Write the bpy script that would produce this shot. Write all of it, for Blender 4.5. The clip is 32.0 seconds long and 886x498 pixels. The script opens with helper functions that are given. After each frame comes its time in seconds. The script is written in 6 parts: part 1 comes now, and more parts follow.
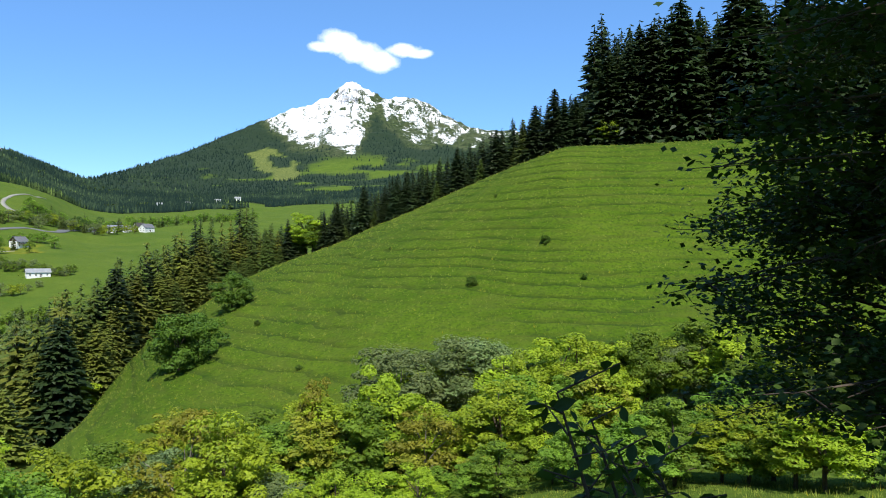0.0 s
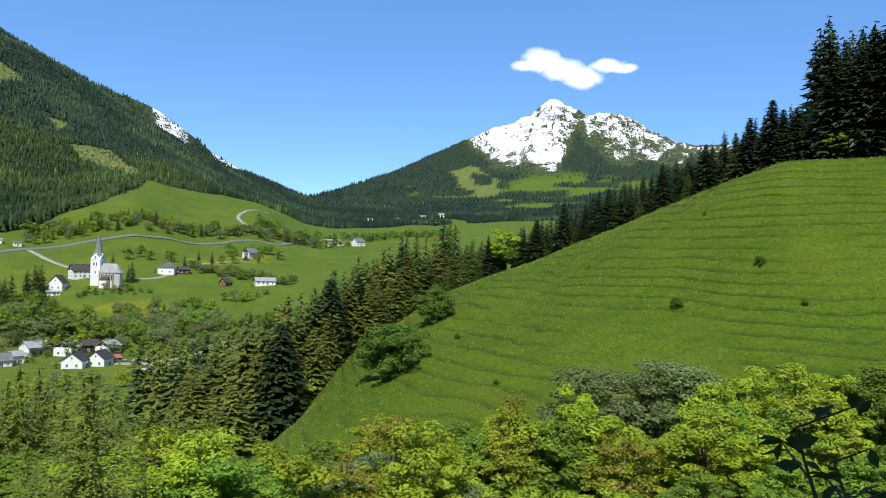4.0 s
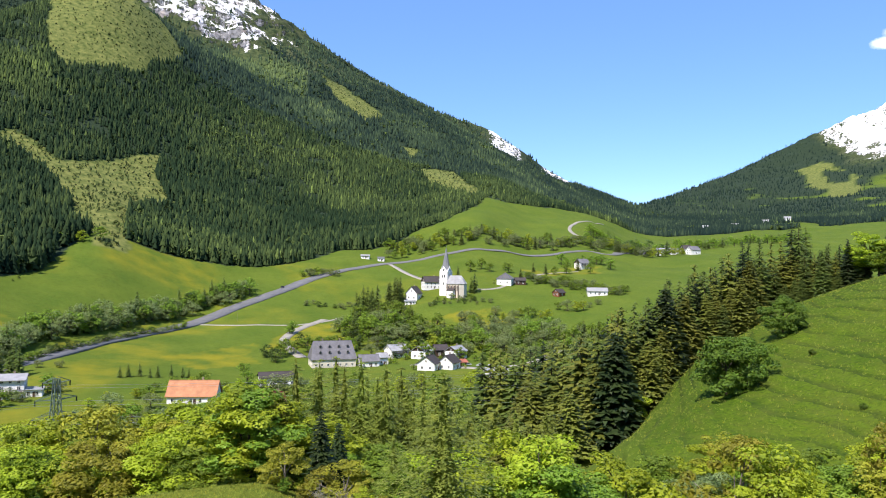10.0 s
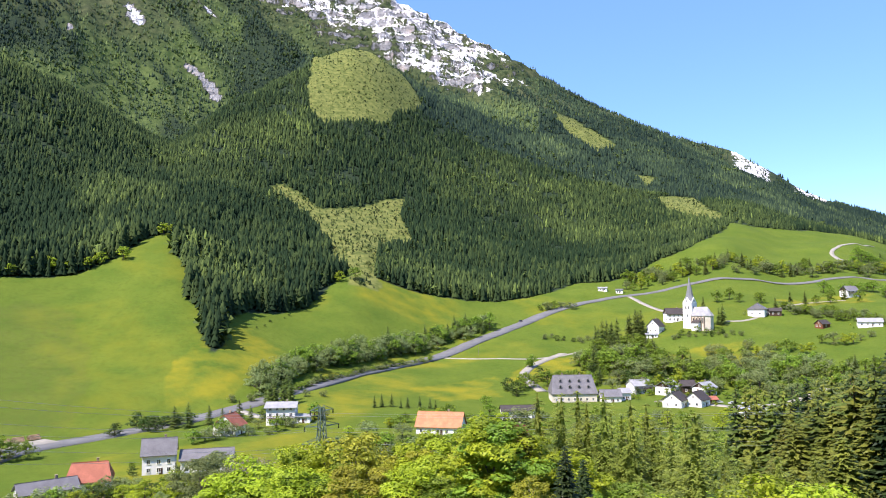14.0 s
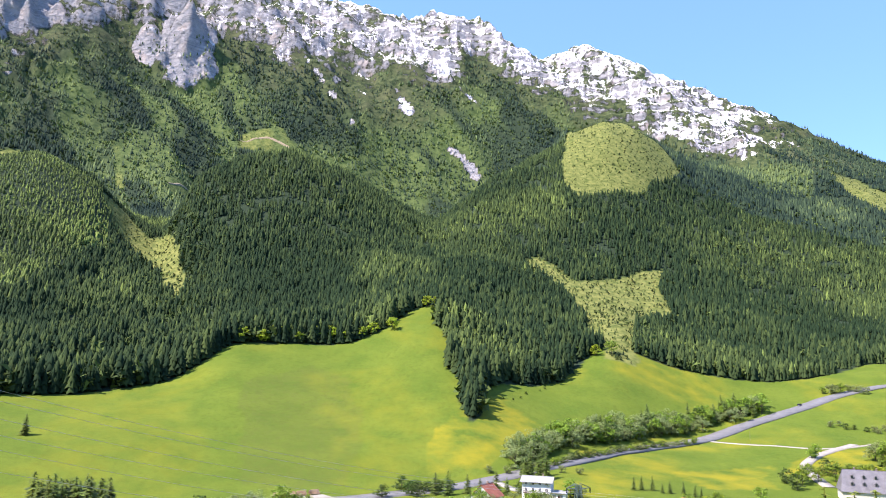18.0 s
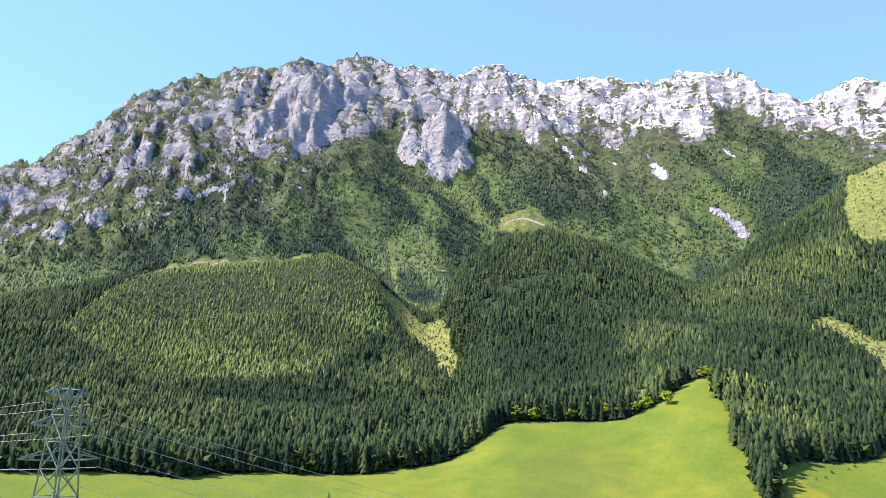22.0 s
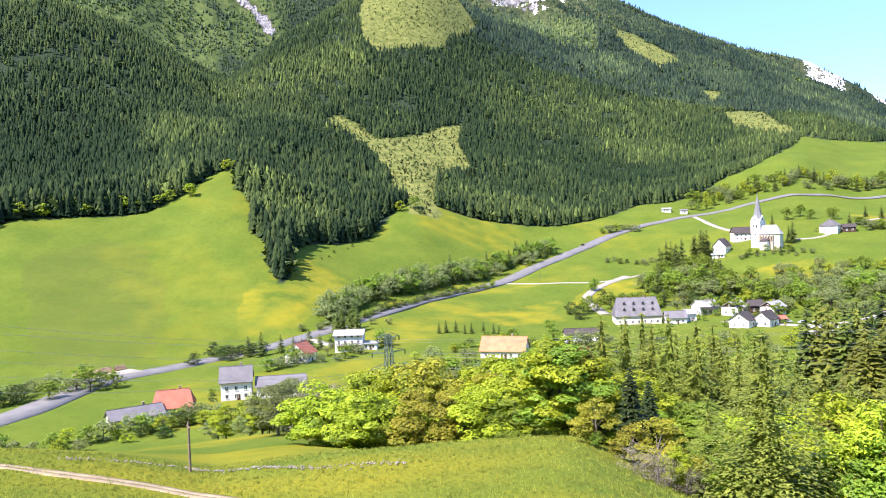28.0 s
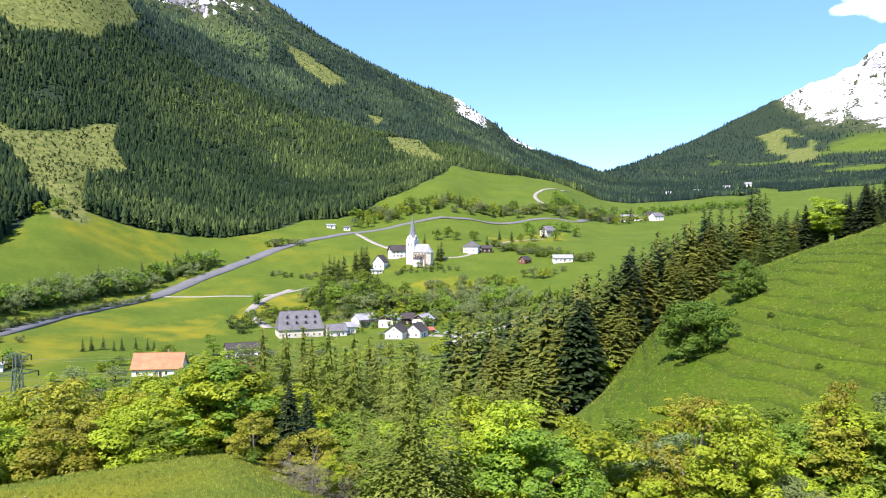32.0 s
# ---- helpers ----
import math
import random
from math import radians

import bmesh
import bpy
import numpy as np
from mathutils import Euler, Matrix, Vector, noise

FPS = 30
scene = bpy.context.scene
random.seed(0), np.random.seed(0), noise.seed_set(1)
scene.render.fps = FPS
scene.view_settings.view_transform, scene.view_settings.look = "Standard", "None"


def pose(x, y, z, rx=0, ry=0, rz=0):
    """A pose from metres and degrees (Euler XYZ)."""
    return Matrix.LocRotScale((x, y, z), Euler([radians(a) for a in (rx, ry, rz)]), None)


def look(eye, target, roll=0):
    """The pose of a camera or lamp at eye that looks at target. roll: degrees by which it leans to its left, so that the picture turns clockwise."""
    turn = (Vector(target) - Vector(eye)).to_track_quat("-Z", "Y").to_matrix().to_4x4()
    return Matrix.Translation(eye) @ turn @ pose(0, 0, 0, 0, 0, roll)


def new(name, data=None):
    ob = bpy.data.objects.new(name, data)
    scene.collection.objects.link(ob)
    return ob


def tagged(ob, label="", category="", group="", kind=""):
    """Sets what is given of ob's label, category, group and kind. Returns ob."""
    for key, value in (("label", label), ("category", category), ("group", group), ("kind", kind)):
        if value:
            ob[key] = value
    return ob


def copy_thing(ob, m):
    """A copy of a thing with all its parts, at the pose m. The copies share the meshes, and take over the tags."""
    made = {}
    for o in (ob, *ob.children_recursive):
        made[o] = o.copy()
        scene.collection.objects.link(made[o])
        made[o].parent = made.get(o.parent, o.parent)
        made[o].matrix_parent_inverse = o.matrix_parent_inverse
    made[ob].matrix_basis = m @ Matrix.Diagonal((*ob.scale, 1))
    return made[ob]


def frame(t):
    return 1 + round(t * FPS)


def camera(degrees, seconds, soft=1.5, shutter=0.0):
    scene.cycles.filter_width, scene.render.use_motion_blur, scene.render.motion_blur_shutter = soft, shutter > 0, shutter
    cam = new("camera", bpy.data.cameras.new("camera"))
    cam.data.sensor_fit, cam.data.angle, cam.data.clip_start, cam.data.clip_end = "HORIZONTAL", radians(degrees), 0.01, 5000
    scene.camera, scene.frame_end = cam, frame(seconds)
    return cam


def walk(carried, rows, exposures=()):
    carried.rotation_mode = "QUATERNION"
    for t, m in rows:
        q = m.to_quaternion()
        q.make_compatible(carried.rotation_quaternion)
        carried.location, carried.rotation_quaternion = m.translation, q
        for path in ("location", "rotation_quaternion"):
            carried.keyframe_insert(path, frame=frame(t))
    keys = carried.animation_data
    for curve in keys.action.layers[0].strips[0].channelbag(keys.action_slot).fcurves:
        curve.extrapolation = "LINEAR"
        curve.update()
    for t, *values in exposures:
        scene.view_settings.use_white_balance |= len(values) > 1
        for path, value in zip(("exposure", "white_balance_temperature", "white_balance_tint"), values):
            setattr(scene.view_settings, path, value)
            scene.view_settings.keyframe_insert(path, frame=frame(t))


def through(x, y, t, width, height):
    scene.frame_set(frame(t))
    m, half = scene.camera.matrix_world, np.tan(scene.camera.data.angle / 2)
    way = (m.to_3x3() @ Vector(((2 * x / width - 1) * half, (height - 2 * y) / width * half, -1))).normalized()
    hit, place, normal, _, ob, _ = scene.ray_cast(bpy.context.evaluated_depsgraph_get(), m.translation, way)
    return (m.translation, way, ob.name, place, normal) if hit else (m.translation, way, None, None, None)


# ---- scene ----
cam = camera(60.77, 32.0, soft=1.0)
# The lookout: the camera turns at arm's length round a standing person's axis.
ARM = 0.45
ROWS = [  # seconds, bearing to the left, pitch, roll
    (0.0, -0.00, -0.00, 0.00),
    (0.5, 1.48, 0.31, -0.08),
    (1.0, 2.21, -0.12, -0.63),
    (1.5, 3.41, 0.06, -0.76),
    (2.0, 5.34, 0.07, -0.68),
    (2.5, 8.42, 0.41, -0.83),
    (3.0, 10.04, 0.30, -1.18),
    (3.5, 12.42, 0.93, -1.12),
    (4.0, 14.98, 1.12, -1.31),
    (4.5, 17.21, 0.79, -1.21),
    (6.5, 23.54, 1.17, -0.59),
    (7.0, 25.81, 0.86, -0.68),
    (7.5, 28.02, 1.04, -0.89),
    (8.0, 29.85, 2.02, -0.57),
    (8.5, 31.18, 0.84, -0.36),
    (9.0, 34.16, 1.03, -0.47),
    (9.5, 36.87, 0.83, -0.61),
    (10.0, 39.70, 1.49, -0.52),
    (10.5, 41.87, 1.18, -0.76),
    (11.0, 44.57, 1.78, -0.74),
    (11.5, 46.98, 2.22, -0.28),
    (12.0, 49.26, 3.12, 0.29),
    (12.5, 51.20, 3.21, 0.36),
    (13.0, 53.29, 3.72, 0.66),
    (13.5, 55.54, 3.12, 0.70),
    (14.0, 57.50, 4.03, 0.56),
    (14.5, 60.18, 4.38, 0.49),
    (16.5, 69.57, 7.71, -1.25),
    (17.0, 72.25, 8.54, -1.06),
    (17.5, 75.01, 7.99, -0.96),
    (18.0, 76.52, 9.39, -1.40),
    (18.5, 80.19, 11.03, -1.20),
    (19.0, 83.14, 11.91, -0.61),
    (19.5, 86.04, 13.05, -0.06),
    (20.0, 87.92, 14.01, -0.08),
    (20.5, 91.40, 14.30, -0.26),
    (21.0, 94.11, 14.38, -0.51),
    (21.5, 95.85, 14.47, -0.28),
    (22.0, 96.61, 14.69, -0.75),
    (22.5, 93.87, 14.62, -0.48),
    (23.0, 89.09, 13.65, -0.33),
    (23.5, 85.47, 11.52, -0.40),
    (24.0, 80.65, 8.34, 0.92),
    (24.5, 79.19, 6.40, 1.20),
    (26.5, 72.78, -1.94, 3.12),
    (27.0, 70.18, -2.47, 3.06),
    (27.5, 66.66, -2.16, 2.61),
    (28.0, 62.08, -1.38, 2.31),
    (28.5, 60.41, -0.82, 2.32),
    (29.0, 58.05, -0.64, 2.13),
    (29.5, 55.00, -0.66, 2.26),
    (30.0, 50.80, -1.12, 1.56),
    (30.5, 46.07, -1.41, 1.85),
    (31.0, 42.31, -1.31, 1.95),
    (31.5, 39.17, -1.21, 0.54),
    (32.0, 37.16, -0.89, 0.10),
]
walk(cam, [(t, pose(ARM * math.sin(radians(-b)), ARM * math.cos(radians(b)) - ARM, 0, 90 + p, r, b)) for t, b, p, r in ROWS],
     exposures=((0, 1.03, 6250, 5), (4, 0.93, 6300, 6), (9, 1.17, 6500, 15), (11, 1.42, 6520, 18), (13, 1.55, 6500, 20), (18, 2.0, 6500, 25), (22, 2.14, 6500, 27), (24, 2.12, 6720, 27), (27, 2.16, 6600, 25), (29, 2.02, 6480, 23), (32, 1.67, 6400, 20)))

# ---- light ----
SUN_BEARING, SUN_HEIGHT = 188.0, 53.0
world = bpy.data.worlds.new("sky")
scene.world = world
world.use_nodes = True
wn = world.node_tree.nodes
sky = wn.new("ShaderNodeTexSky")
sky.sky_type = "NISHITA"
sky.sun_disc = False
sky.sun_elevation = radians(SUN_HEIGHT)
sky.sun_rotation = radians(-SUN_BEARING)
sky.altitude = 2400
sky.air_density = 0.9
sky.dust_density = 0.1
sky.ozone_density = 3.0
wn["Background"].inputs["Strength"].default_value = 0.112
clear_air = wn.new("ShaderNodeHueSaturation")
clear_air.inputs["Saturation"].default_value = 1.15
even = wn.new("ShaderNodeMix")
even.data_type = "RGBA"
even.inputs[0].default_value = 0.38
even.inputs[7].default_value = (1.4, 2.25, 4.15, 1)
world.node_tree.links.new(sky.outputs[0], even.inputs[6])
world.node_tree.links.new(even.outputs[2], clear_air.inputs["Color"])
world.node_tree.links.new(clear_air.outputs[0], wn["Background"].inputs["Color"])
sun = new("sun", bpy.data.lights.new("sun", "SUN"))
sun.data.energy = 3.1
sun.data.angle = radians(0.53)
sun.data.color = (1.0, 0.95, 0.87)
sun_way = Vector((-math.sin(radians(SUN_BEARING)) * math.cos(radians(SUN_HEIGHT)), math.cos(radians(SUN_BEARING)) * math.cos(radians(SUN_HEIGHT)), math.sin(radians(SUN_HEIGHT))))
sun.matrix_world = look(sun_way * 900, (0, 0, 0))

# ---- the lie of the land: polar plan round the lookout ----
# Bearing in degrees to the left of +y; per line of the land (bearing, distance, height angle).
BANK = [(-40, 24, -15), (-28, 24, -18), (-15, 25, -23), (130, 25, -24)]
LIP = [(-40, 60, -13), (-28, 60, -14), (-17, 75, -13), (0, 80, -16), (8, 80, -17.5), (14, 80, -19), (26, 80, -20.5), (35, 82, -20.5), (45, 80, -18.5), (53, 75, -15.4),
       (70, 70, -16), (80, 70, -16.3), (86, 71, -14.6), (93, 72, -13), (100, 75, -12.3), (130, 75, -12)]
FOOT = [(-40, 95, -8), (-17, 92, -10.1), (-9, 92, -10.6), (6, 96, -10.8), (14, 102, -12.2), (20, 106, -12), (25.7, 116, -12.4), (30, 125, -15.5), (36, 130, -18),
        (53, 130, -18.5), (66, 130, -17), (74, 150, -14.2), (90, 150, -14.2), (100, 150, -14), (130, 150, -13)]
CREST = [(-40, 190, 7.8), (-20, 172, 7.6), (-9.2, 170, 7.5), (-5, 175, 6), (-0.7, 185, 4.3), (3.6, 195, 2.4), (7.8, 205, 0.5), (12, 208, -1), (14.8, 204, -2.2),
         (18.8, 190, -4.8), (21.4, 178, -6.6), (23.6, 166, -9.2), (25.7, 155, -12), (28.4, 155, -14.3), (33, 190, -14.5), (38, 230, -13.5), (50, 240, -13.4), (70, 235, -13.6),
         (85, 240, -13.4), (130, 240, -13.2)]
FLOOR = [(-40, 330, 4), (-20, 320, 4), (-5, 330, 2), (4, 340, -2), (12, 350, -6), (20, 350, -8.5), (25, 360, -8.5), (35, 440, -7.2), (48, 430, -7.5), (53, 420, -7.8),
         (60, 420, -7.4), (68, 440, -6.4), (76, 400, -8), (83, 370, -9), (95, 370, -9), (130, 370, -8.6)]
TERRACE = [(-40, 600, 3), (-10, 600, 1), (5, 650, -2), (15, 700, -1), (25, 700, -0.8), (30, 690, -1), (36, 640, -1.9), (39.5, 640, -1.8), (43, 660, -2), (47, 600, -4),
           (53, 560, -4.6), (58, 590, -4.2), (65, 500, -5.2), (74, 470, -4.4), (83, 460, -5.2), (95, 460, -4.8), (110, 460, -4.9), (130, 460, -5)]
WOOD = [(-40, 1200, 4), (-10, 1300, 3), (10, 1500, 2.6), (20, 1600, 2.6), (25, 1500, 2.4), (28.4, 1300, 4), (33.5, 1200, 4.2), (36.9, 1100, 5), (41, 1000, 3), (44, 900, 1.6),
        (48, 850, 1.1), (52.6, 780, -0.1), (56, 760, 0), (60, 740, 0.9), (64, 720, 2), (68, 660, 0.2), (71, 660, 0.9), (77, 740, 5.5), (80, 700, 4), (84, 660, 2),
        (92, 640, 1.9), (96, 600, -0.8), (103, 570, -2), (130, 560, -1.9)]
SLOPE = [(-40, 2200, 4), (0, 2200, 4), (15, 2200, 3.4), (25, 1800, 3), (30, 1550, 4.6), (36, 1350, 6.4), (41, 1250, 5.5), (48, 1150, 4.5), (55, 1050, 5), (64, 1000, 6.5),
         (77, 950, 8), (92, 900, 6.6), (97, 900, 5), (105, 850, 4.6), (130, 850, 4)]
KNOLL = [(-40, 2800, 5), (0, 2800, 5), (10, 2900, 5), (18, 2800, 4.2), (25, 2400, 4), (30, 1900, 5.3), (40, 1650, 8.5), (50, 1600, 11), (55, 1700, 13.5), (58.9, 1750, 15.6),
         (61.5, 1750, 17.2), (64.3, 1750, 18.4), (67, 1700, 17.8), (71.3, 1550, 15), (74.6, 1450, 13.2), (77.2, 1400, 11.2), (79.8, 1350, 12.1), (84, 1300, 14.2), (88.5, 1300, 15.8),
         (92, 1300, 15), (95.5, 1250, 13), (97.5, 1150, 8.6), (99.6, 1250, 10), (102.3, 1250, 12.5), (105.7, 1250, 13.8), (110, 1250, 12.8), (115, 1250, 12.2), (120, 1250, 11), (130, 1250, 8)]
GULLY = [(-40, 3400, 5.5), (0, 3500, 7), (7, 3500, 7), (15, 3300, 5.4), (25, 2500, 4.4), (30, 2200, 5.9), (40, 1950, 10), (50, 1950, 14), (58, 2000, 15.2), (64, 2050, 15.4),
         (68, 2000, 14.6), (74, 1800, 11.0), (80, 1750, 10.2), (88, 1680, 11.8), (94, 1580, 10.8), (98, 1500, 10.2), (103, 1550, 10.4), (110, 1550, 10.4), (130, 1550, 8)]
WALL = [(-40, 3900, 6), (0, 4000, 9), (7, 4000, 9.6), (13, 3900, 7.6), (20, 3500, 5.6), (25, 2600, 4.6), (30, 2400, 6.2), (40, 2250, 11), (50, 2300, 15.4), (60, 2350, 19.4),
        (66, 2400, 20.6), (73, 2350, 20.6), (80, 2300, 20.6), (90, 2250, 21), (98, 2200, 19.2), (104, 2200, 20.4), (112, 2200, 19.4), (120, 2200, 16), (130, 2200, 11)]
RIDGE = [(-40, 4300, 5), (-12, 4300, 6), (-2, 4400, 8.7), (1.7, 4400, 11), (4.4, 4400, 11.1), (5.4, 4400, 11.3), (6.2, 4400, 11.9), (6.8, 4400, 12.6), (7.4, 4400, 12.0), (8.5, 4400, 11.0), (12.8, 4300, 9.5), (18.8, 4100, 6.8), (23, 3500, 5.3),
         (25.2, 2700, 4.6), (29.2, 2600, 6.0), (32, 2600, 7.3), (34, 2600, 8.9), (36, 2600, 10.1), (41.3, 2600, 11.7), (45.9, 2650, 14.0), (50, 2700, 16.4), (55, 2750, 18.8), (60.8, 2800, 21.6)]
RIDGE += [(66, 2850, 23.5), (69.4, 2850, 23.0), (72.6, 2850, 24.9), (76.5, 2850, 26.2), (81, 2850, 25.8), (85, 2850, 26.7), (88.5, 2800, 26.0), (92.3, 2800, 27.4), (96, 2800, 26.6),
          (103.4, 2800, 27.5), (107, 2800, 27.2), (112, 2750, 26.1), (117.6, 2750, 24.7), (122, 2700, 21.8), (126.5, 2700, 17.6), (131, 2700, 14)]
LINES = [BANK, LIP, FOOT, CREST, FLOOR, TERRACE, WOOD, SLOPE, KNOLL, GULLY, WALL, RIDGE]


def lattice(ix, iy, seed):
    """A random number from 0 to 1 for each point of a whole-number lattice."""
    h = (ix.astype(np.int64) * 374761393 + iy.astype(np.int64) * 668265263 + seed * 974711) & 0x7FFFFFFF
    h = ((h ^ (h >> 13)) * 1274126177) & 0x7FFFFFFF
    return ((h ^ (h >> 16)) & 0xFFFF) / 65535.0


def vnoise(x, y, seed=0):
    """Smooth value noise, 0 to 1."""
    ix, iy = np.floor(x), np.floor(y)
    u, v = x - ix, y - iy
    u, v = u * u * (3 - 2 * u), v * v * (3 - 2 * v)
    a, b = lattice(ix, iy, seed), lattice(ix + 1, iy, seed)
    c, d = lattice(ix, iy + 1, seed), lattice(ix + 1, iy + 1, seed)
    return (a + (b - a) * u) * (1 - v) + (c + (d - c) * u) * v


def fbm(x, y, octaves=4, seed=0, ridged=False):
    total, amp, norm = np.zeros_like(x), 1.0, 0.0
    for k in range(octaves):
        n = vnoise(x * 2 ** k + 17.3 * k, y * 2 ** k - 9.1 * k, seed + k)
        total += amp * ((1 - abs(2 * n - 1)) if ridged else n)
        norm += amp
        amp *= 0.5
    return total / norm


def smooth(a, b, x):
    t = np.clip((x - a) / (b - a), 0, 1)
    return t * t * (3 - 2 * t)


# height angle above which bare limestone takes over from the high woods, and snow on the far peak, by bearing
ROCK_LINE = ([24, 36, 44, 50, 53, 57, 60, 64, 68, 72, 76, 80, 86, 92, 96, 100, 102, 105, 108, 113, 117, 120, 124, 128],
             [9, 11.2, 14.6, 16.8, 15.4, 15.2, 16.2, 17.2, 19.8, 21.4, 21.3, 20.8, 21.2, 22.6, 24.2, 23.4, 22.8, 22.0, 20.6, 21.4, 18.8, 18.2, 16.2, 14.2])
SNOW_LINE = ([-40, -2, 1.3, 2.5, 4, 5.06, 5.8, 6.5, 8, 9.5, 11.5, 13, 14.8, 24], [8.5, 7.5, 7.6, 7.8, 8.9, 9.9, 8.4, 6.7, 6.9, 7.3, 7.6, 8.7, 10.6, 12])


# Single crags on the massif: bearing, distance, half width, height
CRAGS = [(96.8, 2330, 105, 185), (99.4, 2330, 55, 80), (107.8, 2440, 150, 110), (104.8, 2480, 70, 60), (111.6, 2360, 60, 55), (122.4, 2120, 34, 46), (119.6, 2200, 30, 40), (116.9, 2140, 26, 36), (124.6, 2060, 26, 40)]


def crag_shape(b, r, x, y):
    """Height of the crags and of the rock ribs that break through the high woods, and how rocky the spot is."""
    high, bare = np.zeros_like(r), np.zeros_like(r)
    jag = fbm(x / 60, y / 60, 4, 61, True)
    for cb, cr, wide, tall in CRAGS:
        d = np.hypot((np.radians(b - cb) * cr) / wide, (r - cr) / (wide * 1.1)) + 0.55 * (fbm(x / 45, y / 45, 3, 66) - 0.5)
        up = np.clip(1 - d, 0, 1)
        high = np.maximum(high, tall * up * (0.35 + 1.05 * jag))
        bare = np.maximum(bare, smooth(0.02, 0.22, up))
    rib = fbm(np.radians(b) * 2300 / 62, r / 70, 4, 64, True)
    where = smooth(98, 112, b) * smooth(1850, 2050, r) + 0.55 * smooth(72, 80, b) * smooth(2250, 2420, r)
    where = np.clip(where, 0, 1)
    out = smooth(0.70 - 0.10 * where, 0.76 - 0.08 * where, rib) * where
    return high + 24 * out * (0.5 + 0.9 * jag), np.maximum(bare, 0.72 * out)


STEP = 0.25
BEARINGS = np.arange(-40, 130.01, STEP)


def line_table(line, blur):
    b, r, e = np.array(line, float).T
    rr, ee = np.interp(BEARINGS, b, r), np.interp(BEARINGS, b, e)
    k = np.exp(-0.5 * (np.arange(-16, 17) * STEP / blur) ** 2)
    k /= k.sum()
    rr, ee = (np.convolve(np.pad(q, 16, mode="edge"), k, "valid") for q in (rr, ee))
    return rr, rr * np.tan(np.radians(ee))


tables = [line_table(l, 0.35 if l in (RIDGE, KNOLL, CREST) else 1.0) for l in LINES]
KR = np.stack([np.full_like(BEARINGS, 0.0), np.full_like(BEARINGS, 2.5)] + [t[0] for t in tables] + [tables[-1][0] + 300, np.maximum(tables[-1][0] + 700, 4950)])
KZ = np.stack([np.full_like(BEARINGS, -1.65), np.full_like(BEARINGS, -1.9)] + [t[1] for t in tables] + [tables[-1][1] * 0.86, tables[-1][1] * 0.6])


def slopes():
    """Limited slopes at the knots, so that the profile has no overshoot."""
    h = np.diff(KR, axis=0)
    d = np.diff(KZ, axis=0) / h
    m = np.zeros_like(KZ)
    same = d[:-1] * d[1:] > 0
    w1, w2 = 2 * h[1:] + h[:-1], h[1:] + 2 * h[:-1]
    with np.errstate(divide="ignore", invalid="ignore"):
        m[1:-1] = np.where(same, (w1 + w2) / (w1 / d[:-1] + w2 / d[1:]), 0)
    m[0], m[-1] = d[0], d[-1]
    return m


KM = slopes()


def base_height(b, r):
    b, r = np.broadcast_arrays(np.asarray(b, float), np.asarray(r, float))
    shape = b.shape
    b, r = b.ravel(), r.ravel()
    p = np.clip((b + 40) / STEP, 0, len(BEARINGS) - 1.001)
    i, f = p.astype(int), p - p.astype(int)
    R = KR[:, i] * (1 - f) + KR[:, i + 1] * f
    Z = KZ[:, i] * (1 - f) + KZ[:, i + 1] * f
    M = KM[:, i] * (1 - f) + KM[:, i + 1] * f
    k = np.clip((R <= r).sum(0) - 1, 0, len(R) - 2)
    j = np.arange(len(r))
    r0, r1, z0, z1, m0, m1 = R[k, j], R[k + 1, j], Z[k, j], Z[k + 1, j], M[k, j], M[k + 1, j]
    h = r1 - r0
    t = np.clip((r - r0) / h, 0, 1)
    z = (2 * t ** 3 - 3 * t ** 2 + 1) * z0 + (t ** 3 - 2 * t ** 2 + t) * h * m0 + (3 * t ** 2 - 2 * t ** 3) * z1 + (t ** 3 - t ** 2) * h * m1
    return z.reshape(shape)


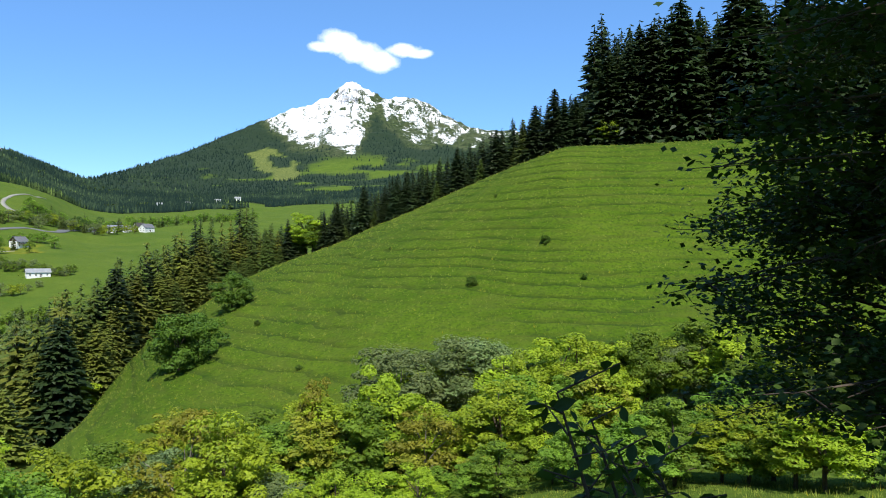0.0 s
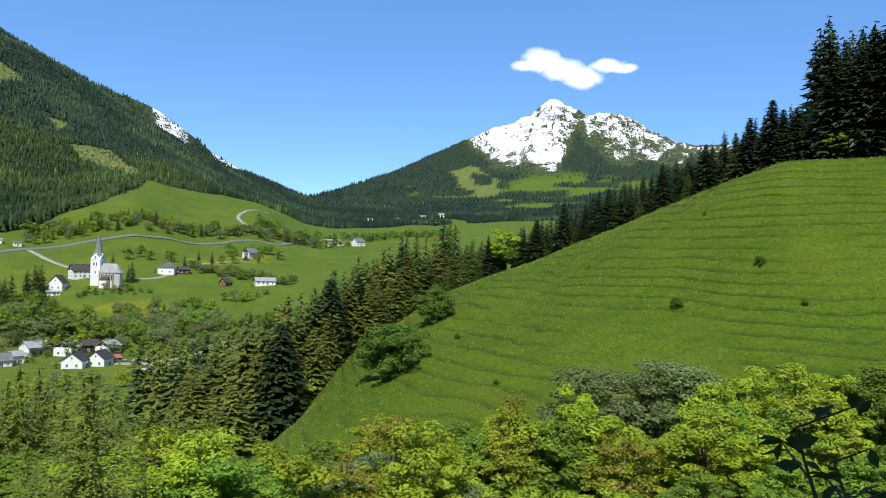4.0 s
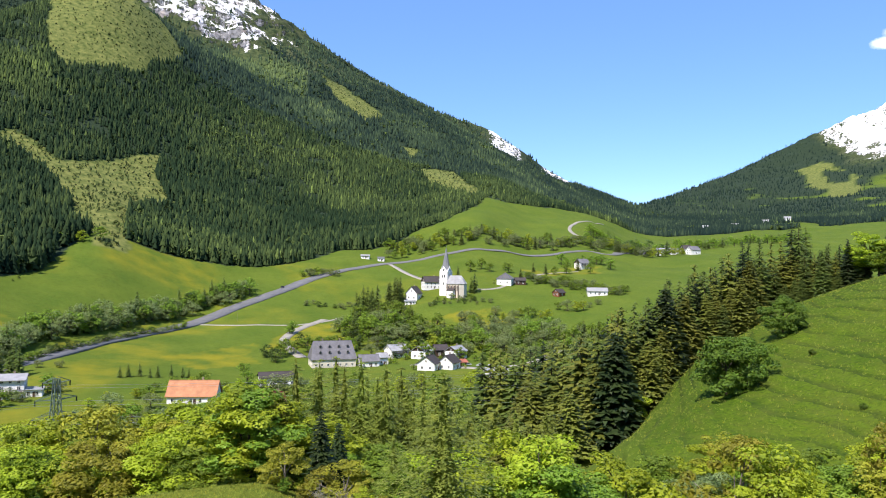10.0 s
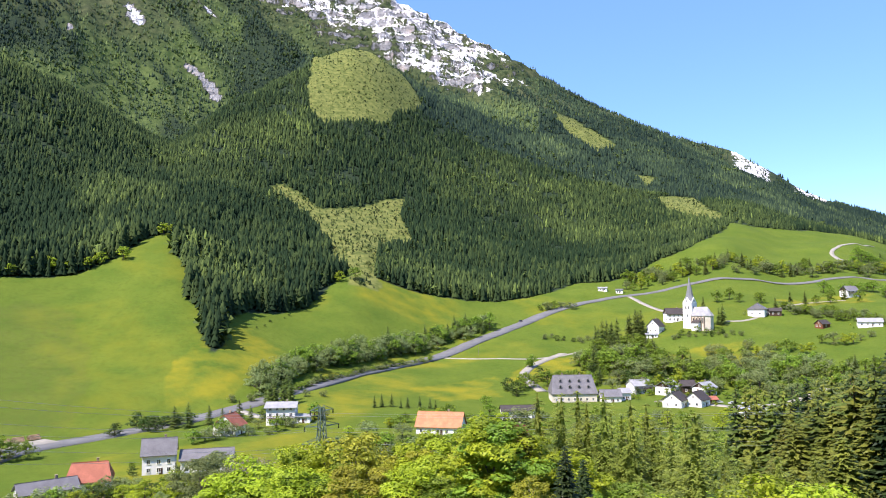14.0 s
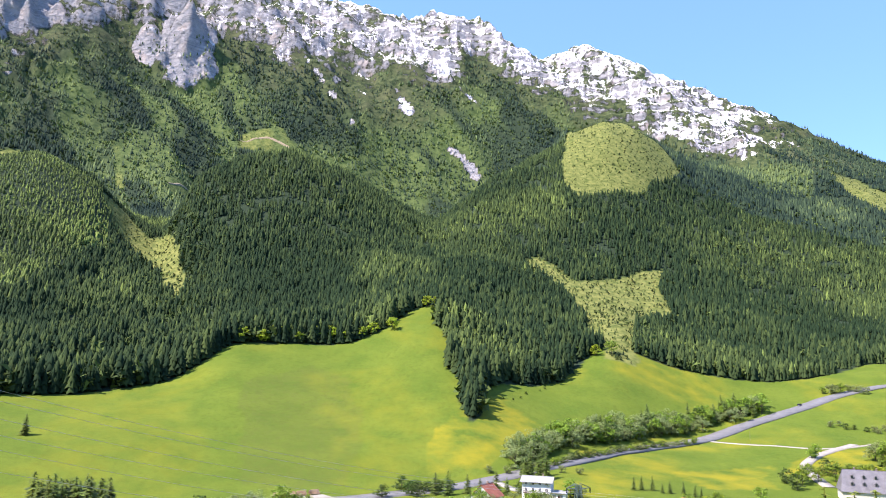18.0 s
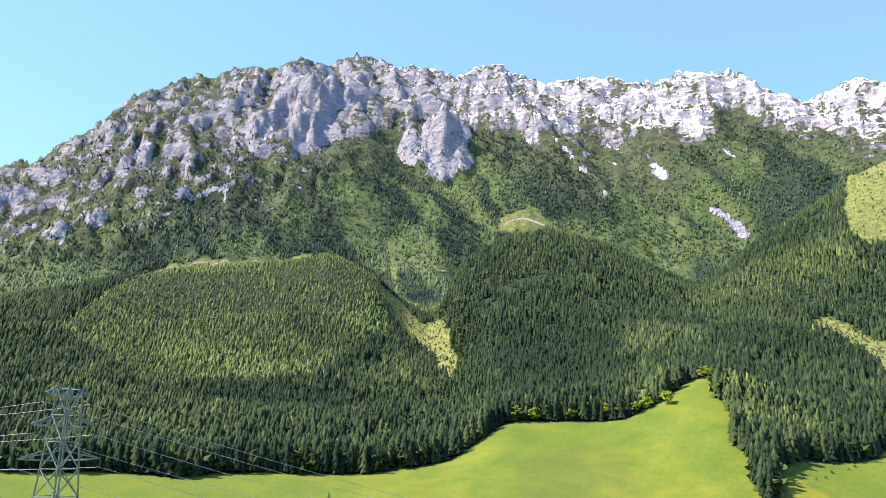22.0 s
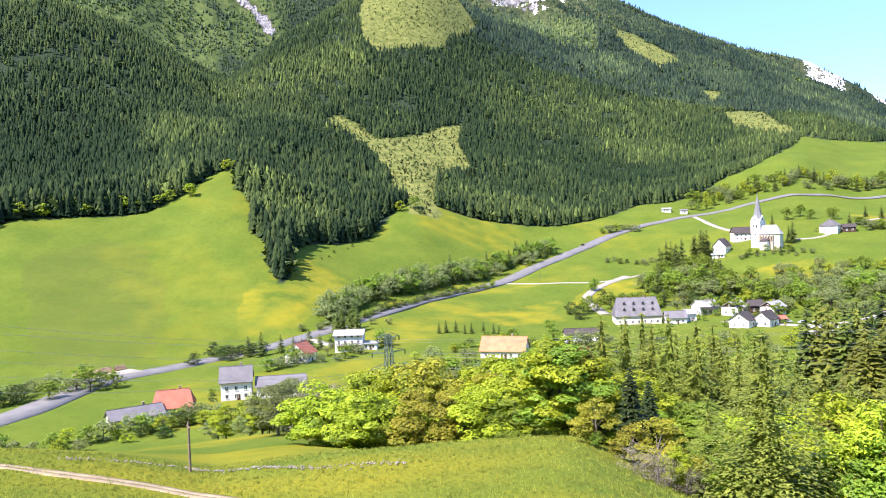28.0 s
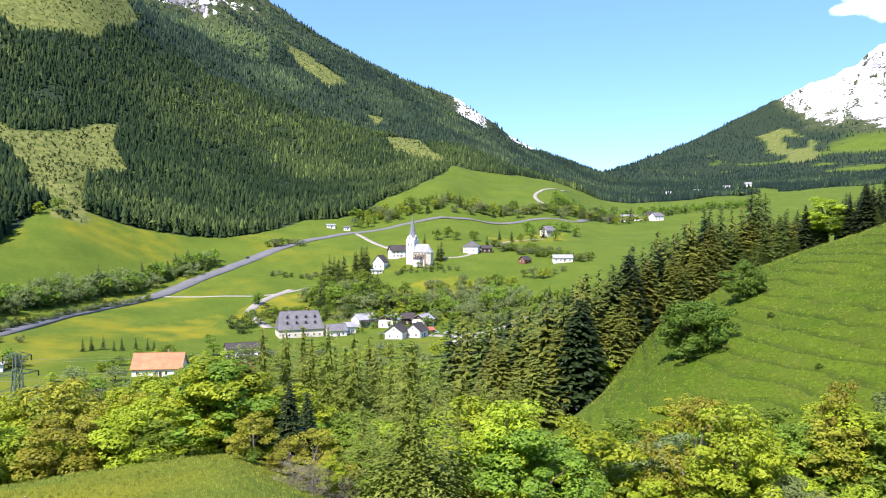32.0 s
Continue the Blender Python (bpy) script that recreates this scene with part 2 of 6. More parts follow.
def ground(b, r, fine=True):
    """Height of the land at a bearing and distance."""
    b, r = np.broadcast_arrays(np.asarray(b, float), np.asarray(r, float))
    b = (b + 180 + 40) % 360 - 180 - 40
    b = np.where(b < -115, b + 360, b)
    x, y = -r * np.sin(np.radians(b)), r * np.cos(np.radians(b))
    z = base_height(np.clip(b, -40, 130), r)
    back = np.where(r < 600, -1.65 + 0.22 * r + 0.0002 * r * r, 202 + 0.12 * (r - 600)) + 30 * (fbm(x / 200, y / 200, 3, 5) - 0.5) * smooth(20, 200, r)
    out = np.maximum(b - 132, -42 - b)
    w = smooth(0, 45, out)
    z = z * (1 - w) + back * w
    if fine:
        # crags and gullies of the high ground
        high = smooth(1500, 2300, r) * smooth(24, 40, b) + smooth(3000, 3900, r) * smooth(24, 16, b)
        tang = np.radians(b) * 2600
        slant = (r - 2300) * (smooth(98, 110, b) - 0.62)
        bend = (fbm(x / 330, y / 330, 3, 22) - 0.5) * 260
        z = z + high * (fbm((tang + bend + slant) / 290, r / 560, 5, 21, True) - 0.55) * 92 * (0.25 + 0.75 * smooth(55, 80, b)) * smooth(1500, 2500, r)
        over = np.degrees(np.arctan2(z, np.maximum(r, 1))) - np.interp(b, *ROCK_LINE)
        craggy = high * smooth(-1.5, 1.0, over) * np.where(b > 24, smooth(1900, 2150, r), smooth(3500, 3800, r))
        z = z + high * (fbm(x / 60, y / 60, 4, 33, True) - 0.5) * (18 + 16 * craggy)
        z = z + craggy * ((fbm((x + bend) / 120, (y - bend) / 120, 5, 35, True) - 0.5) * 46 - 8)
        # bedded limestone: cliff bands and ledges
        bed = (z + 70 * fbm(x / 260, y / 260, 3, 36)) / 42.0
        step = bed - np.floor(bed)
        z = z + craggy * 42.0 * 0.75 * (smooth(0.25, 0.75, step) - step) * smooth(0.3, 0.6, fbm(x / 150, y / 150, 3, 38))
        z = z + craggy * (fbm(x / 30, y / 30, 3, 37, True) - 0.5) * 14
        z = z + crag_shape(b, r, x, y)[0]
        ribs = smooth(1350, 1700, r) * smooth(40, 60, b)
        z = z + ribs * (fbm((tang + slant) / 190, r / 520, 4, 25, True) - 0.6) * 55
        mid = smooth(500, 900, r) * (1 - high)
        z = z + mid * (fbm(x / 110, y / 110, 4, 8) - 0.5) * 16
        # rolling floor
        z = z + (fbm(x / 45, y / 45, 3, 3) - 0.5) * 1.6 * smooth(25, 90, r) * smooth(1200, 700, r)
        # trodden cattle terraces on the steep meadow
        hill = smooth(-40, -30, b) * smooth(27, 20, b) * smooth(88, 108, r) * smooth(215, 200, r)
        wob = fbm(x / 22, y / 22, 3, 14) * 2.2
        tread = ((z + wob) / 1.55) % 1.0
        z = z + hill * (0.32 * (tread - 0.5) * smooth(0.28, 0.6, fbm(x / 30, y / 30, 2, 40)) + 0.18 * (fbm(x / 3, y / 3, 2, 41) - 0.5))
    return z


def place(b, r):
    """A point on the land."""
    return Vector((-r * math.sin(radians(b)), r * math.cos(radians(b)), float(ground(b, r))))

# ---- materials ----
class Nodes:
    """Short hand for a node material."""

    def __init__(self, name, rough=0.8, metal=0.0, spec=0.3):
        self.mat = bpy.data.materials.new(name)
        self.mat.use_nodes = True
        self.tree = self.mat.node_tree
        self.bsdf = self.tree.nodes["Principled BSDF"]
        self.set(Roughness=rough, Metallic=metal)
        self.bsdf.inputs["Specular IOR Level"].default_value = spec

    def set(self, **values):
        for key, value in values.items():
            self.put(value, self.bsdf.inputs[key.replace("_", " ")])

    def put(self, value, socket):
        if isinstance(value, bpy.types.NodeSocket):
            self.tree.links.new(value, socket)
        elif isinstance(value, tuple) and len(value) == 3 and socket.type == "RGBA":
            socket.default_value = (*value, 1)
        else:
            socket.default_value = value

    def add(self, kind, **props):
        node = self.tree.nodes.new(kind)
        for key, value in props.items():
            setattr(node, key, value)
        return node

    def coord(self, which="Object", scale=(1, 1, 1)):
        c = self.add("ShaderNodeTexCoord").outputs[which]
        m = self.add("ShaderNodeMapping")
        self.put(c, m.inputs["Vector"])
        m.inputs["Scale"].default_value = scale
        return m.outputs[0]

    def noise(self, vec, scale, detail=4.0, rough=0.55, distort=0.0):
        n = self.add("ShaderNodeTexNoise")
        self.put(vec, n.inputs["Vector"])
        for key, value in (("Scale", scale), ("Detail", detail), ("Roughness", rough), ("Distortion", distort)):
            n.inputs[key].default_value = value
        return n.outputs["Fac"]

    def attr(self, name):
        return self.add("ShaderNodeAttribute", attribute_name=name).outputs["Fac"]

    def random(self):
        return self.add("ShaderNodeObjectInfo").outputs["Random"]

    def island(self):
        return self.add("ShaderNodeNewGeometry").outputs["Random Per Island"]

    def ramp(self, fac, a, b, lo=0.0, hi=1.0):
        """Map fac from [a, b] to [lo, hi], clamped."""
        n = self.add("ShaderNodeMapRange")
        self.put(fac, n.inputs["Value"])
        for key, value in (("From Min", a), ("From Max", b), ("To Min", lo), ("To Max", hi)):
            n.inputs[key].default_value = value
        return n.outputs[0]

    def math(self, op, a, b=0.0):
        n = self.add("ShaderNodeMath", operation=op)
        self.put(a, n.inputs[0])
        self.put(b, n.inputs[1])
        return n.outputs[0]

    def mix(self, fac, a, b, blend="MIX"):
        n = self.add("ShaderNodeMix", data_type="RGBA", blend_type=blend)
        self.put(fac, n.inputs[0])
        self.put(a, n.inputs[6])
        self.put(b, n.inputs[7])
        return n.outputs[2]

    def bump(self, height, strength=0.4, distance=0.1):
        n = self.add("ShaderNodeBump")
        n.inputs["Strength"].default_value = strength
        n.inputs["Distance"].default_value = distance
        self.put(height, n.inputs["Height"])
        self.put(n.outputs[0], self.bsdf.inputs["Normal"])


def plain(name, colour, rough=0.8, metal=0.0, vary=0.25, scale=3.0, bump=0.15, spec=0.3):
    """A surface with grain and stains at two scales."""
    n = Nodes(name, rough, metal, spec)
    co = n.coord()
    big, small = n.noise(co, scale * 0.35, 3), n.noise(co, scale * 6, 4)
    dark = tuple(c * (1 - vary) for c in colour)
    light = tuple(min(1, c * (1 + vary * 0.5)) for c in colour)
    col = n.mix(n.ramp(big, 0.3, 0.7), dark, light)
    col = n.mix(n.ramp(small, 0.35, 0.75, 0, 0.35), col, tuple(c * 0.7 for c in colour))
    n.set(Base_Color=col)
    if bump:
        n.bump(small, bump, 0.02)
    return n.mat


def foliage(name, dark, light, through=0.25, warm=None):
    """Leaves: colour varies per leaf and per tree, and light passes through."""
    n = Nodes(name, 0.55, 0, 0.25)
    per = n.island()
    clump = n.ramp(n.noise(n.coord(), 0.55, 3), 0.36, 0.64, 0.0, 0.6)
    col = n.mix(n.math("ADD", clump, n.ramp(per, 0, 1, 0.0, 0.4)), dark, light)
    hue = n.add("ShaderNodeHueSaturation")
    n.put(col, hue.inputs["Color"])
    n.put(n.ramp(n.random(), 0, 1, 0.485, 0.51), hue.inputs["Hue"])
    n.put(n.ramp(n.random(), 0, 1, 0.75, 1.2), hue.inputs["Value"])
    col = hue.outputs[0]
    n.set(Base_Color=col)
    if through:
        t = n.add("ShaderNodeBsdfTranslucent")
        n.put(n.mix(0.5, col, light), t.inputs["Color"])
        m = n.add("ShaderNodeMixShader")
        m.inputs[0].default_value = through
        n.put(n.bsdf.outputs[0], m.inputs[1])
        n.put(t.outputs[0], m.inputs[2])
        n.put(m.outputs[0], n.tree.nodes["Material Output"].inputs["Surface"])
    return n.mat


def ground_material():
    n = Nodes("land", 0.95, 0, 0.1)
    co = n.coord()
    big, mid, small, fine = n.noise(co, 0.006, 3), n.noise(co, 0.035, 4), n.noise(co, 0.35, 4), n.noise(co, 2.2, 3)
    steep = n.mix(n.ramp(mid, 0.35, 0.65), (0.0480, 0.0920, 0.0040), (0.0840, 0.1320, 0.0060))
    lush = n.mix(n.ramp(mid, 0.32, 0.68), (0.0660, 0.1120, 0.0120), (0.1100, 0.1500, 0.0170))
    grass = n.mix(n.attr("hill"), lush, steep)
    grass = n.mix(n.ramp(small, 0.42, 0.7, 0, 0.6), grass, n.mix(n.attr("hill"), (0.1000, 0.1420, 0.0150), (0.1000, 0.1500, 0.0090)))
    grass = n.mix(n.math("MULTIPLY", n.ramp(fine, 0.46, 0.66, 0, 0.7), n.math("ADD", n.math("MULTIPLY", n.attr("hill"), 0.7), 0.3)), grass, (0.0260, 0.0520, 0.0050))
    tussock = n.math("MULTIPLY", n.ramp(n.noise(co, 0.30, 6, 0.75), 0.48, 0.62, 0.0, 0.62), n.math("SUBTRACT", 1.0, n.attr("hill")))
    grass = n.mix(tussock, grass, (0.0680, 0.0960, 0.0100))
    rough = n.math("MULTIPLY", n.attr("rough"), n.ramp(n.noise(co, 0.28, 6, 0.75), 0.40, 0.60, 0.25, 1.0))
    grass = n.mix(n.math("MULTIPLY", rough, 0.5), grass, (0.0800, 0.0960, 0.0200))
    # cattle terraces: the shade on their trodden risers is put in as darker grass
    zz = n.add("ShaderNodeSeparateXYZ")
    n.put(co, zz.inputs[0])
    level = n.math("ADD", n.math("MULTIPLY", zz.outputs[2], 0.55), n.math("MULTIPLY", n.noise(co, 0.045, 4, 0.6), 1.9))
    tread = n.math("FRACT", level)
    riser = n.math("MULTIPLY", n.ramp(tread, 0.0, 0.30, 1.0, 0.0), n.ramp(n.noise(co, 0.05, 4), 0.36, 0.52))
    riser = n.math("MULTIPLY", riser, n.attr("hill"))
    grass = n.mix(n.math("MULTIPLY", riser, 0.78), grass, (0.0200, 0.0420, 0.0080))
    band = n.add("ShaderNodeMapping")
    n.put(co, band.inputs["Vector"])
    band.inputs["Scale"].default_value = (0.10, 0.10, 1.5)
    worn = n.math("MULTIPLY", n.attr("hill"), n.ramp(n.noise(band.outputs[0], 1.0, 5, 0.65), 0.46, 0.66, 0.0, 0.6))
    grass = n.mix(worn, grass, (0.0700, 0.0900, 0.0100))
    dark_spots = n.math("MULTIPLY", n.attr("hill"), n.ramp(n.noise(co, 0.9, 4, 0.7), 0.56, 0.7, 0.0, 0.6))
    grass = n.mix(dark_spots, grass, (0.0260, 0.0500, 0.0080))
    # dry thatch and bare soil on the trodden hill
    thatch = n.math("MULTIPLY", n.attr("hill"), n.ramp(n.noise(n.coord("Object", (1, 1, 4)), 0.22, 5), 0.48, 0.68))
    grass = n.mix(n.math("MULTIPLY", thatch, 0.35), grass, (0.0880, 0.1080, 0.0160))
    flowers = n.math("MULTIPLY", n.attr("yellow"), n.ramp(n.noise(co, 0.05, 5), 0.36, 0.7))
    grass = n.mix(n.math("MULTIPLY", flowers, 0.6), grass, (0.2500, 0.2150, 0.0140))
    cleared = n.mix(n.ramp(n.noise(co, 0.12, 5), 0.35, 0.65), (0.0720, 0.0950, 0.0210), (0.1720, 0.1820, 0.0500))
    col = n.mix(n.attr("cleared"), grass, cleared)
    # forest floor: shade in the gaps and some far haze put into its colour
    floor_shade_col = n.mix(n.ramp(small, 0.3, 0.7), (0.0140, 0.0270, 0.0150), (0.0320, 0.0490, 0.0240))
    col = n.mix(n.attr("wood"), col, floor_shade_col)
    # the high ground: scrub, limestone, scree and snow
    uv = n.add("ShaderNodeUVMap").outputs[0]
    m = n.add("ShaderNodeMapping")
    n.put(uv, m.inputs["Vector"])
    m.inputs["Scale"].default_value = (1.0, 0.35, 1)
    streak = n.noise(m.outputs[0], 0.024, 9, 0.68, 0.8)
    crack = n.noise(co, 0.05, 8, 0.65)
    glade = n.mix(n.ramp(n.noise(co, 0.06, 6, 0.65), 0.38, 0.62), (0.0360, 0.0620, 0.0170), (0.0900, 0.1220, 0.0360))
    col = n.mix(n.attr("glade"), col, glade)
    scrub = n.mix(n.ramp(n.noise(co, 0.07, 8, 0.7), 0.40, 0.60), (0.0190, 0.0330, 0.0130), (0.0720, 0.0880, 0.0340))
    scrub = n.mix(n.ramp(n.noise(co, 0.011, 4), 0.52, 0.62, 0, 0.5), scrub, (0.0800, 0.0860, 0.0400))
    col = n.mix(n.attr("alpine"), col, scrub)
    # limestone: pale faces, dark seams along the beds, rusty stains
    ridged = n.add("ShaderNodeTexNoise", noise_type="RIDGED_MULTIFRACTAL")
    n.put(co, ridged.inputs["Vector"])
    for key, value in (("Scale", 0.022), ("Detail", 8.0), ("Roughness", 0.62), ("Distortion", 0.5)):
        ridged.inputs[key].default_value = value
    beds = n.noise(n.coord("Object", (0.012, 0.012, 0.16)), 1.0, 6, 0.65, 0.6)
    stone = n.mix(n.ramp(crack, 0.32, 0.62), (0.4300, 0.4200, 0.4150), (0.7600, 0.7300, 0.6900))
    stone = n.mix(n.ramp(beds, 0.40, 0.50, 0.7, 0.0), stone, (0.2500, 0.2450, 0.2450))
    stone = n.mix(n.ramp(ridged.outputs["Fac"], 0.28, 0.60, 0.7, 0.0), stone, (0.1500, 0.1500, 0.1500))
    stone = n.mix(n.ramp(n.noise(co, 0.017, 4), 0.56, 0.70, 0, 0.5), stone, (0.5600, 0.4500, 0.3600))
    # bare where the face is steep, overgrown or snowed in on the ledges
    lean = n.add("ShaderNodeSeparateXYZ")
    n.put(n.add("ShaderNodeNewGeometry").outputs["Normal"], lean.inputs[0])
    steepness = n.ramp(lean.outputs[2], 0.80, 0.45, -0.13, 0.13)
    patchy = n.math("ADD", n.math("MULTIPLY", streak, 0.55), n.math("MULTIPLY", n.noise(co, 0.075, 8, 0.72), 0.45))
    rocky = n.ramp(n.math("ADD", n.math("ADD", patchy, steepness), n.attr("rock")), 0.80, 0.87)
    col = n.mix(rocky, col, stone)
    snowy = n.ramp(n.math("ADD", n.math("ADD", n.math("MULTIPLY", streak, 0.55), n.math("MULTIPLY", n.noise(co, 0.09, 8, 0.75), 0.45)), n.math("SUBTRACT", n.attr("snow"), n.math("MULTIPLY", steepness, 0.35))), 0.97, 1.01)
    col = n.mix(snowy, col, n.mix(n.ramp(n.noise(co, 0.03, 5), 0.40, 0.62), (0.88, 0.88, 0.90), (0.74, 0.68, 0.63)))
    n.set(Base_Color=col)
    h = n.mix(n.attr("alpine"), n.mix(0.5, small, fine), crack)
    h = n.math("SUBTRACT", h, n.math("MULTIPLY", riser, 0.8))
    relief = n.add("ShaderNodeBump")
    relief.inputs["Strength"].default_value = 0.9
    relief.inputs["Distance"].default_value = 24.0
    n.put(n.math("MULTIPLY", n.math("MULTIPLY", n.math("ADD", crack, n.math("MULTIPLY", ridged.outputs["Fac"], 0.7)), n.attr("alpine")), rocky), relief.inputs["Height"])
    n.bump(h, 0.8, 0.6)
    fine_bump = n.bsdf.inputs["Normal"].links[0].from_node
    n.put(relief.outputs[0], fine_bump.inputs["Normal"])
    return n.mat


LAND = ground_material()
BARK = plain("bark", (0.10, 0.075, 0.055), 0.95, vary=0.4, scale=6, bump=0.6)
PALE_BARK = plain("pale_bark", (0.22, 0.19, 0.16), 0.95, vary=0.4, scale=6, bump=0.6)
NEEDLES = foliage("needles", (0.037, 0.064, 0.012), (0.142, 0.190, 0.034), 0.25)
# darker needle copy: shade on the right-hand spruces is put into its colour
NEEDLES_SHADED = foliage("needles_dark", (0.011, 0.024, 0.008), (0.042, 0.066, 0.016), 0.2)
NEEDLES_GOLD = foliage("needles_gold", (0.070, 0.094, 0.015), (0.225, 0.245, 0.038), 0.3)
LARCH = foliage("larch_needles", (0.105, 0.150, 0.022), (0.330, 0.390, 0.070), 0.4)
LEAF_LIME = foliage("leaves_lime", (0.145, 0.215, 0.012), (0.430, 0.520, 0.030), 0.38)
LEAF_GREEN = foliage("leaves_green", (0.078, 0.145, 0.014), (0.250, 0.370, 0.034), 0.38)
LEAF_GOLD = foliage("leaves_gold", (0.150, 0.170, 0.016), (0.400, 0.390, 0.036), 0.36)
LEAF_GREY = foliage("leaves_grey", (0.130, 0.175, 0.050), (0.260, 0.320, 0.115), 0.4)
# dark leaves: on the maple and shoots, shade is put into the colour
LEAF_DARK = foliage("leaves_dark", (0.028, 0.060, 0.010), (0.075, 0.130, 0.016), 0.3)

TWIGS = foliage("bare_twigs", (0.150, 0.135, 0.090), (0.300, 0.275, 0.190), 0.2)
LEAF_BUSH = foliage("leaves_bush", (0.058, 0.112, 0.012), (0.140, 0.220, 0.022), 0.35)


def forest_material(name, dark, mid, pale):
    """Far conifers, tinted tree by tree."""
    n = Nodes(name, 0.8, 0, 0.04)
    t = n.attr("tint")
    col = n.mix(n.ramp(t, 0.0, 0.55), dark, mid)
    col = n.mix(n.ramp(t, 0.5, 1.0), col, pale)
    n.set(Base_Color=col)
    return n.mat


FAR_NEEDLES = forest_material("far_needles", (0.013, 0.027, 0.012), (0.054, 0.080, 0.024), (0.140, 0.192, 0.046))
# bluer copy for the farthest forest rings: haze put into the needle colour
HAZE_NEEDLES = forest_material("blue_green_needles", (0.011, 0.023, 0.018), (0.044, 0.070, 0.034), (0.110, 0.150, 0.052))
PLASTER = plain("white_plaster", (0.82, 0.80, 0.76), 0.9, vary=0.12, scale=0.6, bump=0.1)
CREAM = plain("cream_plaster", (0.66, 0.60, 0.48), 0.9, vary=0.15, scale=0.6, bump=0.1)
STONE_WALL = plain("sandstone", (0.346, 0.274, 0.209), 0.9, vary=0.3, scale=1.0, bump=0.3)
DARK_WOOD = plain("dark_timber", (0.075, 0.045, 0.028), 0.8, vary=0.4, scale=3, bump=0.3)
OLD_WOOD = plain("weathered_timber", (0.22, 0.17, 0.12), 0.85, vary=0.4, scale=3, bump=0.4)
RED_WOOD = plain("red_brown_timber", (0.20, 0.075, 0.035), 0.8, vary=0.3, scale=3, bump=0.3)
GALVANISED = plain("galvanised_steel", (0.170, 0.230, 0.190), 0.5, 0.4, vary=0.25, scale=2, bump=0.1, spec=0.5)
WIRE = plain("wire", (0.40, 0.42, 0.42), 0.45, 0.7, vary=0.1, bump=0)
ASPHALT = plain("asphalt", (0.151, 0.151, 0.148), 0.9, vary=0.2, scale=0.5, bump=0.2)
GRAVEL = plain("pale_gravel", (0.310, 0.288, 0.238), 0.95, vary=0.25, scale=0.8, bump=0.4)
DIRT = plain("trodden_dirt", (0.302, 0.238, 0.144), 0.95, vary=0.35, scale=1.2, bump=0.5)
ROCK = plain("field_stone", (0.274, 0.245, 0.209), 0.9, vary=0.4, scale=3, bump=0.5)
LOG = plain("peeled_logs", (0.374, 0.259, 0.158), 0.85, vary=0.35, scale=4, bump=0.3)
GLASS = plain("window_glass", (0.025, 0.032, 0.04), 0.08, vary=0.1, bump=0, spec=0.6)
CAR_DARK = plain("dark_car_paint", (0.02, 0.022, 0.03), 0.25, vary=0.1, bump=0, spec=0.6)
CAR_PALE = plain("silver_car_paint", (0.62, 0.63, 0.64), 0.25, 0.3, vary=0.1, bump=0, spec=0.6)
RUBBER = plain("rubber", (0.02, 0.02, 0.02), 0.9, vary=0.2, bump=0)


def roof_material(name, colour, rough=0.75, course=2.6):
    """Roofing in courses, each course a slightly different shade."""
    n = Nodes(name, rough, 0, 0.3)
    co = n.coord()
    band = n.add("ShaderNodeTexWave", wave_type="BANDS", bands_direction="Z", wave_profile="SAW")
    n.put(co, band.inputs["Vector"])
    band.inputs["Scale"].default_value = course
    band.inputs["Distortion"].default_value = 0.6
    big = n.noise(co, 0.35, 4)
    col = n.mix(n.ramp(big, 0.3, 0.7), tuple(c * 0.75 for c in colour), tuple(min(1, c * 1.15) for c in colour))
    col = n.mix(n.ramp(n.noise(co, 3.0, 3), 0.4, 0.7, 0, 0.4), col, tuple(c * 0.6 for c in colour))
    n.set(Base_Color=col)
    n.bump(band.outputs["Fac"], 0.5, 0.08)
    return n.mat


ROOF_GREY = roof_material("grey_slate_roof", (0.165, 0.160, 0.168))
ROOF_PALE = roof_material("pale_sheet_roof", (0.330, 0.330, 0.330), 0.5)
ROOF_DARK = roof_material("dark_brown_roof", (0.064, 0.053, 0.049))
ROOF_ORANGE = roof_material("orange_tile_roof", (0.480, 0.215, 0.105))
ROOF_RED = roof_material("red_tile_roof", (0.380, 0.130, 0.080))
ROOF_WINE = roof_material("wine_red_roof", (0.173, 0.034, 0.034))
SHINGLE = roof_material("silver_grey_shingles", (0.203, 0.210, 0.217), 0.6)

# ---- building blocks ----
def mesh_of(name, verts, faces, material, smooth_shade=False):
    me = bpy.data.meshes.new(name)
    me.from_pydata([tuple(v) for v in verts], [], faces)
    me.materials.append(material)
    if smooth_shade:
        me.polygons.foreach_set("use_smooth", [True] * len(me.polygons))
    me.update()
    return me


def mesh_np(name, verts, faces, material, smooth_shade=False):
    """A mesh from arrays; all faces have the same number of corners."""
    me = bpy.data.meshes.new(name)
    n, k = faces.shape
    me.vertices.add(len(verts))
    me.vertices.foreach_set("co", np.ascontiguousarray(verts, np.float32).ravel())
    me.loops.add(n * k)
    me.loops.foreach_set("vertex_index", np.ascontiguousarray(faces, np.int32).ravel())
    me.polygons.add(n)
    me.polygons.foreach_set("loop_start", np.arange(0, n * k, k, dtype=np.int32))
    if smooth_shade:
        me.polygons.foreach_set("use_smooth", np.ones(n, bool))
    me.materials.append(material)
    me.update(calc_edges=True)
    return me


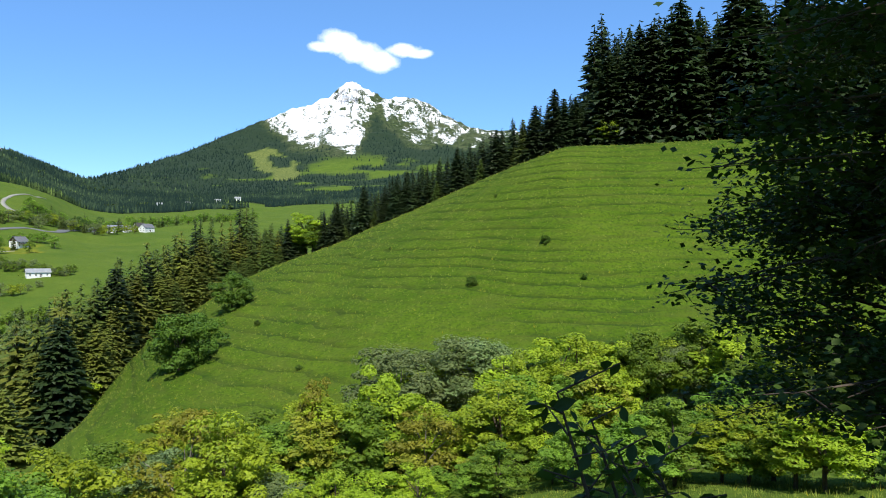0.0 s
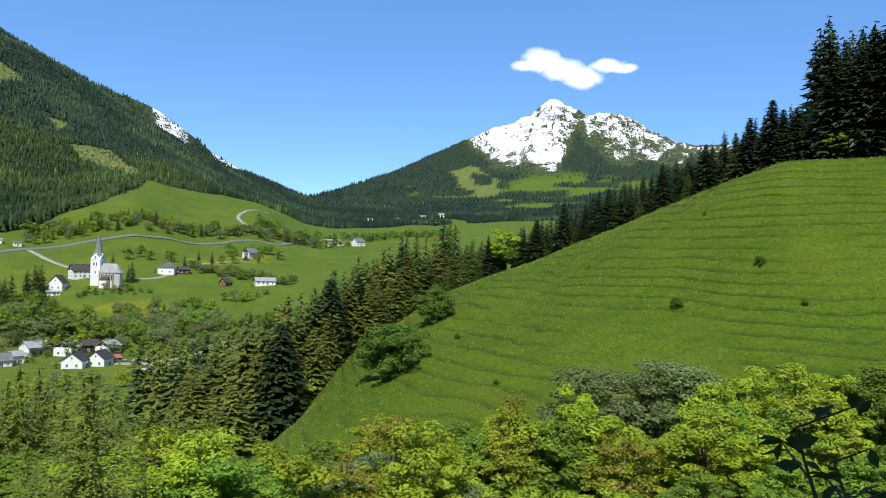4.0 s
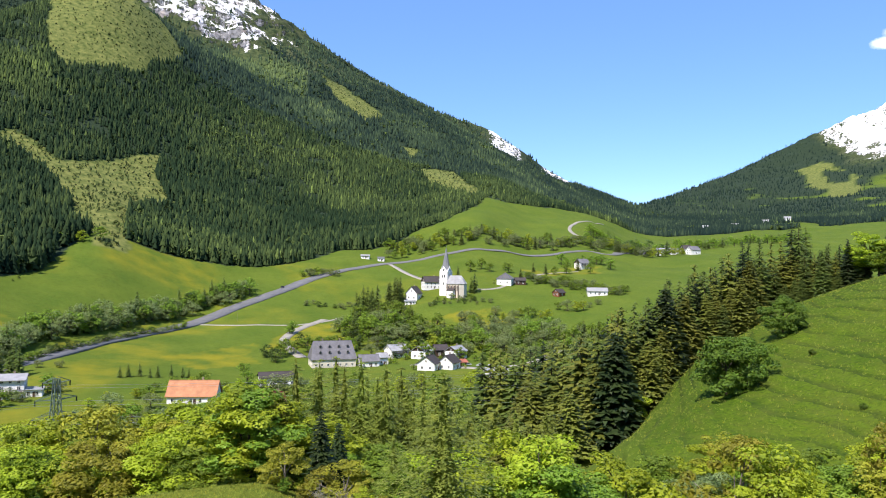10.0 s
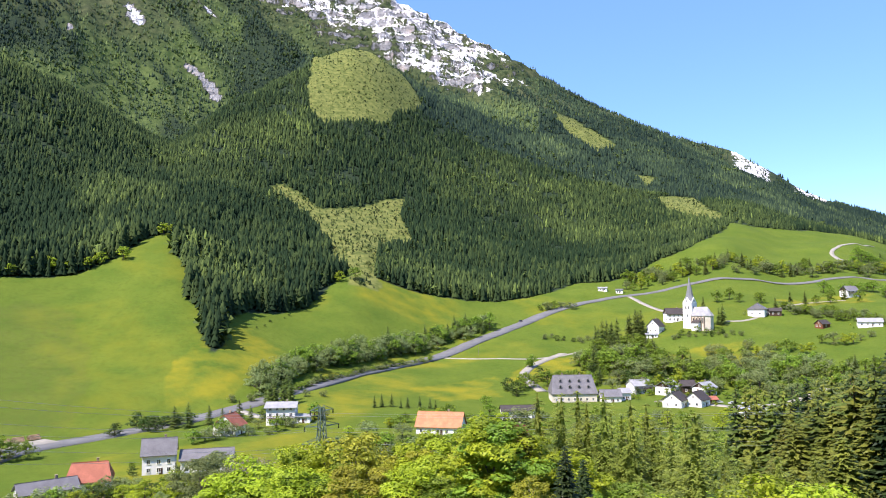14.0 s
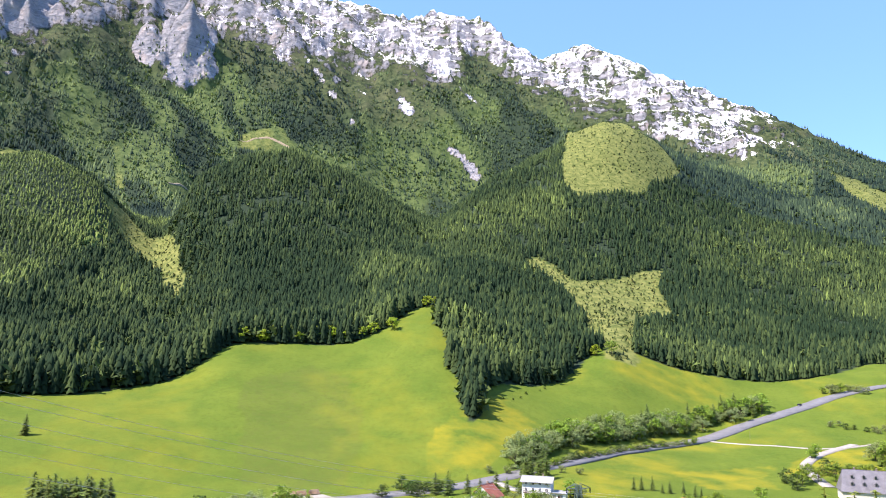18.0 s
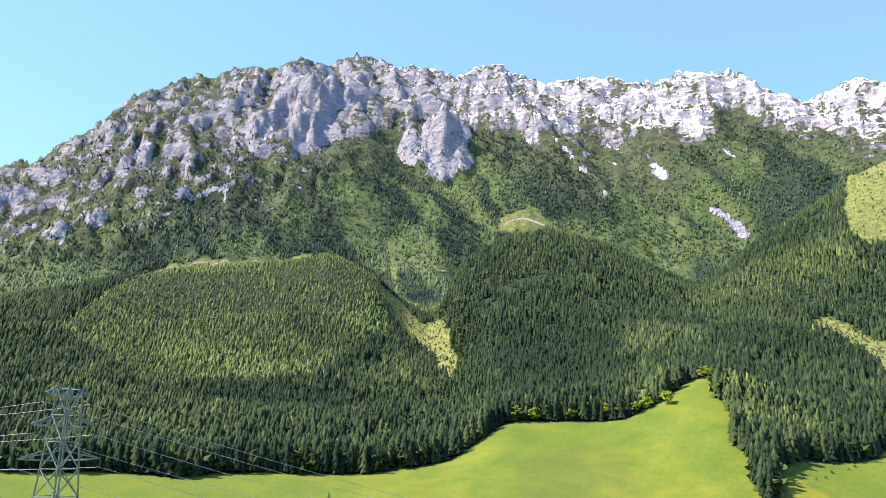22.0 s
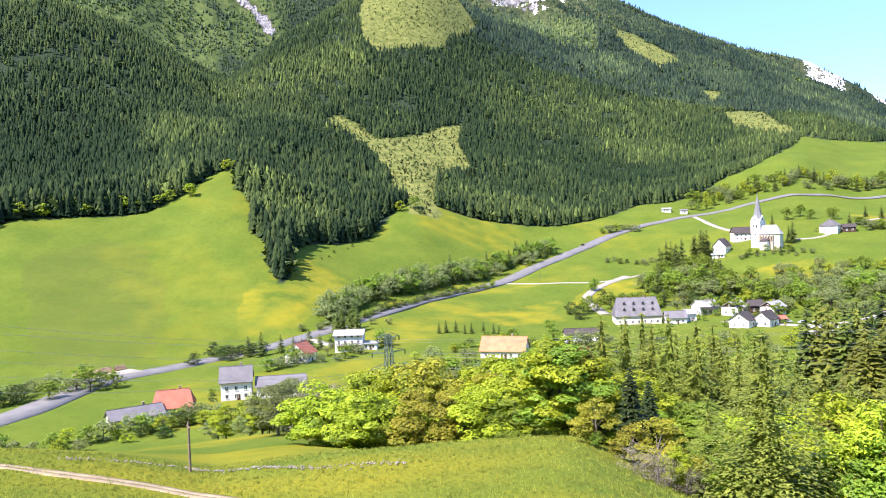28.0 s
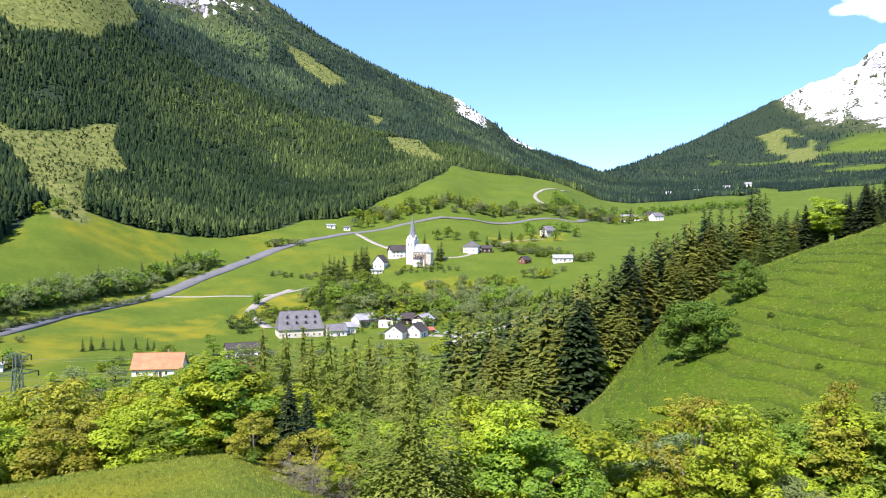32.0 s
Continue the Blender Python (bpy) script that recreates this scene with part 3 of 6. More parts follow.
def scattered(name, shape, faces, turns, places, material):
    """Many copies of one small shape as one mesh. turns: (n, 3, 3); places: (n, 3)."""
    n, k = len(places), len(shape)
    verts = np.einsum("nij,kj->nki", turns, shape) + places[:, None, :]
    f = np.array(faces)[None] + (np.arange(n) * k)[:, None, None]
    return mesh_np(name, verts.reshape(-1, 3), f.reshape(-1, f.shape[-1]), material)


def part(name, mesh, parent, label=""):
    ob = new(name, mesh)
    ob.parent = parent
    return tagged(ob, label)


def thing(name, label, category, group="", kind="", m=None):
    ob = new(name)
    if m is not None:
        ob.matrix_world = m
    return tagged(ob, label, category, group, kind)


def inside(poly, b, r):
    """Which points lie inside a closed outline of (bearing, distance)."""
    b, r = np.asarray(b, float), np.asarray(r, float)
    hit = np.zeros(b.shape, bool)
    for (b0, r0), (b1, r1) in zip(poly, poly[1:] + poly[:1]):
        if b0 != b1:
            hit ^= ((b0 > b) != (b1 > b)) & (r < (r1 - r0) * (b - b0) / (b1 - b0) + r0)
    return hit


# ---- outlines in plan: (bearing, distance) ----
CLEARINGS = [
    [(66.5, 1760), (62.6, 1770), (61.1, 1713), (58.7, 1547), (61.9, 1324), (66.5, 1265), (67.8, 1302), (67.3, 1543)],
    [(70.9, 1040), (69.3, 1076), (66.5, 998), (60.2, 1132), (60.6, 1043), (59.2, 934), (62.4, 850), (62.6, 700), (64.6, 700), (65.7, 775), (66.9, 911)],
    [(49.0, 2039), (48.1, 2026), (44.3, 1887), (45.6, 1745), (48.1, 1856)],
    [(43.2, 1641), (41.6, 1666), (42.1, 1550)],
    [(41.7, 1475), (39.0, 1533), (36.1, 1209), (37.8, 1255), (40.7, 1368)],
    [(101.7, 1187), (100.4, 1260), (98.2, 1169), (97.6, 1200), (95.4, 914), (96.0, 833), (98.6, 1035), (100.8, 1116)],
    [(101.3, 1935), (100.6, 1908), (100.2, 1700), (100.8, 1718)],
    [(92.8, 2060), (89.6, 2070), (88.4, 2010), (89.9, 1960)],
]
# forest roads benched into the slope
FOREST_ROADS = [[(122.1, 1833), (119.4, 1844), (117.2, 1868), (113.3, 1848), (109.1, 1830), (106.8, 1850)], [(97.4, 1735), (96.1, 1770), (94.2, 1800)], [(92.6, 2030), (90.6, 2036), (88.8, 2005)]]
CLEARINGS += [[(b, r + 14) for b, r in way] + [(b, r - 42) for b, r in reversed(way)] for way in FOREST_ROADS]
# young plantation on the southern knoll
PLANTATION = [(124, 1000), (118, 1230), (105, 1260), (101, 1180), (101, 1000), (106, 850), (118, 820)]
RAVINE = [(99.5, 1000), (98.2, 1200), (96.5, 1160), (94.0, 1000), (94.6, 800), (96.6, 780), (98.8, 900)]
# scree runs below the crags: ends by bearing and height angle, half width, paleness
SCREE = [([(88.9, 24.2), (86.3, 21.0), (83.4, 17.8)], 0.26, 0.5), ([(81.3, 21.6), (79.7, 19.6)], 0.28, 0.48), ([(79.9, 25.2), (76.2, 21.8), (74.2, 20.2)], 0.26, 0.5),
         ([(76.6, 17.2), (75.2, 16.1), (74.2, 14.9)], 0.42, 0.3)]
# fields yellow with buttercups
FLOWER_FIELDS = [[(53, 500), (50.5, 575), (47.5, 590), (45.5, 560), (47, 500)], [(92, 92), (86, 88), (78, 92), (78, 116), (86, 118), (92, 112)], [(78, 420), (73, 430), (69, 520), (72, 560), (77, 480)], [(60, 470), (54, 520), (53.5, 455), (58, 430)],
                 [(42, 560), (36, 600), (34, 560), (39, 520)], [(34, 760), (28, 800), (28, 740), (33, 720)]]
ROUGH_PASTURE = [(91, 400), (87, 385), (83.6, 395), (82.4, 480), (83.2, 575), (86, 600), (91, 560)]
PISTES = [(14.6, 6.9), (13.3, 7.4), (11.8, 7.3), (11.3, 6.0), (10.4, 5.2), (12.2, 5.0), (13.8, 5.9)]
PISTE_WOOD = [(13.0, 6.9), (11.6, 6.7), (11.4, 6.0), (12.7, 6.0)]
# lower edge of the mountain forest
EDGE = [(131, 560), (122.7, 564), (118.5, 566), (115.6, 553), (111.9, 567), (105.3, 569), (102.6, 568), (98.3, 581), (95.9, 593), (93.4, 622), (91.8, 643), (87.2, 652), (83.4, 656), (80.9, 674),
        (79.6, 713), (77.5, 735), (76.6, 644), (75.8, 581), (75.1, 524), (74.4, 492), (73.4, 503), (73.5, 560), (70.8, 602), (67.5, 634), (66.3, 698), (64.8, 732), (62.4, 734), (59.4, 735),
        (56.0, 754), (52.6, 777), (49.6, 814), (47.9, 854), (44.5, 889), (42.0, 981), (39.5, 1011), (37.3, 1121), (36.5, 1209), (35.9, 1217), (32.1, 1274), (29.2, 1400), (25, 1500), (21, 1600)]
FOREST = EDGE + [(10, 1900), (-42, 1900), (-42, 5000), (131, 5000)]


def zones(b, r, z):
    x, y = -r * np.sin(np.radians(b)), r * np.cos(np.radians(b))
    jag_b = b + (fbm(x / 30, y / 30, 2, 70) - 0.5) * 700 / np.maximum(r, 300)
    wood = inside(FOREST, jag_b, r).astype(float)
    cleared = np.zeros_like(r)
    for outline in CLEARINGS:
        cleared = np.maximum(cleared, inside(outline, jag_b, r))
    # pastures in the far valley
    far = smooth(24, 20, b) * smooth(3700, 3300, r)
    patches = smooth(0.58, 0.66, fbm(x / 200, y / 200, 4, 77)) * far
    wood = wood * (1 - cleared) * (1 - patches)
    rough = fbm(x / 130, y / 130, 4, 50) - 0.5
    up = np.degrees(np.arctan2(z, r))
    over = up - np.interp(b, *ROCK_LINE) - 5.2 * rough - 4.0 * (fbm(x / 330, y / 330, 3, 51) - 0.5) - 1.6 * (fbm(x / 38, y / 38, 3, 52) - 0.5)
    far_over = up - np.interp(b, *SNOW_LINE) - 1.6 * rough - 0.9 * (fbm(x / 60, y / 60, 3, 53) - 0.5)
    massif = (b > 24) * smooth(1900, 2120, r)
    peak = (b <= 24) * smooth(3000, 3300, r)
    alpine = massif * smooth(-3.2, 0.2, over) + peak * smooth(-0.25, 0.15, far_over)
    rock = massif * (0.08 * smooth(-3.0, -0.5, over) + 0.13 * smooth(-0.6, 1.2, over) + 0.12 * smooth(0.8, 3.5, over) * (0.4 + 0.6 * smooth(116, 100, b))) + 0.30 * peak * smooth(-0.2, 0.2, far_over)
    near = crag_shape(b, r, x, y)[1]
    rock, alpine = np.maximum(rock, 0.42 * near), np.maximum(alpine, 0.8 * near)
    # snow and pale scree lie on the northern end of the massif, in its high gullies and on the far peak
    snow_left = smooth(0.0, 2.2, over) * np.interp(b, [24, 44, 52, 60, 70, 84, 94, 102, 110], [0.2, 0.36, 0.45, 0.465, 0.47, 0.465, 0.44, 0.40, 0.25])
    snow_peak = smooth(-0.1, 0.5, far_over) * (0.395 + 0.05 * smooth(4, 8, b)) + 0.05 * smooth(0.6, 2.5, far_over)
    snow = massif * snow_left + peak * snow_peak
    brow = smooth(0.0, 0.3, up - np.interp(b, [28, 30, 33, 36, 37, 39], [5.3, 5.5, 7.0, 8.8, 9.7, 11.4]) - 0.8 * rough)
    strips = np.interp(b, [29.6, 30.4, 32.2, 32.8, 33.3, 34.0, 36.2, 37.0], [0, 1, 1, 0.2, 0.3, 1, 1, 0])
    snow = np.maximum(snow, 0.47 * brow * strips * (r > 2300))
    for (ends, width, pale) in SCREE:
        for (b0, e0), (b1, e1) in zip(ends, ends[1:]):
            t = np.clip(((b - b0) * (b1 - b0) + (up - e0) * (e1 - e0)) / ((b1 - b0) ** 2 + (e1 - e0) ** 2), 0, 1)
            d = np.hypot(b - b0 - t * (b1 - b0), up - e0 - t * (e1 - e0)) + 1.0 * rough + 0.7 * (fbm(x / 22, y / 22, 2, 55) - 0.5)
            run = smooth(width, width * 0.2, d) * smooth(0.0, 0.12, t) * (r > 1700) * (b > 60)
            rock, alpine, snow = np.maximum(rock, 0.44 * run), np.maximum(alpine, run), np.maximum(snow, pale * run)
    runs = inside(PISTES, b + 2.5 * rough, up) * (1 - inside(PISTE_WOOD, b, up)) * (r > 3000)
    wood, cleared = wood * (1 - runs), np.maximum(cleared, 0.95 * runs)
    hill = smooth(-42, -36, b) * smooth(28, 24, b) * smooth(84, 92, r) * smooth(240, 215, r)
    yellow = smooth(30, 40, b) * (r < 800) * smooth(0.42, 0.6, fbm(x / 70, y / 70, 2, 60)) * (0.4 + 0.6 * smooth(45, 62, b)) * (1 - 0.6 * smooth(68, 76, b) * smooth(300, 360, r))
    for outline in FLOWER_FIELDS:
        yellow = np.maximum(yellow, 1.3 * inside(outline, jag_b, r))
    near_flowers = smooth(40, 52, b) * (r < 100) * 1.1
    # the open high woods: grassy avalanche runs between clumps of spruce
    tang = np.radians(b) * 2300
    runs_down = fbm((tang - 0.5 * r + 260 * fbm(x / 200, y / 200, 2, 57)) / 110, r / 230, 5, 56)
    high_wood = (b > 50) * smooth(1480, 1640, r) * smooth(0.45, 0.64, runs_down + 0.04 - 0.10 * smooth(-3.5, -6.5, over) * smooth(96, 104, b))
    knoll_line = np.interp(b, BEARINGS, tables[8][0])
    high_wood = high_wood * smooth(20, 120, r - knoll_line)
    return {"glade": high_wood, "wood": wood * (r > 420), "cleared": cleared, "alpine": alpine, "rock": rock, "snow": snow, "hill": hill, "rough": inside(ROUGH_PASTURE, jag_b, r).astype(float), "yellow": np.maximum(yellow * (r > 120), near_flowers)}


def build_ground():
    fine_b = np.concatenate([np.arange(-34, 50, 0.33), np.arange(50, 130.01, 0.25)])
    coarse_b = np.arange(133, 360 - 34, 4.0)
    bs = np.concatenate([fine_b, coarse_b])
    rs = np.concatenate([[0.05], np.geomspace(0.8, 60, 34)[:-1], np.linspace(60, 90, 24)[:-1], np.linspace(90, 215, 165)[:-1], np.linspace(215, 240, 12)[:-1], np.linspace(240, 900, 130)[:-1], np.linspace(900, 2000, 90)[:-1],
                         np.linspace(2000, 2900, 130)[:-1], np.linspace(2900, 3600, 20)[:-1], np.linspace(3600, 4500, 60)[:-1], np.linspace(4500, 4950, 5)])
    B, R = np.meshgrid(bs, rs, indexing="ij")
    Z = ground(B, R)
    verts = np.stack([-R * np.sin(np.radians(B)), R * np.cos(np.radians(B)), Z], -1).reshape(-1, 3)
    nb, nr = len(bs), len(rs)
    i, j = np.meshgrid(np.arange(nb), np.arange(nr - 1), indexing="ij")
    i2 = (i + 1) % nb
    quads = np.stack([i * nr + j, i * nr + j + 1, i2 * nr + j + 1, i2 * nr + j], -1).reshape(-1, 4)
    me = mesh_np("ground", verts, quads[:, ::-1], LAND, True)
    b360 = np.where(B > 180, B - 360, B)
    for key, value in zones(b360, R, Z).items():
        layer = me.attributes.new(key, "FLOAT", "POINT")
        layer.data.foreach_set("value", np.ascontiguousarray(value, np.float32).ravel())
    uv = np.stack([np.radians(B) * 2600, R], -1).reshape(-1, 2)[quads[:, ::-1].ravel()]
    me.uv_layers.new(name="plan").data.foreach_set("uv", np.ascontiguousarray(uv, np.float32).ravel())
    ob = new("ground", me)
    return tagged(ob, "green alpine meadows, forest floor, limestone crags and snowfields", "ground", kind="structure")


build_ground()


# ---- the mountain forest ----
def cone_tree(tiers, sides, seed):
    """A slim spruce of stacked ragged skirts, one metre high."""
    rng = np.random.default_rng(seed)
    verts, faces = [], []
    for k in range(tiers):
        low, top = 0.06 + 0.84 * k / tiers, min(1.0, 0.06 + 0.84 * (k + 1.9) / tiers + 0.05)
        rad = 0.145 * (1 - low) ** 0.75 + 0.012
        o = len(verts)
        for s in range(2 * sides):
            a = 2 * math.pi * (0.5 * s + 0.5 * (k % 2) + rng.uniform(-0.15, 0.15)) / sides
            q = rad * (rng.uniform(0.95, 1.35) if s % 2 else rng.uniform(0.45, 0.7))
            verts.append((q * math.cos(a), q * math.sin(a), low + (rng.uniform(-0.05, 0.0) if s % 2 else rng.uniform(0.02, 0.06))))
        verts.append((0, 0, top))
        faces += [(o + s, o + (s + 1) % (2 * sides), o + 2 * sides) for s in range(2 * sides)]
    return np.array(verts), faces


def forest_spots(r0, r1, spacing, grow, seed):
    rng = np.random.default_rng(seed)
    spots, r = [], r0
    while r < r1:
        s = spacing + grow * r
        n = int(math.radians(164) * r / s)
        b = -34 + 164 * (np.arange(n) + rng.uniform(0, 1, n)) / n
        spots.append(np.stack([b, r + rng.uniform(-0.5, 0.5, n) * s], -1))
        r += s * 0.9
    q = np.concatenate(spots)
    return q[:, 0], q[:, 1]


def round_tree(seed):
    """A far broadleaf crown: a ragged clump of leaf sprays, one metre high."""
    rng = np.random.default_rng(seed)
    u = rng.normal(0, 1, (22, 3))
    u /= np.linalg.norm(u, axis=1)[:, None]
    verts = []
    for c in u:
        p = c * (0.26, 0.26, 0.40) * rng.uniform(0.7, 1.05) + (0, 0, 0.52)
        verts += [p + rng.normal(0, 0.15, 3) for k in range(3)]
    return np.array(verts), [(3 * k, 3 * k + 1, 3 * k + 2) for k in range(22)]


def plant(name, label, b, r, shapes, tall, slim, seed, leafy=False, material=None):
    """Many far trees as one mesh, each of one of a few shapes, with a tint of its own."""
    rng = np.random.default_rng(seed)
    x, y, z = -r * np.sin(np.radians(b)), r * np.cos(np.radians(b)), ground(b, r)
    n = len(b)
    big = fbm(x / 90, y / 90, 3, 90)
    young = inside(PLANTATION, b, r)
    h = tall * (0.66 + 0.46 * rng.uniform(0, 1, n)) * (0.65 + 0.7 * big) * (1 - 0.42 * young)
    a = rng.uniform(0, 6.28, n)
    w = h * slim * rng.uniform(0.8, 1.35, n) * (1 + 0.3 * young)
    turns = np.zeros((n, 3, 3))
    turns[:, 0, 0], turns[:, 0, 1], turns[:, 1, 0], turns[:, 1, 1], turns[:, 2, 2] = w * np.cos(a), -w * np.sin(a), w * np.sin(a), w * np.cos(a), h
    turns[:, 0, 2], turns[:, 1, 2] = h * rng.normal(0, 0.03, n), h * rng.normal(0, 0.03, n)
    mixed = smooth(0.46, 0.66, fbm(x / 140, y / 140, 3, 120))
    upper = smooth(40, 200, r - np.interp(b, BEARINGS, tables[8][0])) * (b > 50)
    runs_down = smooth(0.40, 0.62, fbm((np.radians(b) * 2300 - 0.5 * r + 260 * fbm(x / 200, y / 200, 2, 57)) / 110, r / 230, 5, 56))
    light = rng.uniform(0, 1, n) < 0.025 + 0.10 * mixed + 0.16 * upper * runs_down + 0.10 * young
    tint = 0.46 * rng.uniform(0, 1, n) ** 1.7 + 0.16 * mixed + 0.46 * young * (0.6 + 0.8 * big) + upper * (0.40 * runs_down - 0.04) + 0.36 * light * rng.uniform(0.4, 1, n) + 0.4 * leafy
    # stands of one age, each with its own tone
    sx, sy = x + 90 * fbm(x / 80, y / 80, 3, 140), y + 90 * fbm(x / 80, y / 80, 3, 141)
    stand_tone = lattice(np.floor(sx / 130), np.floor(sy / 130), 142)
    tint = tint + 0.36 * (stand_tone - 0.42)
    # far valley trees pulled to the needles' dark end, part of the haze tone
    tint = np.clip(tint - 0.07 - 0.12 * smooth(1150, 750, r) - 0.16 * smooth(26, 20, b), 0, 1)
    kind = rng.integers(0, len(shapes), n)
    verts, faces, tints, start = [], [], [], 0
    for k, (shape, tri) in enumerate(shapes):
        m = kind == k
        v = np.einsum("nij,kj->nki", turns[m], shape) + np.stack([x, y, z - 0.3], -1)[m][:, None, :]
        f = np.array(tri)[None] + (np.arange(m.sum()) * len(shape))[:, None, None] + start
        verts.append(v.reshape(-1, 3))
        faces.append(f.reshape(-1, 3))
        tints.append(np.repeat(tint[m], len(shape)))
        start += len(verts[-1])
    me = mesh_np(name, np.concatenate(verts), np.concatenate(faces), material or FAR_NEEDLES)
    layer = me.attributes.new("tint", "FLOAT", "POINT")
    layer.data.foreach_set("value", np.concatenate(tints).astype(np.float32))
    return tagged(new(name, me), label, "forest", kind="stuff")


def wooded(b, r, seed):
    """Keep the spots that lie in forest; thin them out towards the crags."""
    z = ground(b, r)
    zone = zones(b, r, z)
    rng = np.random.default_rng(seed)
    keep = zone["wood"] * (1 - 0.40 * zone["alpine"]) * np.clip(1.35 - zone["rock"] * 2.0, 0.10 + 0.40 * smooth(97, 103, b), 1) * (1 - np.clip(zone["snow"] * 3.2, 0, 0.97))
    keep = keep * (1 - 0.5 * zone["glade"])
    gx, gy = -r * np.sin(np.radians(b)), r * np.cos(np.radians(b))
    keep = keep * np.where((fbm(gx / 17, gy / 17, 2, 131) > 0.36) | inside(PLANTATION, b, r), 1, 0.2)
    keep = keep * np.where((r < 2000) & (zone["alpine"] > 0.6), 0.15, 1)
    # none where the steep meadow or the ridge hides the ground
    up = np.degrees(np.arctan2(z + 14, r))
    brow = np.degrees(np.arctan2(np.interp(b, BEARINGS, tables[3][1]), np.interp(b, BEARINGS, tables[3][0])))
    seen = (up > brow) & (r < np.interp(b, BEARINGS, tables[-1][0]) + 60)
    ok = (rng.uniform(0, 1, len(b)) < keep) & seen
    b, r = b[ok], r[ok]
    x, y = -r * np.sin(np.radians(b)), r * np.cos(np.radians(b))
    chance = 0.02 + 0.12 * smooth(0.55, 0.7, fbm(x / 70, y / 70, 3, 130)) + 0.35 * inside(RAVINE, b, r) + 0.16 * smooth(1450, 1800, r) * (b > 60) + 0.10 * smooth(760, 640, r)
    leafy = rng.uniform(0, 1, len(b)) < chance * (r < 2500)
    return b[~leafy], r[~leafy], b[leafy], r[leafy]


for k, (r0, r1, space, grow, tiers, sides, tall) in enumerate(((480, 720, 3.4, 0.0010, 5, 4, 20.5), (720, 1000, 3.2, 0.0011, 3, 3, 15.5), (1000, 1500, 3.4, 0.0012, 2, 3, 12.5), (1500, 2500, 3.7, 0.0013, 1, 3, 13.5), (2500, 4300, 6.5, 0.004, 1, 3, 13))):
    spruce_b, spruce_r, leaf_b, leaf_r = wooded(*forest_spots(r0, r1, space, grow, 300 + k), 310 + k)
    plant("conifer_forest", "dense dark spruce forest with lighter larches on the mountainside", spruce_b, spruce_r, [cone_tree(tiers, sides, 320 + 7 * k + q) for q in range(4)], tall, 1.22, 320 + k, material=HAZE_NEEDLES if k > 2 else FAR_NEEDLES)
    if k < 4:
        plant("broadleaf_woods", "fresh green beeches and maples scattered through the spruce forest", leaf_b, leaf_r, [round_tree(350 + 7 * k + q) for q in range(3)], tall * 0.72, 1.0, 360 + k, True)


def young_growth():
    """Saplings and brambles coming up on the felled slopes."""
    b, r = forest_spots(680, 2100, 3.0, 0.0032, 390)
    rng = np.random.default_rng(391)
    ok = np.zeros(len(b), bool)
    for outline in CLEARINGS[:5] + CLEARINGS[5:8]:
        ok |= inside(outline, b, r)
    ok &= rng.uniform(0, 1, len(b)) < 0.62
    b, r = b[ok], r[ok]
    plant("young_growth", "low saplings and brambles on the felled slopes", b, r, [round_tree(392), cone_tree(2, 4, 393), round_tree(394)], 3.6, 1.1, 395, 0.6)


young_growth()


# ---- trees ----
def tube(points, radii, sides=6):
    """Vertices and quads of a bent tapering tube."""
    verts, faces = [], []
    for i, (p, rad) in enumerate(zip(points, radii)):
        p = np.array(p, float)
        d = np.array(points[min(i + 1, len(points) - 1)], float) - np.array(points[max(i - 1, 0)], float)
        d /= np.linalg.norm(d) + 1e-9
        u = np.cross(d, (0.3, 0.9, 0.1))
        u /= np.linalg.norm(u) + 1e-9
        v = np.cross(d, u)
        for s in range(sides):
            a = 2 * math.pi * s / sides
            verts.append(p + rad * (math.cos(a) * u + math.sin(a) * v))
        if i:
            o = (i - 1) * sides
            faces += [(o + s, o + (s + 1) % sides, o + sides + (s + 1) % sides, o + sides + s) for s in range(sides)]
    return verts, faces


def tubes_mesh(name, runs, material, sides=6):
    verts, faces = [], []
    for points, radii in runs:
        v, f = tube(points, radii, sides)
        o = len(verts)
        verts += v
        faces += [tuple(i + o for i in q) for q in f]
        if o and name == "trunk":
            faces.append((0, 1, o + 1, o))
    return mesh_np(name, np.array(verts), np.array(faces), material, True)


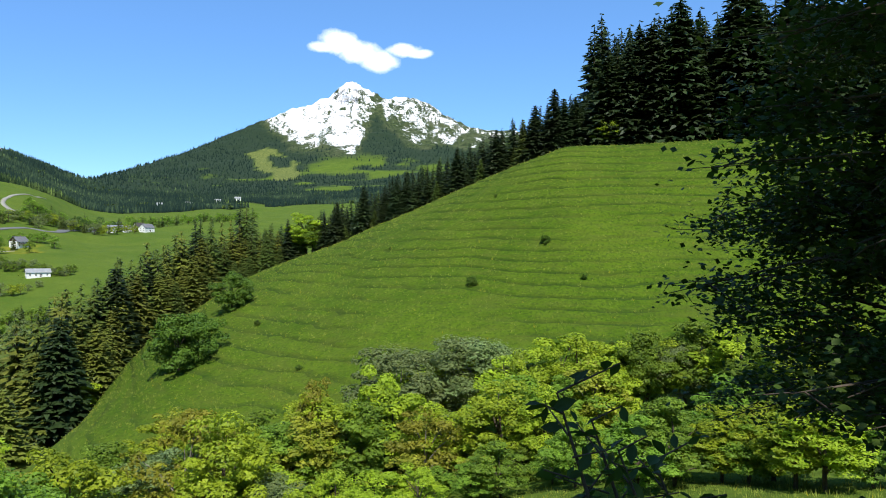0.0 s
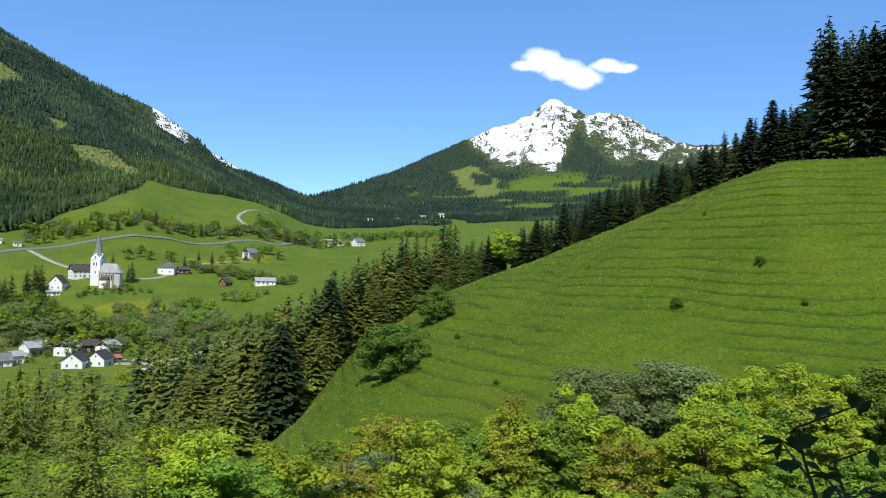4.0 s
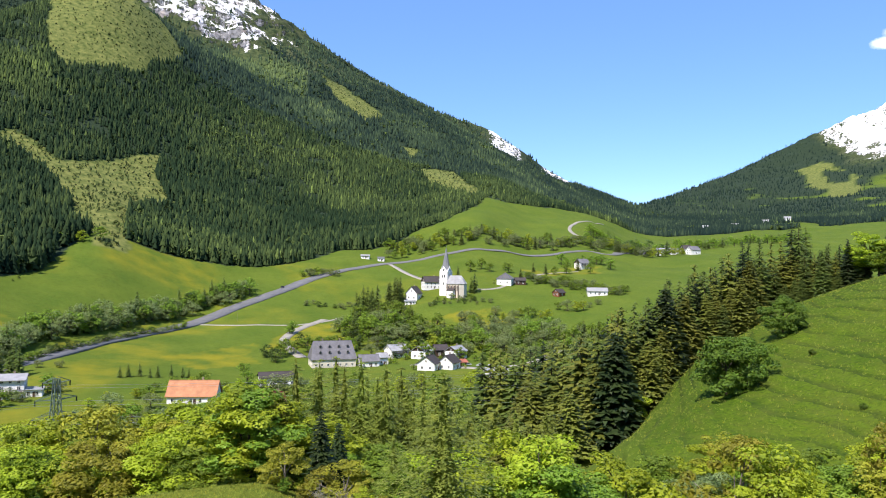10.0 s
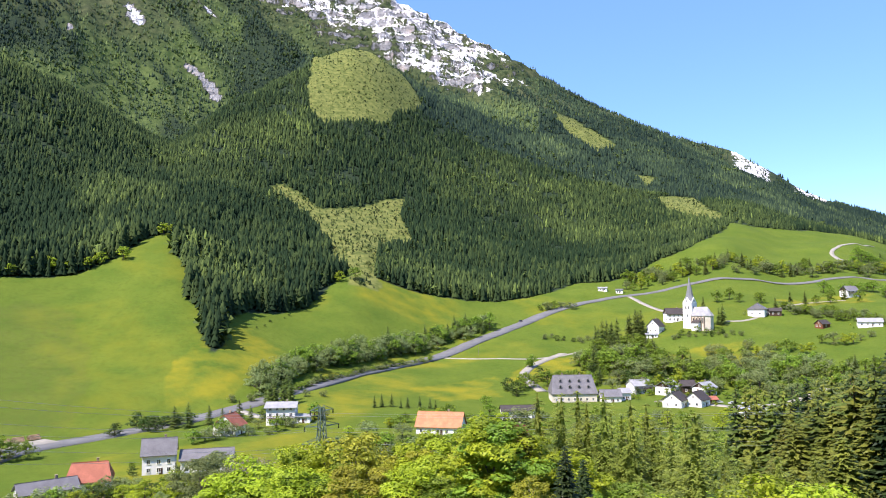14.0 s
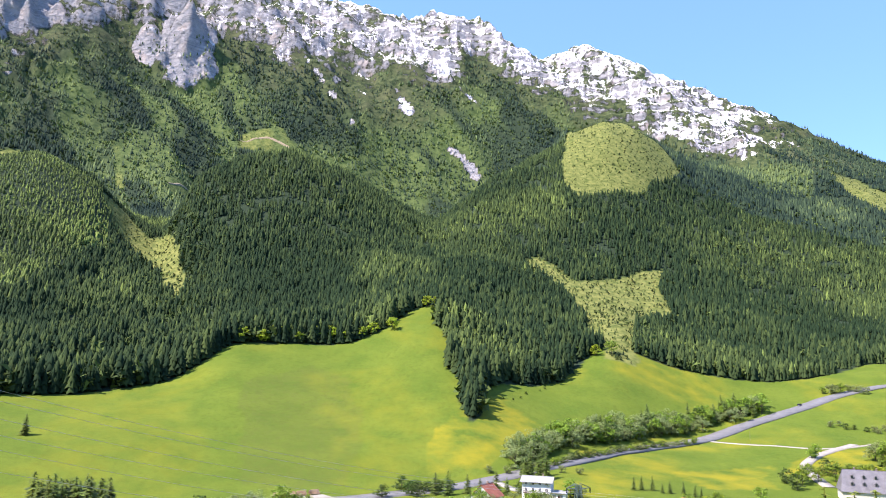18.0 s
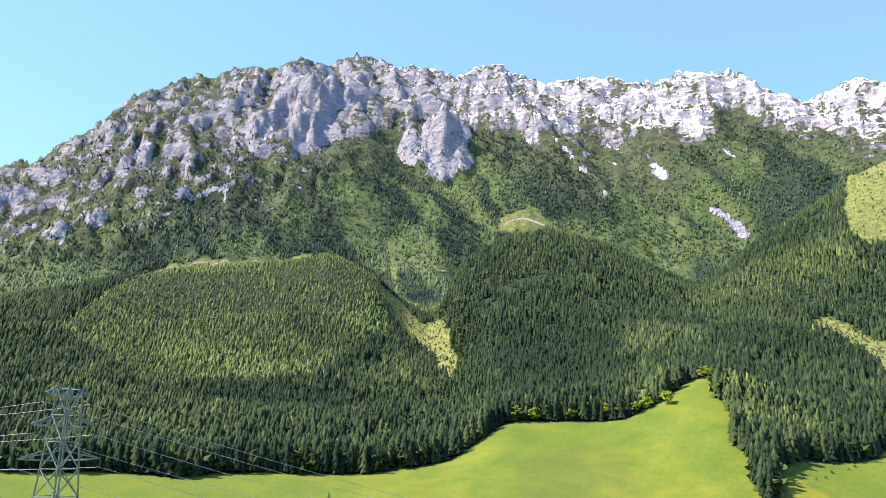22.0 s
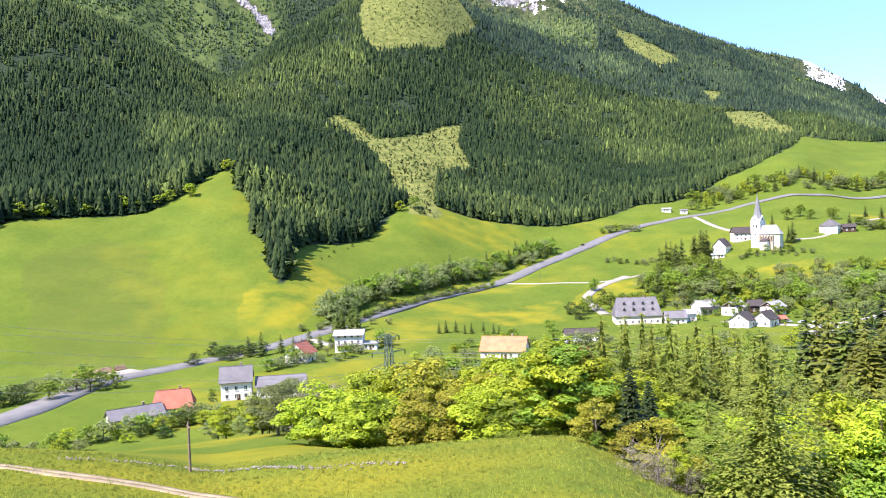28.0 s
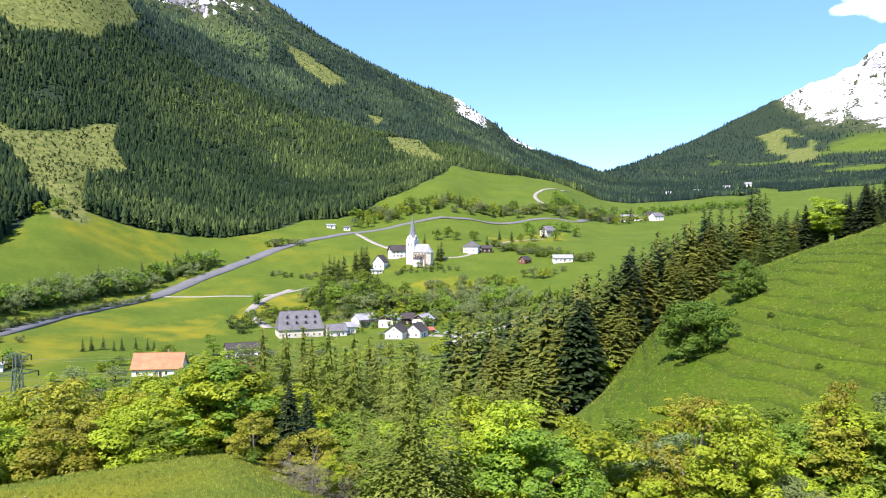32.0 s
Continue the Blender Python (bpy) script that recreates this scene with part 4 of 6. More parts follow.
def feather_crown(height, spread, seed, material, whorls=26, low=0.06, droop=0.4, sprays=11, spray=0.5, core=0.45, taper=0.85, fan=0.0):
    """Boughs clothed in small hanging sprays of needles."""
    rng = np.random.default_rng(seed)
    tri = []
    for k in range(whorls):
        t = low + (0.98 - low) * (k / (whorls - 1)) ** 0.95
        rad = spread * (1 - t) ** taper * (0.7 + 0.3 * min(1, (t - low) * 7)) + 0.15
        n = max(4, int(4 + 5 * (1 - t)))
        for s in range(n):
            a = 2 * math.pi * (s + rng.uniform(-0.4, 0.4)) / n + k * 1.1
            q = rad * rng.uniform(0.7, 1.2)
            c, w = np.array((math.cos(a), math.sin(a), 0.0)), np.array((-math.sin(a), math.cos(a), 0.0))
            z, d = t * height + rng.uniform(-0.9, 0.9) * height / whorls, droop * rng.uniform(0.6, 1.3)
            m = max(3, int(sprays * (0.35 + 0.65 * (1 - t))))
            for e in range(m):
                f = (e + rng.uniform(0.2, 1.0)) / m
                off = rng.uniform(-1, 1) * fan
                p = c * q * f + w * off * q * (0.25 + f) + (0, 0, z - d * q * f * (1.15 - 0.35 * f) - abs(off) * q * f * 0.5)
                size = spray * (0.75 + 0.55 * rng.uniform()) * (1.15 - 0.45 * f) * (0.6 + 0.4 * (1 - t))
                side = w * rng.uniform(-1, 1) * size * 1.3
                out = c * size * rng.uniform(0.5, 1.2) + side + (0, 0, -size * rng.uniform(0.1, 0.9))
                wide = np.cross(out, (0.2 * rng.normal(), 0.2 * rng.normal(), 1.0))
                wide *= size * 0.42 / (np.linalg.norm(wide) + 1e-6)
                tri += [p + wide - out * 0.15, p - wide - out * 0.15, p + out]
    # the dense inner boughs
    for k in range(12):
        t = low + (0.95 - low) * k / 12
        rad = spread * core * (1 - t) ** 0.85 + 0.05
        for e in range(7):
            a, a2 = 2 * math.pi * (e + 0.4 * (k % 2)) / 7, 2 * math.pi * (e + 1.1 + 0.4 * (k % 2)) / 7
            q, drop = rad * rng.uniform(0.75, 1.3), height * 0.03 * rng.uniform(0.2, 1.5)
            tri += [(q * math.cos(a), q * math.sin(a), t * height - drop), (q * math.cos(a2), q * math.sin(a2), t * height - drop), (0, 0, (t + 0.13) * height)]
    tri += [(0.12, 0, height * 0.95), (-0.12, 0.02, height * 0.95), (0, 0, height)]
    v = np.array(tri)
    return mesh_np("crown", v, np.arange(len(v)).reshape(-1, 3), material)


def bough_crown(height, spread, seed, material, whorls=34, low=0.03, droop=0.58, taper=0.72, fringe=5):
    """Whorls of drooping boughs, each a ridged fan with hanging sprays along its edge."""
    rng = np.random.default_rng(seed)
    verts, faces = [], []
    for k in range(whorls):
        t = low + (0.97 - low) * (k / (whorls - 1)) ** 0.92
        rad = spread * (1 - t) ** taper * (0.75 + 0.25 * min(1, (t - low) * 8)) + 0.22
        n = int(8 + 8 * (1 - t))
        gap = height / whorls
        for s in range(n):
            a = 2 * math.pi * (s + rng.uniform(-0.35, 0.35)) / n + k * 1.3
            q = rad * rng.uniform(0.72, 1.22)
            c, w = np.array((math.cos(a), math.sin(a), 0.0)), np.array((-math.sin(a), math.cos(a), 0.0))
            z, d = t * height + rng.uniform(-0.6, 0.6) * gap, droop * rng.uniform(0.6, 1.35)
            half = q * rng.uniform(0.09, 0.17) + 0.10
            spine = [c * q * f + np.array((0, 0, z - d * q * (f - 0.35 * f * f))) for f in (0.0, 0.38, 0.74, 1.0)]
            sag = np.array((0, 0, -half * 0.8))
            o = len(verts)
            verts += [spine[0], spine[1], spine[2], spine[3]]
            for f, b in ((0.75, 1), (1.0, 2)):
                for side in (-1, 1):
                    verts.append(spine[b] + w * side * half * f * rng.uniform(0.7, 1.25) + sag * rng.uniform(0.5, 1.2) - c * half * 0.35)
            faces += [(o, o + 1, o + 4), (o, o + 5, o + 1), (o + 1, o + 2, o + 6), (o + 1, o + 6, o + 4), (o + 1, o + 7, o + 2), (o + 1, o + 5, o + 7), (o + 2, o + 3, o + 6), (o + 2, o + 7, o + 3)]
            for e in range(fringe):
                f, side = rng.uniform(0.25, 1.0), rng.uniform(-1, 1)
                p = c * q * f + w * side * half * 0.9 + np.array((0, 0, z - d * q * (f - 0.35 * f * f) - abs(side) * half * 0.6))
                size = half * rng.uniform(0.7, 1.3) + 0.12
                out = c * size * rng.uniform(0.2, 0.9) + w * side * size * 0.7 + np.array((0, 0, -size * rng.uniform(0.3, 1.1)))
                m = len(verts)
                turn = w * size * 0.36 + c * rng.uniform(-0.2, 0.2) * size
                verts += [p + turn, p - turn, p + out]
                faces.append((m, m + 1, m + 2))
    o = len(verts)
    verts += [(0.15, 0, height * 0.93), (-0.08, 0.13, height * 0.93), (-0.08, -0.13, height * 0.93), (0, 0, height)]
    faces += [(o, o + 1, o + 3), (o + 1, o + 2, o + 3), (o + 2, o, o + 3)]
    return mesh_np("crown", np.array(verts), np.array(faces), material)


def make_spruce(height, seed, material, label, spread=0.17, category="spruce", name="spruce", droop=0.58, low=0.03, whorls=34, taper=0.72, fringe=5):
    tree = thing(name, label, category)
    rng = np.random.default_rng(seed)
    bend = rng.uniform(-0.15, 0.15, 2)
    part("trunk", tubes_mesh("trunk", [([(0, 0, -0.6), (bend[0] * 0.3, bend[1] * 0.3, height * 0.4), (0, 0, height * 0.96)], [height * 0.016, height * 0.011, 0.02])], BARK), tree)
    part("crown", bough_crown(height, height * spread, seed, material, whorls, low, droop, taper, fringe), tree)
    return tree


def make_larch(height, seed, material, label, spread=0.24):
    tree = thing("larch", label, "larch")
    part("trunk", tubes_mesh("trunk", [([(0, 0, -0.6), (0.05, 0.04, height * 0.4), (0, 0, height * 0.96)], [height * 0.014, height * 0.01, 0.02])], BARK), tree)
    part("crown", feather_crown(height, height * spread, seed, material, 36, 0.04, 0.36, 64, 0.25, 0.2, 0.75, 0.34), tree)
    return tree


LEAF = np.array([(-0.4, -0.3, 0), (0.45, -0.2, 0.06), (0, 0.75, -0.06)])
LEAF_FACES = [(0, 1, 2)]


def turn_frames(way, rng, wobble):
    """Rotation matrices whose z leans along the given directions, turned at random."""
    n = len(way)
    w = way + rng.normal(0, wobble, (n, 3))
    w /= np.linalg.norm(w, axis=1)[:, None] + 1e-9
    ref = rng.normal(0, 1, (n, 3))
    u = np.cross(w, ref)
    u /= np.linalg.norm(u, axis=1)[:, None] + 1e-9
    v = np.cross(w, u)
    return np.stack([u, v, w], -1)


def leafy_tree(height, width, seed, material, label, clumps=58, leaves=190, size=0.24, bark=None, low=0.16, name="broadleaf_tree", category="tree", trunk=True, shape=1.0):
    """Trunk, limbs, and a crown of leaf sprays gathered in uneven clumps."""
    rng = np.random.default_rng(seed)
    tree = thing(name, label, category)
    centre_z = height * (low + (1 - low) * 0.5)
    half = np.array((width / 2, width / 2, height * (1 - low) * 0.5))
    u = rng.normal(0, 1, (clumps, 3))
    u /= np.linalg.norm(u, axis=1)[:, None]
    rad = rng.uniform(0.35, 1.0, clumps) ** 0.5 * rng.uniform(0.78, 1.15, clumps)
    centres = u * rad[:, None]
    taper = 1 - 0.35 * shape * np.clip(centres[:, 2], 0, 1) ** 1.5
    centres[:, :2] *= taper[:, None]
    centres = centres * half + (0, 0, centre_z)
    n = clumps * leaves
    ci = np.repeat(np.arange(clumps), leaves)
    ball = rng.normal(0, 1, (n, 3))
    ball[:, 2] = np.where(ball[:, 2] < 0, ball[:, 2] * 0.35, ball[:, 2])
    ball /= np.linalg.norm(ball, axis=1)[:, None]
    lump = width * (1.0 / clumps) ** 0.33 * 0.54 * rng.uniform(0.6, 1.3, clumps)
    spread = ball * (rng.uniform(0.5, 1, n) ** 0.4 * lump[ci])[:, None] * (1, 1, 0.62)
    places = centres[ci] + spread
    way = ball * 0.8 + (0, 0, 0.6)
    turns = turn_frames(way, rng, 0.35) * (size * rng.uniform(0.6, 1.35, n))[:, None, None]
    crown = scattered("crown", LEAF, LEAF_FACES, turns, places, material)
    if trunk:
        runs = [([(0, 0, -0.5), (0.1, -0.05, height * 0.3), (0, 0.1, height * 0.72)], [height * 0.017 + 0.03, height * 0.012 + 0.02, 0.03])]
        for c in centres[:: max(1, clumps // 9)]:
            base = np.array((0, 0, min(c[2] * 0.55, height * 0.6)))
            runs.append(([base, (base + c) / 2 + (0, 0, 0.3), c], [height * 0.007 + 0.02, height * 0.005 + 0.01, 0.015]))
        part("trunk", tubes_mesh("trunk", runs, bark or BARK, 5), tree)
    part("crown", crown, tree)
    return tree


used = set()


def stand(model, b, r, scale=1.0, sink=0.0, turn=None, wide=1.0):
    """Set a model on the land: the model itself the first time, copies after that."""
    p = place(b, r)
    a = random.uniform(0, 360) if turn is None else turn
    m = Matrix.Translation((p.x, p.y, p.z - sink)) @ pose(0, 0, 0, 0, 0, a) @ Matrix.Diagonal((scale * wide, scale * wide, scale, 1))
    if model.name not in used:
        used.add(model.name)
        model.matrix_basis = m
        return model
    return copy_thing(model, m)


def crest_at(b):
    return float(np.interp(b, BEARINGS, tables[3][0]))


random.seed(7)
spruces = [make_spruce(20, 400 + k, NEEDLES if k < 2 else NEEDLES_SHADED, "dark green spruce with drooping boughs at the meadow's edge") for k in range(4)]
gold_spruces = [make_spruce(20, 410 + k, NEEDLES_GOLD, "spruce with rusty golden-green young cones and boughs") for k in range(2)]
HEIGHTS = ([-34, -20, -15, -13, -11.8, -10.9, -9, -5, 0, 8, 12, 15, 18, 20.7, 25, 28.3, 31, 34, 36, 38], [33, 33, 32, 29, 24, 16, 14, 12.8, 12, 12, 12.5, 16, 20, 23.5, 27, 30, 29.5, 25, 21, 20])


lime = [leafy_tree(10, 6.5, 500 + k, LEAF_LIME, "young broadleaf tree in bright yellow-green spring leaf") for k in range(3)]
green = [leafy_tree(10, 7, 510 + k, LEAF_GREEN, "rounded broadleaf tree in fresh green leaf") for k in range(3)]
gold = [leafy_tree(10, 6.5, 520 + k, LEAF_GOLD, "oak with golden-green new leaves and pale limbs", leaves=110, bark=PALE_BARK, name="oak", category="oak") for k in range(2)]
grey = [leafy_tree(10, 8, 530 + k, LEAF_GREY, "grey-green willow with fine pale leaves", size=0.21, leaves=200, bark=PALE_BARK, name="willow", category="willow") for k in range(2)]
larches = [make_larch(20, 540 + k, LARCH, "tall larch in soft light green needles") for k in range(2)]


def belt(models, count, b0, r0, b1, r1, depth, h0, h1, unit, seed, wide=1.18):
    """Trees along a line of the plan, as deep as the belt; many far ones are joined."""
    random.seed(seed)
    spots = []
    for k in range(count):
        t = (k + random.uniform(0.1, 0.9)) / count
        b, r = b0 + (b1 - b0) * t, r0 + (r1 - r0) * t + random.uniform(-0.5, 0.5) * depth
        model, scale = random.choice(models), random.uniform(h0, h1) / unit
        if r0 > 395 and count > 4:
            spots.append((model, b, r, scale, wide))
        else:
            stand(model, b, r, scale, 0.2, wide=wide)
    if spots:
        join_trees("scattered leafy trees, shrubs and spruces on the valley floor", spots, seed)


def triangles(me):
    """Corners of a mesh and its faces as triangles."""
    v = np.empty(len(me.vertices) * 3, np.float32)
    me.vertices.foreach_get("co", v)
    f = np.empty(len(me.loops), np.int32)
    me.loops.foreach_get("vertex_index", f)
    if me.polygons[0].loop_total == 4:
        f = f.reshape(-1, 4)
        f = np.concatenate([f[:, (0, 1, 2)], f[:, (0, 2, 3)]])
    return v.reshape(-1, 3), f.reshape(-1, 3)


def join_trees(label, spots, seed):
    """Far trees as one mesh, trunks and crowns. spots: model, bearing, distance, scale, width."""
    rng = random.Random(seed)
    verts, faces, index, kinds, start = [], [], [], {}, 0
    for model, b, r, scale, wide in spots:
        p = place(b, r)
        q = np.array(Matrix.Translation((p.x, p.y, p.z - 0.3)) @ pose(0, 0, 0, 0, 0, rng.uniform(0, 360)) @ Matrix.Diagonal((scale * wide, scale * wide, scale, 1)))
        for piece in model.children:
            v, f = triangles(piece.data)
            mat = piece.data.materials[0]
            kinds.setdefault(mat, len(kinds))
            verts.append(v @ q[:3, :3].T + q[:3, 3])
            faces.append(f + start)
            index.append(np.full(len(f), kinds[mat], np.int32))
            start += len(v)
    me = mesh_np("tree_belt", np.concatenate(verts), np.concatenate(faces), next(iter(kinds)))
    for mat in list(kinds)[1:]:
        me.materials.append(mat)
    me.polygons.foreach_set("material_index", np.concatenate(index))
    return tagged(new("tree_belt", me), label, "trees", kind="stuff")


def wood_belt(label, models, count, b0, r0, b1, r1, depth, h0, h1, unit, seed):
    """A dense belt of far trees, joined."""
    rng = random.Random(seed)
    spots = []
    for k in range(count):
        t = (k + rng.uniform(0, 1)) / count
        spots.append((rng.choice(models), b0 + (b1 - b0) * t, r0 + (r1 - r0) * t + rng.uniform(-0.5, 0.5) * depth, rng.uniform(h0, h1) / unit, 1.15))
    return join_trees(label, spots, seed)


stand_models = [make_spruce(20, 430 + k, m, "dark green spruce in the stand behind the meadow", spread=0.18, whorls=17, fringe=2) for k, m in enumerate((NEEDLES_SHADED, NEEDLES, NEEDLES_GOLD))]


def spruce_row():
    """The spruces that stand along and just behind the crest of the steep meadow."""
    for row, (back, gap) in enumerate(((3, 2.2), (6.5, 2.0), (11, 2.0))):
        b, spots = -33.0, []
        while b < 33:
            r = crest_at(b) + back + random.uniform(-1.5, 1.5) + (4 if b > 14 else 0)
            b += math.degrees(gap / r) * random.uniform(0.7, 1.4)
            if 9.3 < b < 11 or (row == 0 and random.random() < 0.3):
                continue
            h = np.interp(b, *HEIGHTS) * random.uniform(0.78, 1.04) * (0.84, 0.94, 1.0)[row]
            golden = 12 < b and random.random() < (0.7 if b > 25 else 0.25)
            model, wide = random.choice(gold_spruces if golden else spruces[2:] if b < -8 else spruces[1:] if b < 12 else spruces[:3]), 1.4 if b > 10 else 1.3
            if row == 0:
                stand(model, b, r, h / 20, 0.3, wide=wide)
            else:
                spots.append((stand_models[2 if golden else 0 if b < 12 else 1], b, r, h / 20, wide))
        if spots:
            join_trees("dense row of dark spruces behind the meadow's crest", spots, 60 + row)


spruce_row()

for q, model in enumerate(stand_models):
    stand(model, 20 + 3 * q, crest_at(20 + 3 * q) + 14)
for q, (sb, model) in enumerate(zip((-34, -11, -9.5, 2, 14, 25), (stand_models[:1], stand_models[:1], stand_models[:2], stand_models[:2]) + (stand_models,) * 2)):
    end = (-11, -9.5, 2, 14, 25, 37)[q]
    tall = float(np.interp((sb + end) / 2, *HEIGHTS))
    for back in (16, 25):
        wood_belt("dense stand of dark spruces behind the meadow's crest", model, int(abs(end - sb) * (2.2 if sb < -9 else 1.2)) + 1, sb, crest_at(sb) + back, end, crest_at(end) + back, 6, tall * 0.85, tall * 1.05, 20, 440 + q * 10 + back)

belt(gold_spruces + spruces[:2], 14, 17, 202, 25, 168, 6, 15, 20, 20, 70, 1.35)
belt(gold_spruces + gold_spruces + spruces[:1], 20, 25.5, 168, 34, 192, 18, 23, 28, 20, 71, 1.4)

# below the lookout, from the steep meadow's foot to the village side
belt(green + grey + lime, 16, -20, 82, 8, 86, 10, 7, 10, 10, 1)
belt(lime + gold + green + grey, 16, -14, 72, 22, 78, 10, 8, 11, 10, 2)
belt(lime + gold + green, 22, 4, 84, 36, 92, 12, 7, 9.5, 10, 3)
belt(green + lime + grey, 14, 12, 70, 38, 76, 10, 7, 10, 10, 4)
belt(green + lime + gold, 22, -22, 60, 14, 62, 9, 3.6, 5.2, 10, 9)
belt(lime + green + gold, 22, 10, 62, 52, 64, 9, 4.2, 6.5, 10, 10)
belt(grey, 4, -4, 86, 4, 86, 4, 10, 12, 10, 11)
belt(green + lime, 8, -30, 66, -17, 80, 14, 8, 11, 10, 12)
belt(lime + green, 9, -30, 48, -13, 52, 8, 5, 6.5, 10, 14)
belt(larches + larches + spruces[:1], 26, 36.5, 102, 51.5, 104, 14, 19, 23, 20, 5, 1.2)
belt(lime + green + gold, 18, 35, 86, 55, 88, 12, 8, 12, 10, 32, 1.3)
belt(gold_spruces + larches, 9, 30, 132, 38, 140, 24, 14, 18, 20, 13, 1.6)
belt(gold_spruces, 2, 51.4, 84, 52.4, 86, 4, 13, 15, 20, 15, 1.3)
belt(larches, 3, 37.4, 92, 41, 90, 3, 15, 18, 20, 16, 1.3)
belt(lime + green, 12, 36, 84, 52, 88, 12, 7, 11, 10, 6)


def reach(model, b, r, top, unit=10, wide=1.0):
    """Set a model so that its top stands at a height angle seen from the lookout."""
    tall = r * math.tan(radians(top)) - place(b, r).z
    stand(model, b, r, tall / unit, 0.2, wide=wide)


for model, b, r, top, unit, wide in (
        (lime[0], 16.2, 66, -11.6, 10, 0.85), (gold[0], 18.8, 72, -10.4, 10, 0.8), (lime[1], 4.6, 78, -7.2, 10, 0.6), (grey[0], -0.8, 88, -7.3, 10, 1.1), (grey[1], -3.0, 88, -7.6, 10, 1.0),
        (gold[1], 1.3, 68, -10.3, 10, 0.95), (lime[2], -6.3, 78, -7.2, 10, 0.6), (lime[0], -7.6, 66, -10.0, 10, 0.9), (green[0], -20.2, 62, -8.2, 10, 1.1), (gold[0], 9.2, 80, -8.8, 10, 0.5),
        (green[1], 29.2, 70, -12.2, 10, 1.2), (green[2], 11.4, 78, -11.3, 10, 1.1), (larches[0], 39.8, 60, -8.0, 20, 1.75), (larches[1], 43.5, 74, -11.8, 20, 1.3), (spruces[2], 48.9, 72, -10.9, 20, 1.0),
        (spruces[3], 47.6, 76, -12.6, 20, 1.0), (lime[1], 46.0, 60, -15.4, 10, 0.9), (green[0], 30.4, 62, -13.4, 10, 1.15), (lime[2], 34.4, 72, -11.0, 10, 1.1), (lime[0], 32.5, 66, -12.0, 10, 1.0),
        (green[1], 51.6, 66, -14.6, 10, 0.8), (lime[2], 26.2, 74, -12.6, 10, 1.0)):
    reach(model, b, r, top, unit, wide)
shrubs = [leafy_tree(10, 10, 550 + k, m, lab, low=0.0, leaves=240, size=0.31, name="shrub", category="shrub", trunk=False) for k, (m, lab) in enumerate(((LEAF_LIME, "dense yellow-green shrub along the meadow's edge"), (LEAF_GREEN, "dense green shrub along the meadow's edge"), (LEAF_GOLD, "low shrub with coppery new leaves")))]
belt(lime + green + gold, 28, 54, 106, 70, 120, 22, 13, 17, 10, 7, 1.0)
belt(shrubs, 26, 50, 93, 72, 100, 12, 6.5, 9.5, 10, 17)
bare = [leafy_tree(10, 9, 560 + k, TWIGS, "bare pale grey-brown bush with fine twigs", clumps=40, leaves=70, size=0.2, bark=PALE_BARK, low=0.05, name="bare_bush", category="bush") for k in range(2)]
belt(bare, 9, 66, 118, 73, 128, 12, 8, 11, 10, 19)
belt(bare, 4, 44, 58, 50, 60, 4, 2.0, 3.0, 10, 20)
belt(bare + grey, 5, -6, 84, 18, 82, 6, 7, 9.5, 10, 31)
belt(grey, 8, 66, 130, 76, 150, 24, 8, 12, 10, 18)
belt(grey + lime, 10, 70, 150, 80, 200, 30, 7, 10, 10, 8)


# ---- houses ----
def box(x0, x1, y0, y1, z0, z1):
    v = [(x, y, z) for z in (z0, z1) for x, y in ((x0, y0), (x1, y0), (x1, y1), (x0, y1))]
    return v, [(3, 2, 1, 0), (4, 5, 6, 7), (0, 1, 5, 4), (1, 2, 6, 5), (2, 3, 7, 6), (3, 0, 4, 7)]


def joined(name, pieces, material):
    """Several closed pieces as one mesh."""
    verts, faces = [], []
    for v, f in pieces:
        o = len(verts)
        verts += v
        faces += [tuple(i + o for i in q) for q in f]
    return mesh_of(name, verts, faces, material)


def bar(p, q, rad):
    """A thin square bar from p to q."""
    p, q = Vector(p), Vector(q)
    d = (q - p).normalized()
    u = d.cross(Vector((0.31, 0.2, 0.93))).normalized() * rad
    w = d.cross(u).normalized() * rad
    v = [tuple(e + s * u + t * w) for e in (p, q) for s, t in ((-1, -1), (1, -1), (1, 1), (-1, 1))]
    return v, [(3, 2, 1, 0), (4, 5, 6, 7), (0, 1, 5, 4), (1, 2, 6, 5), (2, 3, 7, 6), (3, 0, 4, 7)]


def slab(points, thick):
    """A flat plate under the given outline."""
    n = len(points)
    v = [tuple(p) for p in points] + [(p[0], p[1], p[2] - thick) for p in points]
    return v, [tuple(range(n)), tuple(range(2 * n - 1, n - 1, -1))] + [(i, i + n, (i + 1) % n + n, (i + 1) % n) for i in range(n)]


FRAME_ME = joined("window_frame", [box(-0.62, -0.5, -0.09, 0.02, -0.75, 0.75), box(0.5, 0.62, -0.09, 0.02, -0.75, 0.75), box(-0.5, 0.5, -0.09, 0.02, 0.63, 0.75),
                                   box(-0.7, 0.7, -0.16, 0.02, -0.82, -0.68), box(-0.04, 0.04, -0.07, 0.0, -0.68, 0.63)], PLASTER)
PANE_ME = joined("pane", [box(-0.5, 0.5, -0.035, 0.01, -0.68, 0.63)], GLASS)
DOOR_ME = joined("door", [box(-0.55, 0.55, -0.08, 0.0, 0, 2.1)], DARK_WOOD)


